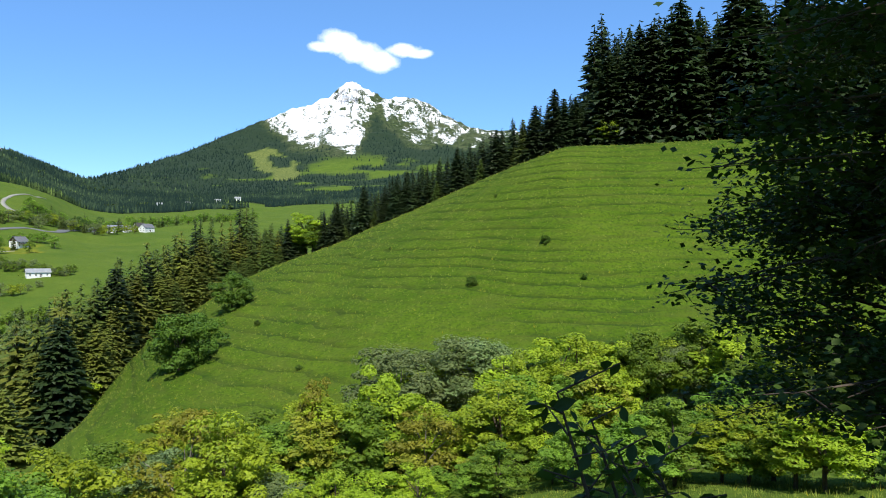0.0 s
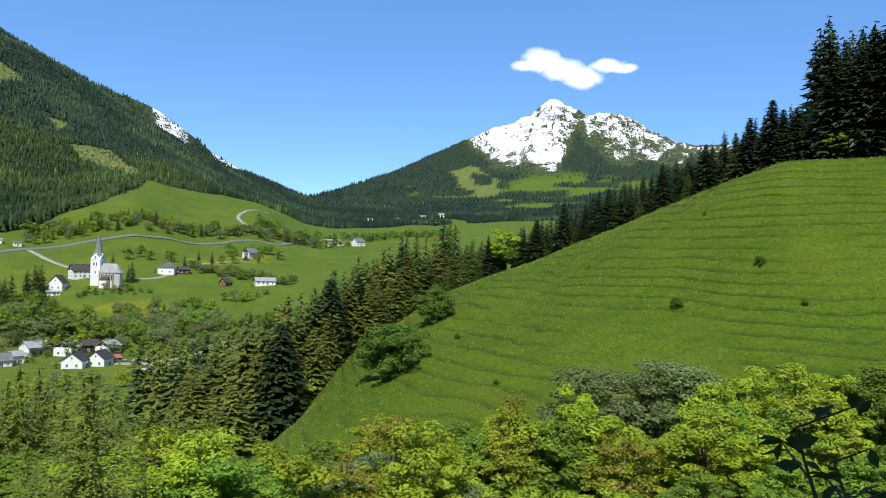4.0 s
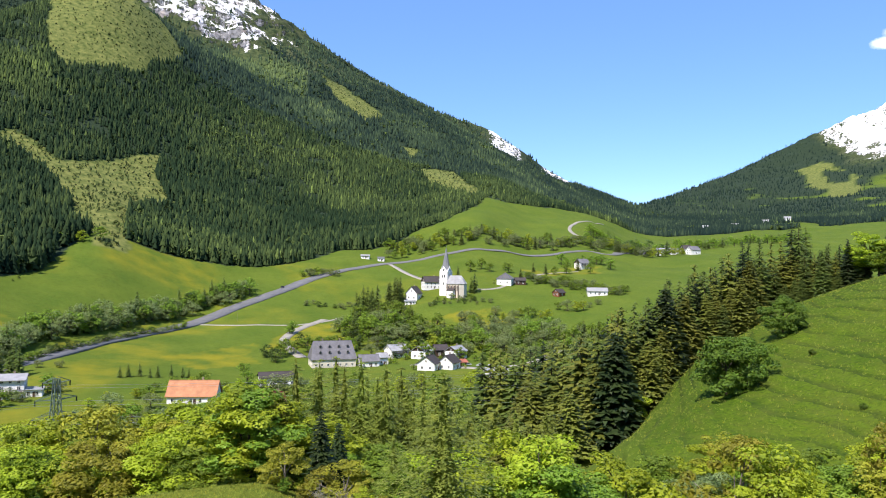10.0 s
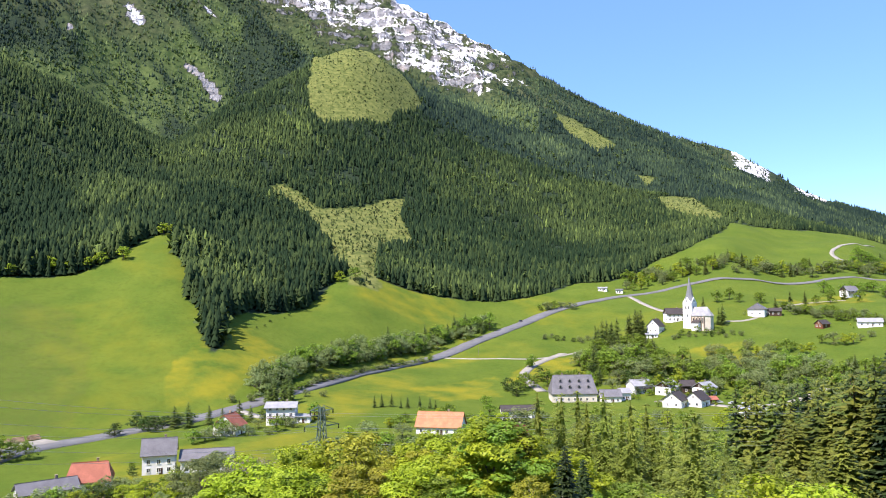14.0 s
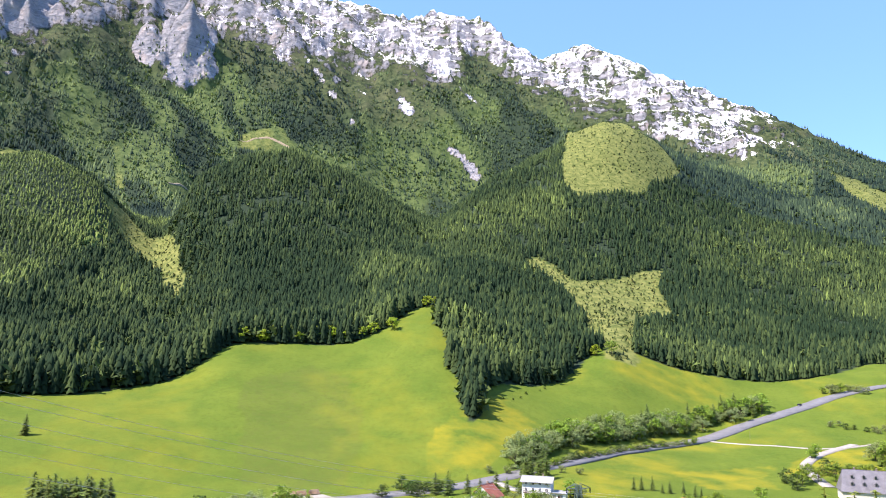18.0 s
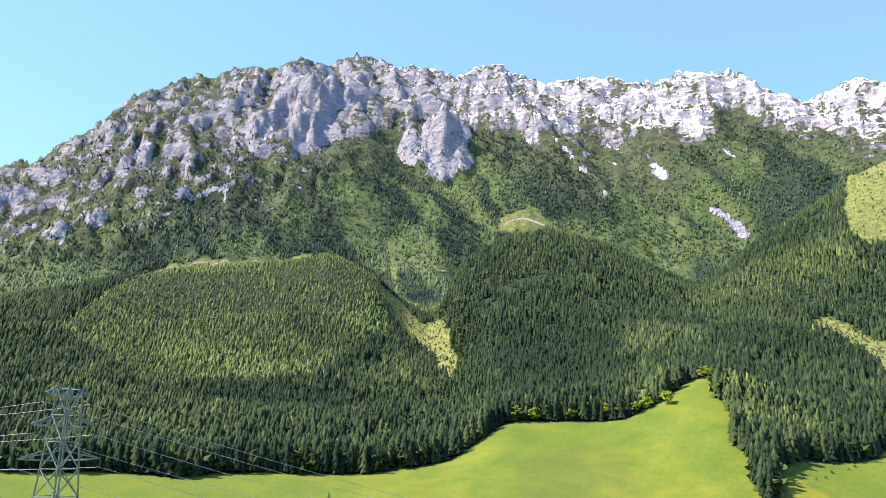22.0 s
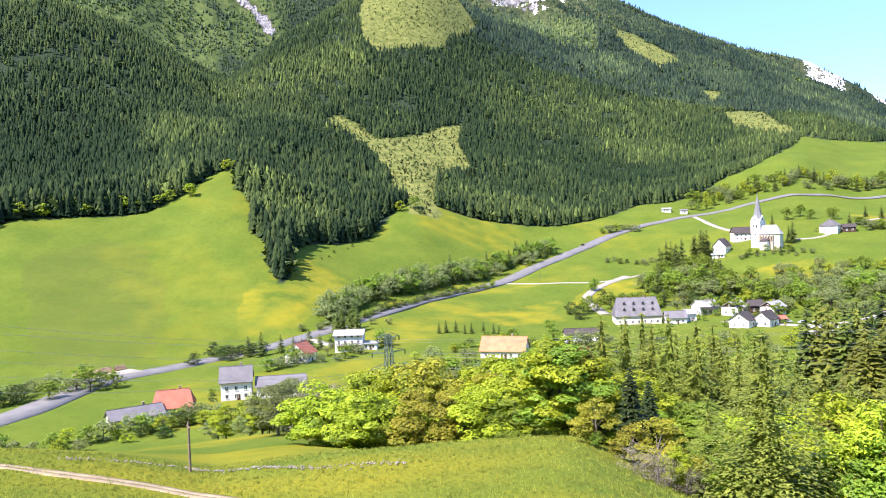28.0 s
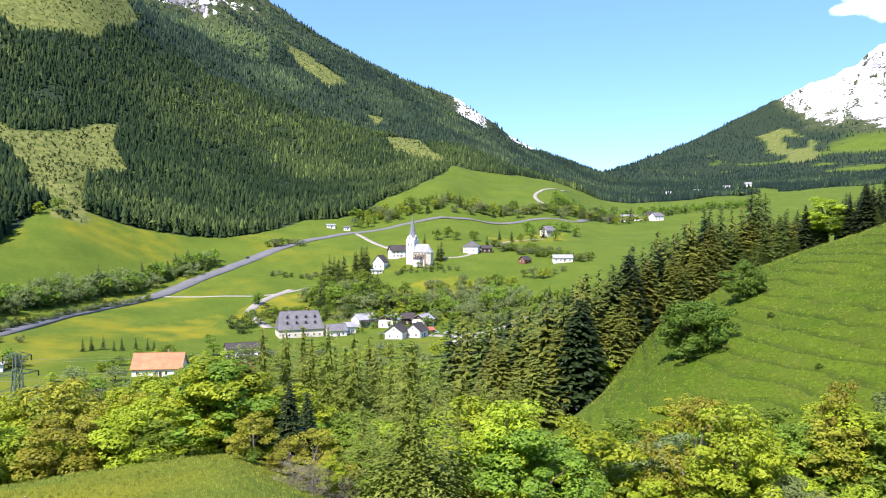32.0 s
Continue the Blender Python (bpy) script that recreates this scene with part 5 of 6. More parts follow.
def windows_on(parent, x0, x1, y, levels, cols, facing=0.0, scale=1.0):
    """Windows in rows on one wall of a house; facing turns the wall."""
    for z in levels:
        for k in range(cols):
            x = x0 + (x1 - x0) * (k + 0.5) / cols
            w = part("window", FRAME_ME, parent)
            w.matrix_basis = pose(0, 0, 0, 0, 0, facing) @ Matrix.Translation((x, y, z)) @ Matrix.Scale(scale, 4)
            part("pane", PANE_ME, w)


HOMES = []


def house(b, r, w, d, tall, roof_h, label, walls=None, roof=None, turn=0, cols=3, gable_cols=2, hip=0.0, eave=0.7, chimneys=1, sink=1.5, name="house", category="house", lift=0.0,
          gable_wood=False, storeys=None, balcony=False, dormers=0):
    walls, roof = walls or PLASTER, roof or ROOF_GREY
    if r < 700 and category == "house":
        HOMES.append((b, r, w))
    p = place(b, r)
    h = thing(name, label, category, m=Matrix.Translation((p.x, p.y, p.z + lift)) @ pose(0, 0, 0, 0, 0, b + turn))
    x, y = w / 2, d / 2
    inset = hip * x
    body = [(-x, -y, -sink), (x, -y, -sink), (x, y, -sink), (-x, y, -sink), (-x, -y, tall), (x, -y, tall), (x, y, tall), (-x, y, tall)]
    faces = [(0, 1, 5, 4), (1, 2, 6, 5), (2, 3, 7, 6), (3, 0, 4, 7), (3, 2, 1, 0)]
    if hip < 0.05:
        body += [(-x, 0, tall + roof_h - 0.05), (x, 0, tall + roof_h - 0.05)]
        if not gable_wood:
            faces += [(4, 7, 8), (6, 5, 9)]
        faces += [(4, 8, 9, 5), (7, 6, 9, 8)] if not gable_wood else [(4, 5, 6, 7)]
    else:
        faces.append((4, 5, 6, 7))
    part("wall", mesh_of("wall", body, faces, walls), h)
    if gable_wood and hip < 0.05:
        for s in (-1, 1):
            part("gable_boarding", joined("gable_boarding", [([(s * (x + 0.03), -y, tall), (s * (x + 0.03), y, tall), (s * (x + 0.03), 0, tall + roof_h - 0.1), (s * (x - 0.1), -y, tall), (s * (x - 0.1), y, tall),
                                                              (s * (x - 0.1), 0, tall + roof_h - 0.1)], [(0, 1, 2), (5, 4, 3), (0, 3, 4, 1), (1, 4, 5, 2), (2, 5, 3, 0)])], DARK_WOOD), h)
    e, g = eave, eave * 0.9
    drop = roof_h / y * e
    rx = x + g - inset
    lo, hi = tall - drop + 0.2, tall + roof_h + 0.2
    for s in (-1, 1):
        slope = slab([(-x - g, s * (y + e), lo), (x + g, s * (y + e), lo), (rx, 0, hi), (-rx, 0, hi)][::-s or 1], 0.22)
        part("roof_slope", joined("roof_slope", [slope], roof), h)
        if hip >= 0.05:
            end = slab([(s * (x + g), -y - e, lo), (s * (x + g), y + e, lo), (s * rx, 0, hi)][::s], 0.22)
            part("roof_hip", joined("roof_hip", [end], roof), h)
    part("ridge_cap", joined("ridge_cap", [bar((-rx, 0, hi + 0.03), (rx, 0, hi + 0.03), 0.12)], roof), h)
    n = storeys or max(1, int(tall / 2.7))
    levels = [1.5 + 2.75 * k for k in range(n)]
    windows_on(h, -x + 0.4, x - 0.4, -y, levels, cols)
    windows_on(h, -x + 0.4, x - 0.4, -y, levels, cols, 180)
    if gable_cols:
        gl = levels + ([tall + roof_h * 0.32] if hip < 0.05 and roof_h > 2.4 else [])
        for facing in (90, -90):
            windows_on(h, -y + 0.4, y - 0.4, -x, levels, gable_cols, facing)
            if len(gl) > len(levels):
                windows_on(h, -0.9, 0.9, -x - 0.03, gl[-1:], 1, facing, 0.8)
    door = part("door", DOOR_ME, h)
    door.matrix_basis = pose(x * 0.15, -y, 0)
    for k in range(chimneys):
        cx = x * (0.35 - 0.8 * k)
        c = part("chimney", joined("chimney", [box(cx - 0.35, cx + 0.35, 0.2, 0.9, tall + roof_h * 0.6, hi + 0.9)], STONE_WALL), h)
        part("chimney_cap", joined("chimney_cap", [box(cx - 0.45, cx + 0.45, 0.1, 1.0, hi + 0.9, hi + 1.02)], STONE_WALL), c)
    if balcony:
        bal = part("balcony", joined("balcony", [box(-x * 0.9, x * 0.9, -y - 1.3, -y, 2.65, 2.8)], DARK_WOOD), h)
        rails = [bar((-x * 0.9, -y - 1.25, 3.75), (x * 0.9, -y - 1.25, 3.75), 0.06)]
        rails += [bar((-x * 0.9 + q, -y - 1.25, 2.8), (-x * 0.9 + q, -y - 1.25, 3.75), 0.05) for q in np.arange(0, x * 1.8, 0.45)]
        part("railing", joined("railing", rails, DARK_WOOD), bal)
    for row in range(dormers):
        f = 0.30 + 0.34 * row
        for k in range(4):
            dx = -x * 0.62 + k * x * 0.42 + row * 0.4
            zc, yc = tall + roof_h * f, -y * (1 - f)
            dm = part("dormer", joined("dormer", [([(dx - 0.75, yc - 0.9, zc - 0.2), (dx + 0.75, yc - 0.9, zc - 0.2), (dx + 0.75, yc - 0.9, zc + 0.9), (dx, yc - 0.9, zc + 1.6), (dx - 0.75, yc - 0.9, zc + 0.9),
                                                    (dx - 0.75, yc + 1.2, zc + 0.9), (dx, yc + 1.6, zc + 1.6), (dx + 0.75, yc + 1.2, zc + 0.9)],
                                                   [(0, 1, 2, 3, 4), (4, 3, 6, 5), (3, 2, 7, 6), (0, 4, 5), (1, 7, 2)])], roof), h)
            q = part("pane", PANE_ME, dm)
            q.matrix_basis = Matrix.Translation((dx, yc - 0.92, zc + 0.45)) @ Matrix.Scale(0.85, 4)
    return h


# along the main road
house(82.3, 268, 12.5, 10, 3.4, 4.6, "low farmhouse with a red tiled hipped roof beside the road", roof=ROOF_RED, hip=0.25, turn=-6, cols=3)
house(84.9, 262, 16, 8, 2.6, 2.4, "grey-roofed outbuilding beside the red-roofed farmhouse", roof=ROOF_GREY, turn=12, cols=4, chimneys=1, name="outbuilding", category="outbuilding")
house(77.9, 281, 10.5, 9, 6.8, 4.4, "tall white farmhouse with a grey slate roof and small windows", roof=ROOF_GREY, turn=-4, cols=3)
house(74.7, 279, 17, 8, 4.6, 2.6, "long white barn house with a grey roof and dark upper gallery", roof=ROOF_GREY, turn=-4, cols=5, chimneys=0, gable_wood=True)
house(73.2, 343, 9.5, 10.5, 4.2, 4.4, "white house with a steep red tiled gable roof by the road", roof=ROOF_RED, turn=62, cols=2, gable_cols=2)
house(69.5, 361, 13, 10.5, 7.6, 1.7, "three-storey white house with a shallow pale roof and balcony", roof=ROOF_PALE, turn=-8, cols=4, eave=1.0, storeys=3, balcony=True)
house(68.0, 358, 7, 6, 3.0, 0.6, "low white annex with a flat roof and terrace", roof=ROOF_PALE, turn=-8, cols=2, chimneys=0, name="annex", category="annex")
house(57.8, 334, 19.5, 11, 3.6, 5.2, "long white farmhouse with a large orange tiled roof", roof=ROOF_ORANGE, turn=-14, cols=5, gable_cols=3)
house(52.0, 376, 17, 8, 4.4, 2.0, "low white house half hidden behind garden trees", roof=ROOF_DARK, turn=8, cols=5, chimneys=0)
house(52.3, 303, 11, 10, 3.6, 4.8, "small white house with a wine-red hipped roof and roof windows", roof=ROOF_WINE, turn=6, hip=0.35, cols=2, dormers=1)
house(48.0, 443, 25, 15, 5.2, 9.0, "large inn with a dark grey half-hipped roof and rows of dormers", walls=CREAM, roof=ROOF_GREY, turn=10, cols=7, gable_cols=3, hip=0.16, dormers=2, chimneys=2, name="inn", category="inn")
house(45.3, 440, 11, 8, 3.6, 3.0, "grey-roofed side wing of the inn", roof=ROOF_GREY, turn=14, cols=3, chimneys=0, name="annex", category="annex")
house(44.3, 448, 6, 6, 4.4, 2.0, "small white house with a pale roof in the village", roof=ROOF_PALE, turn=24, cols=2, chimneys=0)
house(43.2, 472, 12, 10, 4.6, 3.0, "white village house with a pale sheet roof", roof=ROOF_PALE, turn=30, cols=3, balcony=True)
house(41.2, 468, 12, 10, 4.6, 3.0, "white village house with a pale roof and timber gable", roof=ROOF_PALE, turn=62, cols=3, gable_wood=True)
house(39.9, 474, 8, 8, 4.2, 2.6, "dark timber house with a brown roof", walls=DARK_WOOD, roof=ROOF_DARK, turn=20, cols=2, chimneys=0)
house(38.7, 466, 11, 9, 4.8, 2.8, "white village house with a pale roof and dark upper floor", roof=ROOF_PALE, turn=58, cols=3, gable_wood=True, balcony=True)
house(40.7, 420, 11, 10, 4.0, 3.6, "white house with a brown-grey gable roof", roof=ROOF_DARK, turn=70, cols=2)
house(39.2, 424, 10, 9, 4.0, 3.6, "white house with a brown-grey gable roof and timber shed", roof=ROOF_DARK, turn=64, cols=2)
house(38.3, 436, 5, 5, 2.6, 1.2, "rust-red timber shed beside the houses", walls=RED_WOOD, roof=ROOF_RED, turn=30, cols=1, chimneys=0, name="shed", category="shed")
house(35.7, 388, 14, 10, 3.2, 2.8, "low white building with a pale grey roof by the river road", roof=ROOF_PALE, turn=38, cols=4, chimneys=0)
# round the church and up the valley
house(41.9, 634, 11, 10, 5.2, 5.2, "white parsonage with a steep brown gable roof below the church", roof=ROOF_DARK, turn=66, cols=3)
house(40.6, 665, 15, 10, 6.0, 4.4, "white house with a grey-brown roof behind the church", roof=ROOF_DARK, turn=20, cols=4, gable_wood=True)
house(42.2, 618, 9, 4, 2.6, 0.5, "low white garden building with three openings", roof=ROOF_PALE, turn=6, cols=3, chimneys=0, name="garden_building", category="outbuilding")
house(35.0, 680, 13, 13, 5.2, 4.2, "white farmhouse with a broad dark hipped roof", roof=ROOF_GREY, turn=78, cols=3, hip=0.12)
house(33.9, 684, 9, 7, 3.6, 2.2, "dark timber shed beside the farmhouse", walls=DARK_WOOD, roof=ROOF_DARK, turn=10, cols=2, chimneys=0, name="shed", category="shed")
house(29.3, 782, 12, 10, 5.4, 4.0, "white chalet with a dark timber top and gable roof", roof=ROOF_GREY, turn=40, cols=3, gable_wood=True, balcony=True)
house(31.0, 640, 8, 7, 3.0, 2.6, "brown timber barn with a reddish roof", walls=RED_WOOD, roof=ROOF_DARK, turn=50, cols=1, chimneys=0, name="barn", category="barn")
house(28.2, 640, 16, 8, 3.4, 2.4, "low white roadside building seen past the spruces", roof=ROOF_PALE, turn=8, cols=4, chimneys=0)
house(45.6, 822, 9, 5, 3.0, 1.0, "white roadside shed with a pale roof", roof=ROOF_PALE, turn=-6, cols=2, chimneys=0, name="shed", category="shed")
house(44.4, 815, 7, 5, 3.4, 0.8, "small white roadside kiosk with a blue-grey roof", roof=ROOF_GREY, turn=-6, cols=2, chimneys=0, name="shed", category="shed")
house(23.2, 1010, 26, 11, 5.0, 4.0, "long white farmhouse far up the valley", roof=ROOF_PALE, turn=12, cols=6)
house(21.4, 1050, 15, 11, 5.4, 4.6, "white farmhouse far up the valley", roof=ROOF_GREY, turn=40, cols=3)
house(21.9, 1085, 12, 10, 5.0, 4.4, "far white farmhouse with a brown roof", roof=ROOF_DARK, turn=20, cols=3)
for far_b, far_r in ((18.6, 1900), (16.6, 2100), (19.5, 2250), (15.2, 2250), (20.6, 1750)):
    house(far_b, far_r, 17, 12, 6, 5, "distant white farm on the pastures of the upper valley", roof=ROOF_PALE, turn=far_r % 50, cols=3)


# ---- the church ----
def ring(n, rad, z, start=0.0):
    return [(rad * math.cos(start + 2 * math.pi * k / n), rad * math.sin(start + 2 * math.pi * k / n), z) for k in range(n)]


def church(b, r):
    p = place(b, r)
    c = thing("church", "white pilgrimage church with a tall grey shingled spire and buttressed nave", "church", m=Matrix.Translation((p.x, p.y, p.z)) @ pose(0, 0, 0, 0, 0, b - 32))
    s, top = 3.9, 19.5
    tower = part("tower", joined("tower", [box(-s, s, -s, s, -3, top)], PLASTER), c)
    for z in (6.5, 13.0, 19.3):
        part("cornice", joined("cornice", [box(-s - 0.18, s + 0.18, -s - 0.18, s + 0.18, z, z + 0.3)], PLASTER), tower)
    for f in range(4):
        turn = pose(0, 0, 0, 0, 0, 90 * f)
        g = part("tower_gable", joined("tower_gable", [([(-s, -s, top), (s, -s, top), (0, -s, top + 4.6), (-s, 0, top), (s, 0, top), (0, 0, top + 4.6)], [(0, 1, 2), (0, 2, 5, 3), (1, 4, 5, 2)])], PLASTER), c)
        g.matrix_basis = turn
        for x, z, k in ((-1.1, 15.8, 1.2), (1.1, 15.8, 1.2), (0, top + 1.4, 0.9), (0, 9.6, 1.0)):
            w = part("belfry_opening", PANE_ME, tower)
            w.matrix_basis = turn @ Matrix.Translation((x, -s - 0.02, z)) @ Matrix.Diagonal((k * 0.8, 1.6, k * 1.5, 1))
    v = ring(8, 4.3, top + 1.6, math.pi / 8) + ring(8, 2.9, top + 6.0, math.pi / 8) + ring(8, 0.12, top + 20.5, math.pi / 8)
    f = [(i, (i + 1) % 8, 8 + (i + 1) % 8, 8 + i) for i in range(8)] + [(8 + i, 8 + (i + 1) % 8, 16 + (i + 1) % 8, 16 + i) for i in range(8)]
    spire = part("spire", mesh_of("spire", v, f, SHINGLE), c, "grey shingled octagonal spire")
    part("cross", joined("cross", [bar((0, 0, top + 20.3), (0, 0, top + 22.6), 0.09), bar((-0.6, 0, top + 21.8), (0.6, 0, top + 21.8), 0.09)], GALVANISED), spire)
    nave, h, ridge = 12.0, 10.0, 16.5
    x0, x1, y = s, s + nave, 5.2
    part("nave_wall", mesh_of("nave_wall", [(x0, -y, -3), (x1, -y, -3), (x1 + 3.2, -2.2, -3), (x1 + 3.2, 2.2, -3), (x1, y, -3), (x0, y, -3),
                                            (x0, -y, h), (x1, -y, h), (x1 + 3.2, -2.2, h), (x1 + 3.2, 2.2, h), (x1, y, h), (x0, y, h)],
                              [(k, (k + 1) % 6, 6 + (k + 1) % 6, 6 + k) for k in range(6)], CREAM), c, "warm cream plaster with stone buttresses")
    e = 0.6
    part("nave_roof", mesh_of("nave_roof", [(x0 - 0.2, -y - e, h - 0.5), (x1, -y - e, h - 0.5), (x1 + 3.8, -2.5, h - 0.5), (x1 + 3.8, 2.5, h - 0.5), (x1, y + e, h - 0.5), (x0 - 0.2, y + e, h - 0.5),
                                            (x0 - 0.2, 0, ridge), (x1 - 0.5, 0, ridge)],
                              [(0, 1, 7, 6), (1, 2, 7), (2, 3, 7), (3, 4, 7), (4, 5, 6, 7), (5, 4, 3, 2, 1, 0), (0, 6, 5)], ROOF_PALE), c, "pale sheet-metal roof")
    for k in range(5):
        x = x0 + 0.9 + k * 2.7
        for t in (-1, 1):
            part("buttress", joined("buttress", [box(x - 0.4, x + 0.4, *sorted((t * y, t * (y + 1.0))), -3, 8.6)], STONE_WALL), c)
            if k < 4:
                w = part("nave_window", PANE_ME, c)
                w.matrix_basis = Matrix.Translation((x + 1.35, t * (y + 0.02), 5.8)) @ Matrix.Diagonal((0.9, 1.6, 3.2, 1))
    part("sacristy", joined("sacristy", [box(s + 3, s + 9, -y - 4.5, -y - 0.02, -3, 4.2)], PLASTER), c)
    part("sacristy_roof", mesh_of("sacristy_roof", [(s + 2.7, -y - 4.9, 4.0), (s + 9.3, -y - 4.9, 4.0), (s + 9.3, -y, 6.6), (s + 2.7, -y, 6.6)], [(0, 1, 2, 3)], ROOF_DARK), c)
    return c


church(39.5, 638)


# ---- roads and paths ----
def strip(name, label, points, width, material, lift=0.3, category="road", skirt=0.8):
    """A road that follows the land, with a sunk edge."""
    pts = [Vector((-r * math.sin(radians(b)), r * math.cos(radians(b)), 0)) for b, r in points]
    line = []
    for k in range(len(pts) - 1):
        p0, p1, p2, p3 = pts[max(k - 1, 0)], pts[k], pts[k + 1], pts[min(k + 2, len(pts) - 1)]
        n = max(2, int((p2 - p1).length / 5))
        for q in range(n):
            t = q / n
            line.append(0.5 * (2 * p1 + (p2 - p0) * t + (2 * p0 - 5 * p1 + 4 * p2 - p3) * t * t + (3 * p1 - p0 - 3 * p2 + p3) * t ** 3))
    line.append(pts[-1])
    verts, faces = [], []
    for k, p in enumerate(line):
        d = (line[min(k + 1, len(line) - 1)] - line[max(k - 1, 0)]).normalized()
        side = Vector((-d.y, d.x, 0)) * width / 2
        row = []
        for s in (-1, 0, 1):
            e = p + side * s
            row.append((e.x, e.y, float(ground(math.degrees(math.atan2(-e.x, e.y)), math.hypot(e.x, e.y)))))
        z = [q[2] for q in row]
        m = sum(z) / 3
        lev = [0.5 * (q + m) + lift for q in z]
        verts += [(row[0][0], row[0][1], lev[0] - skirt)] + [(row[i][0], row[i][1], lev[i] + (0.04 if i == 1 else 0)) for i in range(3)] + [(row[2][0], row[2][1], lev[2] - skirt)]
        if k:
            o = 5 * (k - 1)
            faces += [(o + i, o + i + 1, o + 6 + i, o + 5 + i) for i in range(4)]
    return tagged(new(name, mesh_of(name, verts, faces, material, True)), label, category, kind="structure")


strip("road", "grey asphalt valley road", [(104, 250), (97.5, 275), (91.9, 303), (86.6, 353), (80.3, 378), (76, 393), (68.1, 449), (63.6, 512), (58.1, 592), (50.6, 720), (47.7, 767), (43.9, 803), (38, 832), (33, 862), (29, 890),
                                           (27, 905), (25.4, 1040), (23.4, 1240)], 15.0, ASPHALT)
strip("gravel_yard", "pale gravel lay-by beside the road", [(87.8, 352), (86.4, 366), (84.6, 374)], 12, GRAVEL, 0.25)
strip("lane", "pale farm lane across the meadow", [(57.6, 590), (52.7, 578), (50.1, 582), (47.6, 602)], 3.0, GRAVEL)
strip("lane", "curved pale lane down to the inn", [(48.6, 600), (50.4, 566), (51.5, 530), (51.2, 505), (50.2, 470)], 6.5, GRAVEL)
strip("village_road", "pale village street between the houses", [(42, 440), (38.1, 428), (36, 426), (32.8, 450), (31, 480)], 7.0, GRAVEL)
strip("path", "white gravel track up the far pasture", [(29.4, 985), (30.2, 1050), (29.9, 1100), (28.6, 1180), (27.8, 1240)], 5.0, GRAVEL, 0.5)
strip("path", "pale path from the church to the farm", [(37.5, 655), (35.5, 664), (33.5, 712), (31.4, 742), (29.6, 760)], 3.4, GRAVEL)
strip("road", "pale road past the church", [(43.8, 800), (42.2, 740), (41.0, 705), (39, 690)], 4.5, GRAVEL)
strip("drive", "paved drive in front of the white houses", [(72.4, 402), (70.8, 378), (69.6, 372), (67.2, 372)], 4.5, GRAVEL)
for way in FOREST_ROADS:
    strip("forest_road", "pale earth forest road benched into the slope", way, 9, DIRT, 0.6, "road", 4)
for rut in (-0.7, 0.7):
    strip("track", "worn wheel rut of a dirt farm track", [(103, 92 + rut), (99, 80 + rut), (93.6, 62 + rut), (87.8, 56 + rut), (81.7, 52 + rut), (75.3, 45 + rut), (70.2, 39 + rut), (63, 33 + rut)], 0.75, DIRT, 0.05, "track", 0.3)


# ---- lattice pylons and their wires ----
def pylon(b, r, tall, turn, base=1.7, head=0.45):
    p = place(b, r)
    t = thing("pylon", "grey-green steel lattice pylon carrying power lines", "pylon", m=Matrix.Translation((p.x, p.y, p.z)) @ pose(0, 0, 0, 0, 0, b + turn))
    half = lambda z: base * (1 - z / tall) ** 1.2 + head
    levels = [tall * k / 9 for k in range(10)]
    for sx, sy in ((-1, -1), (1, -1), (1, 1), (-1, 1)):
        part("leg", tubes_mesh("leg", [([(sx * half(a), sy * half(a), a - (1.5 if a == 0 else 0)) for a in levels], [0.11] * len(levels))], GALVANISED, 4), t)
    for a, c in zip(levels, levels[1:]):
        for k in range(4):
            q = pose(0, 0, 0, 0, 0, 90 * k)
            for ends_of, thick in ((((-half(a), -half(a), a), (half(c), -half(c), c)), 0.045), (((half(a), -half(a), a), (-half(c), -half(c), c)), 0.045), (((-half(c), -half(c), c), (half(c), -half(c), c)), 0.04)):
                part("brace", joined("brace", [bar(q @ Vector(ends_of[0]), q @ Vector(ends_of[1]), thick)], GALVANISED), t)
    ends = []
    for f, span in ((0.70, 4.2), (0.84, 3.4), (0.97, 2.2)):
        z = tall * f
        hz = half(z)
        for s in (-1, 1):
            tip = Vector((s * (hz + span), 0, z + 0.2))
            bars = [bar((s * hz, e * hz, z), tip, 0.06) for e in (-1, 1)] + [bar((s * hz, e * hz, z + 1.1), tip, 0.05) for e in (-1, 1)]
            bars += [bar(Vector((s * hz, e * hz, z)).lerp(tip, g), Vector((s * hz, -e * hz, z)).lerp(tip, g + 0.2), 0.035) for e in (-1, 1) for g in (0.1, 0.35, 0.6)]
            arm = part("cross_arm", joined("cross_arm", bars, GALVANISED), t)
            part("insulator", joined("insulator", [bar(tip, tip - Vector((0, 0, 1.0)), 0.09)], GLASS), arm)
            ends.append(t.matrix_world @ (tip - Vector((0, 0, 1.0))))
    return ends


near_ends = pylon(122.7, 100, 26.8, 40, head=0.95)
far_ends = pylon(66.7, 168, 25.5, 25)


def wire(a, c, sag):
    n = 24
    pts = [a.lerp(c, k / n) - Vector((0, 0, 4 * sag * (k / n) * (1 - k / n))) for k in range(n + 1)]
    me = tubes_mesh("power_line", [([tuple(q) for q in pts], [0.022] * (n + 1))], WIRE, 4)
    tagged(new("power_line", me), "thin sagging power line between the pylons", "power line", "power lines")


for k in range(6):
    wire(near_ends[k], far_ends[k], 3.5)
    wire(near_ends[k], near_ends[k] + Vector((-95, -170, 6)), 4.0)
    wire(far_ends[k], far_ends[k] + Vector((150, 330, 10)), 7.0)


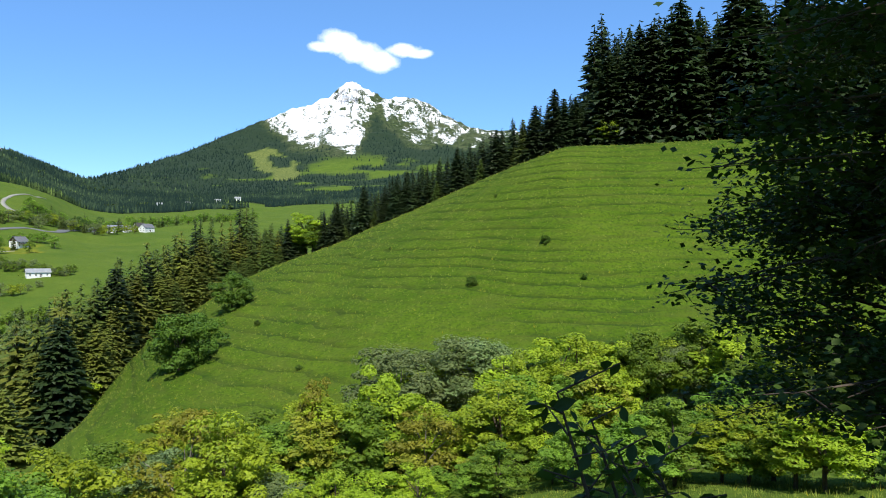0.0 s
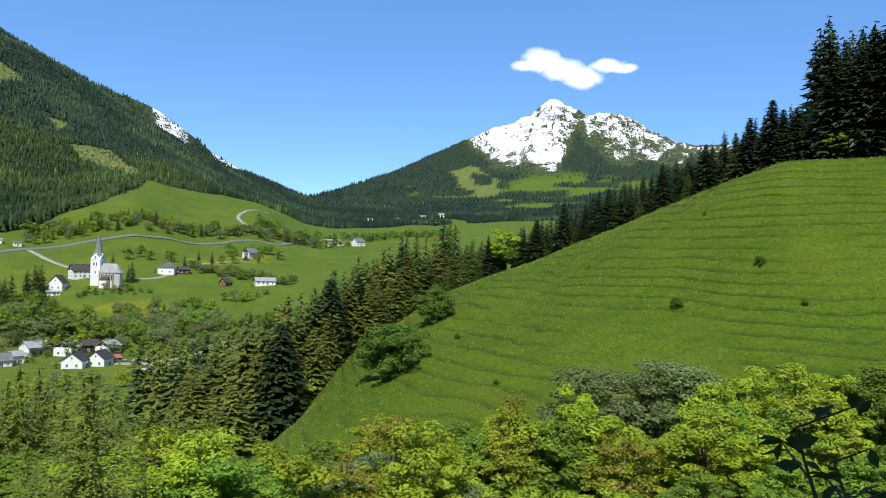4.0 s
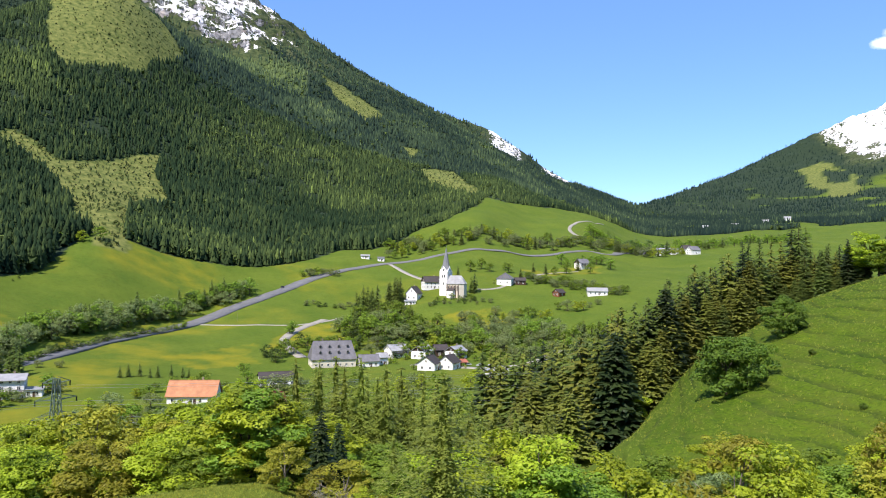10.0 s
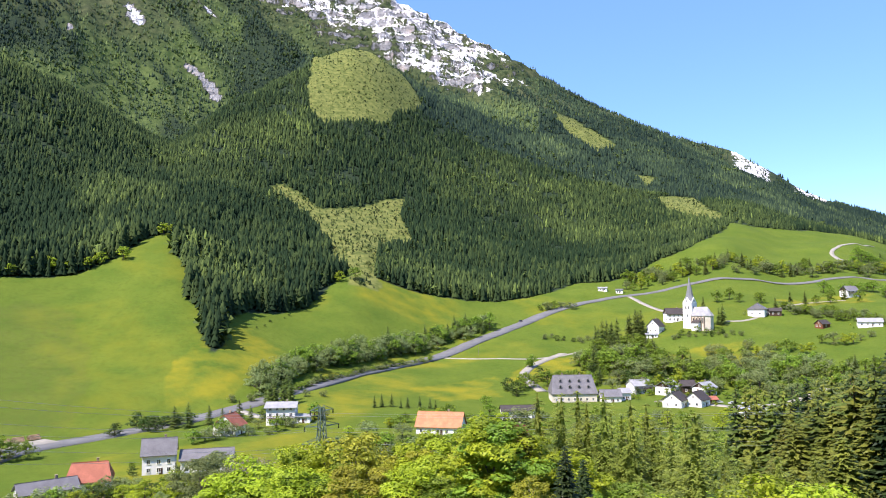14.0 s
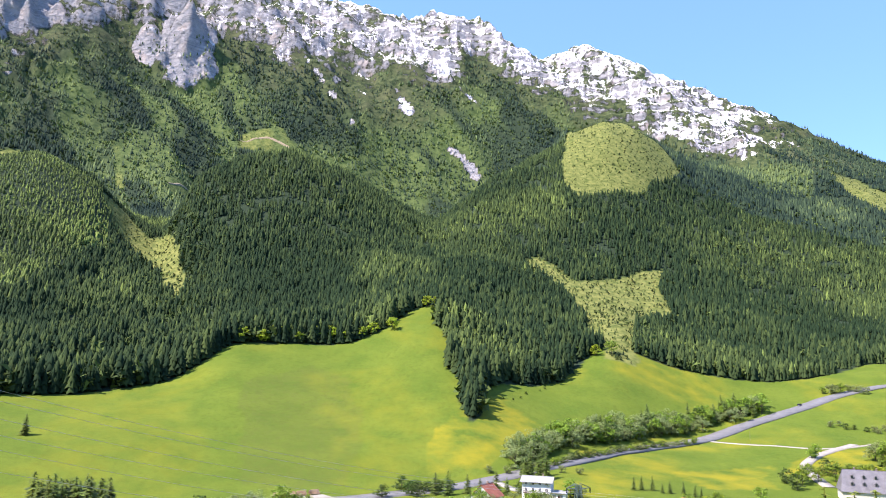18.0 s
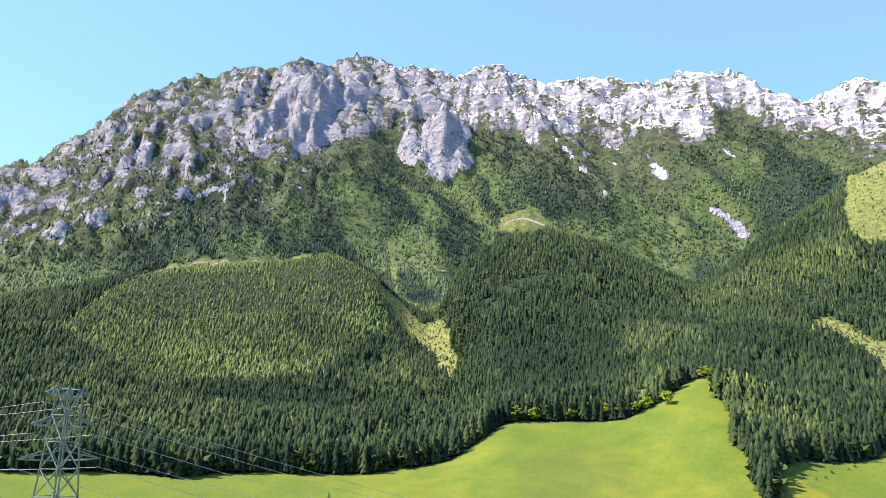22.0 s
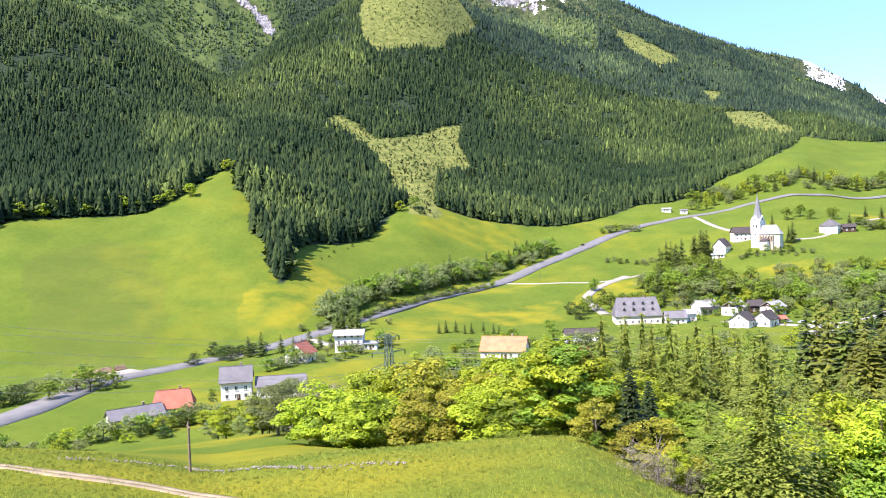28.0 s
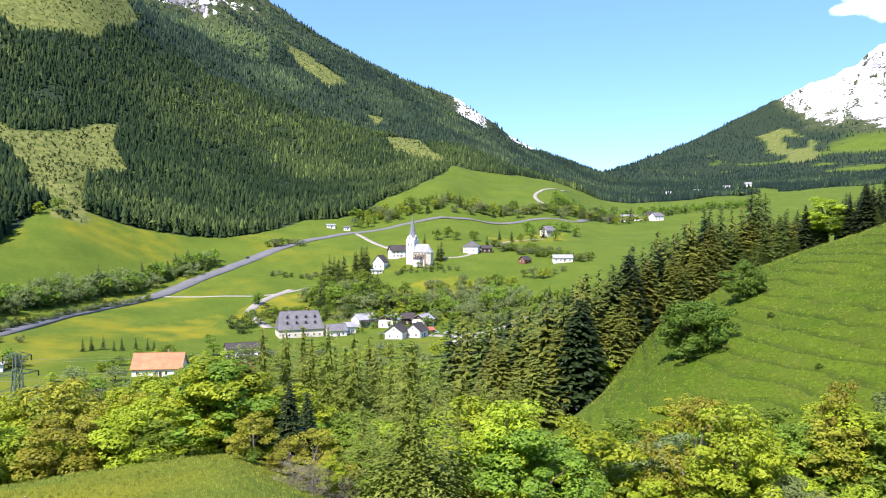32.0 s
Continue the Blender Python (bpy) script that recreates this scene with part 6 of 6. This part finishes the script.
# ---- cars, log piles, poles ----
def car(b, r, turn, paint, label):
    p = place(b, r)
    c = thing("car", label, "car", m=Matrix.Translation((p.x, p.y, p.z + 0.42)) @ pose(0, 0, 0, 0, 0, b + turn))
    prof = [(-2.1, 0.35), (-2.1, 0.85), (-1.9, 0.95), (-1.2, 1.0), (-0.6, 1.45), (0.9, 1.45), (1.6, 0.98), (2.1, 0.85), (2.15, 0.35)]
    n = len(prof)
    v = [(x, -0.85, z) for x, z in prof] + [(x, 0.85, z) for x, z in prof]
    part("body", mesh_of("body", v, [tuple(range(n)), tuple(range(2 * n - 1, n - 1, -1))] + [(i, i + n, (i + 1) % n + n, (i + 1) % n) for i in range(n)], paint), c)
    part("side_glass", joined("side_glass", [box(-0.75, 1.0, -0.87, 0.87, 1.0, 1.36)], GLASS), c)
    for x in (-1.35, 1.35):
        for y in (-0.78, 0.78):
            me = tubes_mesh("wheel", [([(x, y - 0.1, 0.32), (x, y + 0.1, 0.32)], [0.32, 0.32])], RUBBER, 10)
            part("wheel", me, c)


car(51.7, 706, 60, CAR_DARK, "dark car driving on the asphalt road")
car(37.8, 436, 20, CAR_PALE, "silver car parked in the village street")
car(36.9, 432, 10, CAR_PALE, "silver car parked beside the village road")
car(36.0, 436, 30, CAR_PALE, "pale car parked by the houses")
car(67.0, 366, 20, CAR_DARK, "dark car parked beside the white house")


def log_pile(b, r, n, long, turn):
    p = place(b, r)
    t = thing("log_pile", "stack of peeled pale timber logs beside the lay-by", "log pile", "log piles", m=Matrix.Translation((p.x, p.y, p.z + 0.2)) @ pose(0, 0, 0, 0, 0, b + turn))
    rng = random.Random(int(r))
    row, k, z = n, 0, 0.22
    while row > 0:
        for q in range(row):
            x = (q - row / 2) * 0.5
            e = rng.uniform(-0.3, 0.3)
            part("log", tubes_mesh("log", [([(x, -long / 2 + e, z), (x, long / 2 + e, z)], [0.24, 0.2])], LOG, 7), t)
        row -= 2
        z += 0.4


for k, (pb, pr) in enumerate(((88.2, 372), (87.4, 375), (86.6, 377), (85.7, 380))):
    log_pile(pb, pr, 9, 4.5, 70 + 13 * k)


def pole(b, r, tall, label):
    p = place(b, r)
    t = thing("pole", label, "pole", "poles", m=Matrix.Translation((p.x, p.y, p.z)))
    part("shaft", tubes_mesh("shaft", [([(0, 0, -0.5), (0.03, 0, tall)], [0.13, 0.09])], OLD_WOOD), t)
    part("cross_bar", joined("cross_bar", [box(-0.6, 0.6, -0.05, 0.05, tall - 0.5, tall - 0.38)], OLD_WOOD), t)


pole(45.6, 540, 9, "wooden utility pole in the yellow meadow")
pole(45.0, 545, 9, "wooden utility pole in the yellow meadow")
pole(81.6, 66, 4.2, "thin weathered wooden pole beside the field wall")
pole(54.9, 596, 7, "wooden utility pole beside the road")
pole(88.5, 335, 6, "wooden utility pole beside the road")


# ---- trees of the valley floor ----
v_spruce = [make_spruce(12, 600 + k, NEEDLES, "dark spruce standing in the valley", spread=0.22, whorls=12, fringe=1) for k in range(2)]
v_green = [leafy_tree(10, 8.5, 610 + k, LEAF_GREEN, "leafy green valley tree", clumps=26, leaves=30, size=0.72) for k in range(2)]
v_lime = [leafy_tree(10, 8, 620 + k, LEAF_LIME, "bright yellow-green valley tree", clumps=24, leaves=30, size=0.72) for k in range(2)]
v_grey = [leafy_tree(10, 9, 630 + k, LEAF_GREY, "pale grey-green shrubby willow", clumps=26, leaves=30, size=0.66, low=0.05, name="willow", category="willow") for k in range(2)]
v_dark = [leafy_tree(10, 9, 640 + k, LEAF_DARK, "dense dark green valley shrub", clumps=24, leaves=28, size=0.75, low=0.02, name="shrub", category="shrub") for k in range(1)]

wood_belt("dense belt of spruces and leafy shrubs along the road", v_spruce + v_spruce + v_green + v_grey + v_dark + v_grey, 190, 71.5, 446, 54.0, 684, 32, 7, 15, 10.5, 21)
wood_belt("low scrubby hedge along the road bank", v_dark + v_grey + v_green, 70, 70.5, 416, 58.4, 576, 6, 3.0, 5.5, 10, 22)
belt(v_spruce, 6, 70.9, 415, 68.6, 412, 10, 11, 17, 12, 23)
wood_belt("belt of leafy trees and spruces behind the church", v_green + v_grey + v_lime + v_spruce, 120, 44, 855, 22, 965, 60, 9, 15, 10, 24)
wood_belt("copses on the far side of the upper valley road", v_green + v_dark + v_spruce, 90, 29, 1000, 14, 1300, 120, 9, 15, 10, 25)
belt(v_spruce, 7, 46.4, 606, 44.6, 615, 14, 18, 24, 12, 26)
belt(v_spruce, 5, 44.0, 625, 42.8, 630, 10, 18, 24, 12, 27)
belt(v_dark + v_grey, 9, 50, 655, 46, 640, 14, 4, 6, 10, 28)
belt(v_grey + v_green, 7, 50.5, 748, 47.6, 752, 12, 6, 9, 10, 29)
belt(v_spruce + v_green + v_grey, 34, 45.5, 550, 38.5, 505, 60, 9, 17, 11, 30)
belt(v_spruce, 3, 38.2, 646, 37.2, 648, 4, 13, 17, 12, 31)
belt(v_dark + v_green, 7, 40.2, 615, 37, 622, 8, 4, 6, 10, 32)
wood_belt("riverside willows and alders below the church", v_green + v_grey + v_grey, 70, 38.5, 530, 29, 470, 80, 6, 12, 10, 33)
belt(v_spruce + v_green, 12, 32.5, 500, 27, 520, 40, 9, 14, 12, 34)
wood_belt("pale willow hedge crossing the pastures", v_grey + v_green, 50, 33.5, 705, 26, 640, 24, 5, 8, 10, 35)
belt(v_green, 8, 31, 790, 27, 800, 30, 7, 12, 10, 36)
belt(v_spruce, 8, 63.2, 398, 57.6, 404, 6, 5, 7.5, 12, 37)
belt(v_green, 1, 54.4, 410, 54.4, 410, 1, 7, 7, 10, 38)
belt(v_green, 2, 51.2, 548, 50.7, 546, 3, 8, 9, 10, 39)
belt(v_spruce, 1, 104.8, 470, 104.8, 470, 1, 10, 10.5, 12, 40)
belt(v_dark, 9, 79.6, 392, 75.8, 384, 8, 6, 8, 10, 41)
belt(v_green + v_dark + v_grey, 22, 98.5, 318, 86, 345, 24, 7, 11, 10, 42)
belt(v_spruce, 26, 104, 330, 99.2, 322, 26, 12, 16, 12, 43)
belt(v_spruce, 2, 100.9, 262, 100.3, 262, 4, 21, 23, 12, 44)
belt(v_lime + v_grey + v_green, 30, 98, 225, 79.5, 250, 26, 5, 9, 10, 45)
belt(v_lime + v_green, 10, 66, 330, 50, 340, 40, 6, 9, 10, 46)
belt(v_grey, 12, 64, 250, 52, 300, 40, 7, 11, 10, 47)
belt(v_grey + v_lime, 4, 53.6, 345, 50.4, 350, 10, 11, 14, 10, 48)
wood_belt("leafy trees on the slope below the village", v_green + v_grey + v_lime, 56, 50, 310, 33, 318, 100, 5, 9, 10, 49)
belt(v_lime, 10, 92, 648, 80, 665, 10, 10, 15, 10, 50)
belt(v_green + v_lime, 14, 80, 715, 64, 705, 24, 7, 12, 10, 51)
belt(v_dark, 6, 68.4, 628, 72.5, 540, 14, 1.5, 2.4, 10, 52)
belt(v_grey, 5, 74, 420, 66, 430, 16, 4, 6, 10, 53)
# gardens of the village
belt(v_green + v_lime + v_grey, 26, 47.5, 500, 34, 470, 60, 6, 11, 10, 60)
belt(v_green + v_dark + v_spruce, 14, 53, 470, 46, 520, 40, 7, 12, 10, 61)
belt(v_lime + v_green + v_grey, 30, 66, 300, 40, 300, 60, 7, 11, 10, 62)
belt(v_green + v_lime, 12, 62, 350, 54, 372, 24, 6, 9, 10, 63)
belt(v_dark + v_spruce, 10, 81, 372, 70, 372, 16, 5, 9, 10, 66)
belt(v_green + v_grey + v_spruce, 20, 47.5, 545, 42.5, 520, 40, 10, 17, 10, 67)
belt(v_green + v_dark, 10, 44, 458, 34, 470, 16, 3, 6, 10, 68)
belt(v_grey + v_green, 16, 38, 500, 31, 540, 50, 8, 13, 10, 69)
belt(v_green + v_spruce, 14, 40, 700, 28, 760, 50, 7, 12, 10, 64)
belt(v_green + v_grey, 14, 76, 330, 66, 360, 24, 5, 9, 10, 65)
belt(bare + v_grey, 18, 63, 150, 76, 190, 34, 7, 11, 10, 72)
belt(v_dark + v_green + v_lime, 16, 86, 236, 76, 250, 14, 4, 7, 10, 73)
belt(v_grey + v_lime + v_green, 20, 66, 305, 54, 312, 16, 4, 8, 10, 74)
belt(v_green + v_spruce + v_dark, 14, 47, 490, 38, 494, 14, 6, 11, 10, 75)
belt(v_spruce + v_spruce + v_green, 16, 46.5, 585, 41.5, 560, 24, 10, 18, 12, 77)
belt(v_dark + v_grey, 10, 41, 606, 36, 612, 10, 3, 5, 10, 78)
belt(v_green + v_grey + v_lime, 16, 37, 560, 28, 590, 30, 5, 10, 10, 79)
# shrubs and small trees round the houses
random.seed(81)
for gb, gr, gw in HOMES:
    for k in range(3):
        side = random.choice((-1, 1))
        stand(random.choice(v_green + v_lime + v_dark + v_grey), gb + side * math.degrees((gw * 0.5 + random.uniform(1.5, 5)) / gr), gr + random.uniform(-5, 9), random.uniform(0.2, 0.45), 0.1)
# single trees and bushes on the steep meadow
bushes = [leafy_tree(10, 10.5, 660 + k, LEAF_BUSH, "round leafy bush on the steep meadow", clumps=60, leaves=210, size=0.36, low=0.0) for k in range(2)]
for bb, br, bh in ((19.3, 129, 9.5), (17.9, 133, 8.0), (15.6, 160, 8.0), (-2.2, 121, 1.9), (-7.7, 127, 1.7), (13.8, 140, 1.5), (-14.9, 93, 1.4), (10.8, 112, 1.2), (-10.6, 118, 1.2), (-12.6, 104, 0.9), (-4, 150, 0.8), (4, 150, 0.7)):
    stand(bushes[int(br) % 2], bb, br, bh / 10, 0.15)
belt(lime + green, 3, 9.2, 216, 11.4, 218, 6, 11, 14, 10, 54)
belt(lime, 2, -11.8, 172, -13.4, 172, 2, 6, 7.5, 10, 55)
belt(lime, 2, 27.0, 166, 26.0, 162, 4, 12, 14, 10, 56)


# ---- at the lookout ----
LOBES = 3


def palmate():
    """A three-lobed leaf, one unit long."""
    pts = [(0, 0, 0)]
    for k in range(LOBES):
        a = radians(-75 + 150 * k / (LOBES - 1))
        rad = 1.0 - 0.22 * abs(k - 1)
        if k:
            am = a - radians(37)
            pts.append((0.52 * math.sin(am), 0.35 + 0.52 * math.cos(am) * 0.8, 0.05))
        pts.append((rad * 0.75 * math.sin(a), 0.35 + rad * 0.65 * math.cos(a), -0.06))
    return np.array(pts), [(0, k, k + 1) for k in range(1, len(pts) - 1)]


def maple(b, r, up, seed):
    rng = np.random.default_rng(seed)
    p = place(b, r)
    t = thing("maple", "maple close to the lookout, lobed leaves coloured dark for shade", "tree", m=Matrix.Translation(p))
    foot = -p.z
    runs, twigs = [([(0, 0, -0.5), (0.15, 0.1, foot * 0.5), (0.0, 0.2, foot + 1.5), (0.1, 0.1, foot + up)], [0.24, 0.19, 0.13, 0.03])], []
    for k in range(46):
        z = rng.uniform(foot * 0.3, foot + up * 0.95)
        a = rng.uniform(0, 2 * math.pi)
        reach = 3.15 * (1 - 0.5 * max(0, (z - foot) / up)) * rng.uniform(0.7, 1.15)
        q0 = np.array((0.05, 0.1, z))
        q2 = q0 + (reach * math.cos(a), reach * math.sin(a), rng.uniform(-0.4, 0.9))
        q1 = (q0 + q2) / 2 + (0, 0, 0.35)
        runs.append(([q0, q1, q2], [0.032, 0.02, 0.006]))
        for s in range(14):
            f = rng.uniform(0.15, 1.0)
            base = (1 - f) ** 2 * q0 + 2 * f * (1 - f) * q1 + f * f * q2
            tip = base + rng.normal(0, 1, 3) * (0.45, 0.45, 0.24) + (0, 0, -0.05)
            twigs.append((base, tip))
            runs.append(([base, tip], [0.010, 0.004]))
    part("trunk", tubes_mesh("limbs", runs, BARK, 5), t)
    shape, faces = palmate()
    places, ways = [], []
    for base, tip in twigs:
        for s in range(34):
            f = rng.uniform(0.1, 1.1)
            places.append(base * (1 - f) + tip * f + rng.normal(0, 0.15, 3))
            ways.append((rng.normal(0, 0.35), rng.normal(0, 0.35), 1.0))
    turns = turn_frames(np.array(ways), rng, 0.28) * rng.uniform(0.06, 0.12, len(places))[:, None, None]
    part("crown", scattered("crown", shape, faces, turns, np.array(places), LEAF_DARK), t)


maple(-36, 10.5, 9.0, 900)
maple(-33.5, 14.5, 8.5, 901)
maple(-43, 9, 7.0, 902)
maple(-31.5, 12, 1.0, 903)


def shoot(b, r, top_el, seed):
    """A leafy shoot of a shrub right below the lookout."""
    rng = np.random.default_rng(seed)
    p = place(b, r)
    t = thing("shrub_shoot", "leafy shrub shoot just below the lookout, coloured dark for shade", "shrub", m=Matrix.Translation(p))
    top = r * math.tan(radians(top_el)) - p.z
    stem = [np.array((0, 0, -0.2)), np.array((0.1, 0.05, top * 0.5)), np.array((-0.12, 0, top))]
    runs = [(stem, [0.018, 0.014, 0.006])]
    shape = np.array([(0, 0, 0), (0.22, 0.3, 0.05), (0.26, 0.6, 0.02), (0, 1.0, -0.12), (-0.26, 0.6, 0.02), (-0.22, 0.3, 0.05)])
    faces = [(0, 1, 2), (0, 2, 3), (0, 3, 4), (0, 4, 5)]
    places, ways = [], []
    for k in range(9):
        f = 0.35 + 0.65 * k / 8
        base = (1 - f) ** 2 * stem[0] + 2 * f * (1 - f) * stem[1] + f * f * stem[2]
        a = k * 2.4
        tip = base + 0.34 * np.array((math.cos(a), math.sin(a), 0.35)) * rng.uniform(0.5, 1.2)
        runs.append(([base, tip], [0.007, 0.004]))
        for s in range(4):
            places.append(base * (1 - (s + 1) / 4) + tip * ((s + 1) / 4))
            ways.append((rng.normal(0, 0.5), rng.normal(0, 0.5), 0.9))
    part("stem", tubes_mesh("stem", runs, BARK, 5), t)
    turns = turn_frames(np.array(ways), rng, 0.4) * rng.uniform(0.085, 0.15, len(places))[:, None, None]
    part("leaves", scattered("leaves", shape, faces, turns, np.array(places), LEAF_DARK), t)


shoot(-10.2, 4.2, -10.6, 910)
shoot(-12.6, 4.6, -12.5, 911)
shoot(-14.6, 4.4, -14.5, 912)
shoot(-17, 4.8, -15.0, 913)

# unseen tall trees added over the lookout to shade the maple and the shoots
for sb, sr, sh, sw, seed in ((-95, 5.5, 17, 11, 920), (182, 4.5, 18, 9, 921)):
    stand(leafy_tree(sh, sw, seed, LEAF_GREEN, "unseen broadleaf tree added over the lookout to cast shade", clumps=90, leaves=60, size=0.42, low=0.46), sb, sr)


# ---- grass and stones ----
def tufts(name, label, count, b0, b1, r0, r1, size, seed, material):
    rng = np.random.default_rng(seed)
    b = rng.uniform(b0, b1, count)
    r = np.sqrt(rng.uniform(r0 * r0, r1 * r1, count))
    x, y, z = -r * np.sin(np.radians(b)), r * np.cos(np.radians(b)), ground(b, r)
    shape = np.array([(-0.25, 0, 0), (-0.12, 0, 0), (-0.55, 0.1, 0.8), (-0.05, 0.1, 0), (0.1, 0.1, 0), (0.02, 0.2, 1.0), (0.12, -0.1, 0), (0.28, -0.1, 0), (0.6, -0.2, 0.75)])
    a = rng.uniform(0, 6.28, count)
    s = size * rng.uniform(0.5, 1.5, count)
    turns = np.zeros((count, 3, 3))
    turns[:, 0, 0], turns[:, 0, 1], turns[:, 1, 0], turns[:, 1, 1], turns[:, 2, 2] = s * np.cos(a), -s * np.sin(a), s * np.sin(a), s * np.cos(a), s
    me = scattered(name, shape, [(0, 1, 2), (3, 4, 5), (6, 7, 8)], turns, np.stack([x, y, z - 0.03], -1), material)
    tagged(new(name, me), label, "grass", kind="stuff")


def grass_material():
    n = Nodes("grass_blades", 0.7, 0, 0.2)
    per = n.island()
    col = n.mix(n.ramp(per, 0, 0.9), (0.110, 0.165, 0.018), (0.270, 0.300, 0.050))
    col = n.mix(n.math("GREATER_THAN", per, 0.965), col, (0.34, 0.28, 0.015))
    n.set(Base_Color=col)
    return n.mat


GRASS = grass_material()
tufts("grass", "tufts of meadow grass with yellow flowers near the track", 26000, 45, 108, 22, 78, 0.22, 70, GRASS)
tufts("grass", "tufts of rough grass on the steep meadow", 24000, -32, 27, 92, 205, 0.34, 71, GRASS)
tufts("grass", "rough grass of the slope below the lookout", 9000, -32, 45, 8, 60, 0.3, 72, GRASS)


def stone_line():
    """Heaped field stones and brushwood along the edge of the near meadow."""
    rng = np.random.default_rng(80)
    b = np.interp(rng.uniform(0, 1, 420), [0, 0.25, 0.5, 0.75, 1], [90, 82, 77, 73, 66])
    r = np.interp(b, [66, 73, 77, 82, 90], [56, 60, 67, 69, 66]) + rng.normal(0, 0.7, 420)
    q = np.array([(1, 0, 0), (-1, 0.2, 0), (0.1, 1, 0), (0, -1, 0.1), (0.1, 0, 0.8), (0, 0, -0.6)])
    faces = [(0, 2, 4), (2, 1, 4), (1, 3, 4), (3, 0, 4), (2, 0, 5), (1, 2, 5), (3, 1, 5), (0, 3, 5)]
    turns = turn_frames(np.tile((0, 0, 1.0), (420, 1)), rng, 0.3) * rng.uniform(0.04, 0.13, 420)[:, None, None]
    me = scattered("field_stones", q, faces, turns, np.stack([-r * np.sin(np.radians(b)), r * np.cos(np.radians(b)), ground(b, r) + 0.08], -1), ROCK)
    tagged(new("field_stones", me), "line of grey field stones along the meadow's edge", "stones", kind="stuff")


stone_line()


# ---- the one cloud ----
def cloud():
    n = Nodes("cloud", 1.0, 0, 0)
    co = n.coord("UV")
    shape = n.noise(n.coord("UV", (2.2, 1.0, 1)), 2.6, 7, 0.58)
    sep = n.add("ShaderNodeSeparateXYZ")
    n.put(co, sep.inputs[0])
    u, v = sep.outputs[0], sep.outputs[1]

    def blob(cu, cv, ru, rv):
        du = n.math("DIVIDE", n.math("SUBTRACT", u, cu), ru)
        dv = n.math("DIVIDE", n.math("SUBTRACT", v, cv), rv)
        return n.math("SUBTRACT", 1.0, n.math("SQRT", n.math("ADD", n.math("MULTIPLY", du, du), n.math("MULTIPLY", dv, dv))))

    body = blob(0.30, 0.66, 0.17, 0.25)
    for lobe in ((0.20, 0.58, 0.13, 0.13), (0.44, 0.52, 0.18, 0.24), (0.58, 0.37, 0.16, 0.22), (0.75, 0.55, 0.15, 0.14), (0.84, 0.50, 0.13, 0.10)):
        body = n.math("MAXIMUM", body, blob(*lobe))
    thick = n.ramp(n.math("ADD", body, n.math("MULTIPLY", n.math("SUBTRACT", shape, 0.5), 1.1)), 0.08, 0.62)
    glow = n.add("ShaderNodeEmission")
    n.put((1.0, 1.0, 1.0), glow.inputs["Color"])
    glow.inputs["Strength"].default_value = 0.85
    clear = n.add("ShaderNodeBsdfTransparent")
    m = n.add("ShaderNodeMixShader")
    n.put(thick, m.inputs[0])
    n.put(clear.outputs[0], m.inputs[1])
    n.put(glow.outputs[0], m.inputs[2])
    n.put(m.outputs[0], n.tree.nodes["Material Output"].inputs["Surface"])
    far, verts = 4700.0, []
    for k in range(9):
        b = radians(11.2 - 11.0 * k / 8)
        for el in (12.3, 16.6):
            verts.append((-far * math.sin(b), far * math.cos(b), far * math.tan(radians(el))))
    me = mesh_of("cloud", verts, [(2 * k, 2 * k + 2, 2 * k + 3, 2 * k + 1) for k in range(8)], n.mat)
    layer = me.uv_layers.new(name="sheet")
    for loop in me.loops:
        layer.data[loop.index].uv = (loop.vertex_index // 2 / 8, loop.vertex_index % 2)
    ob = tagged(new("cloud_backdrop", me), "single small white cloud in the blue sky", "cloud", kind="structure")
    ob.visible_shadow = False


cloud()
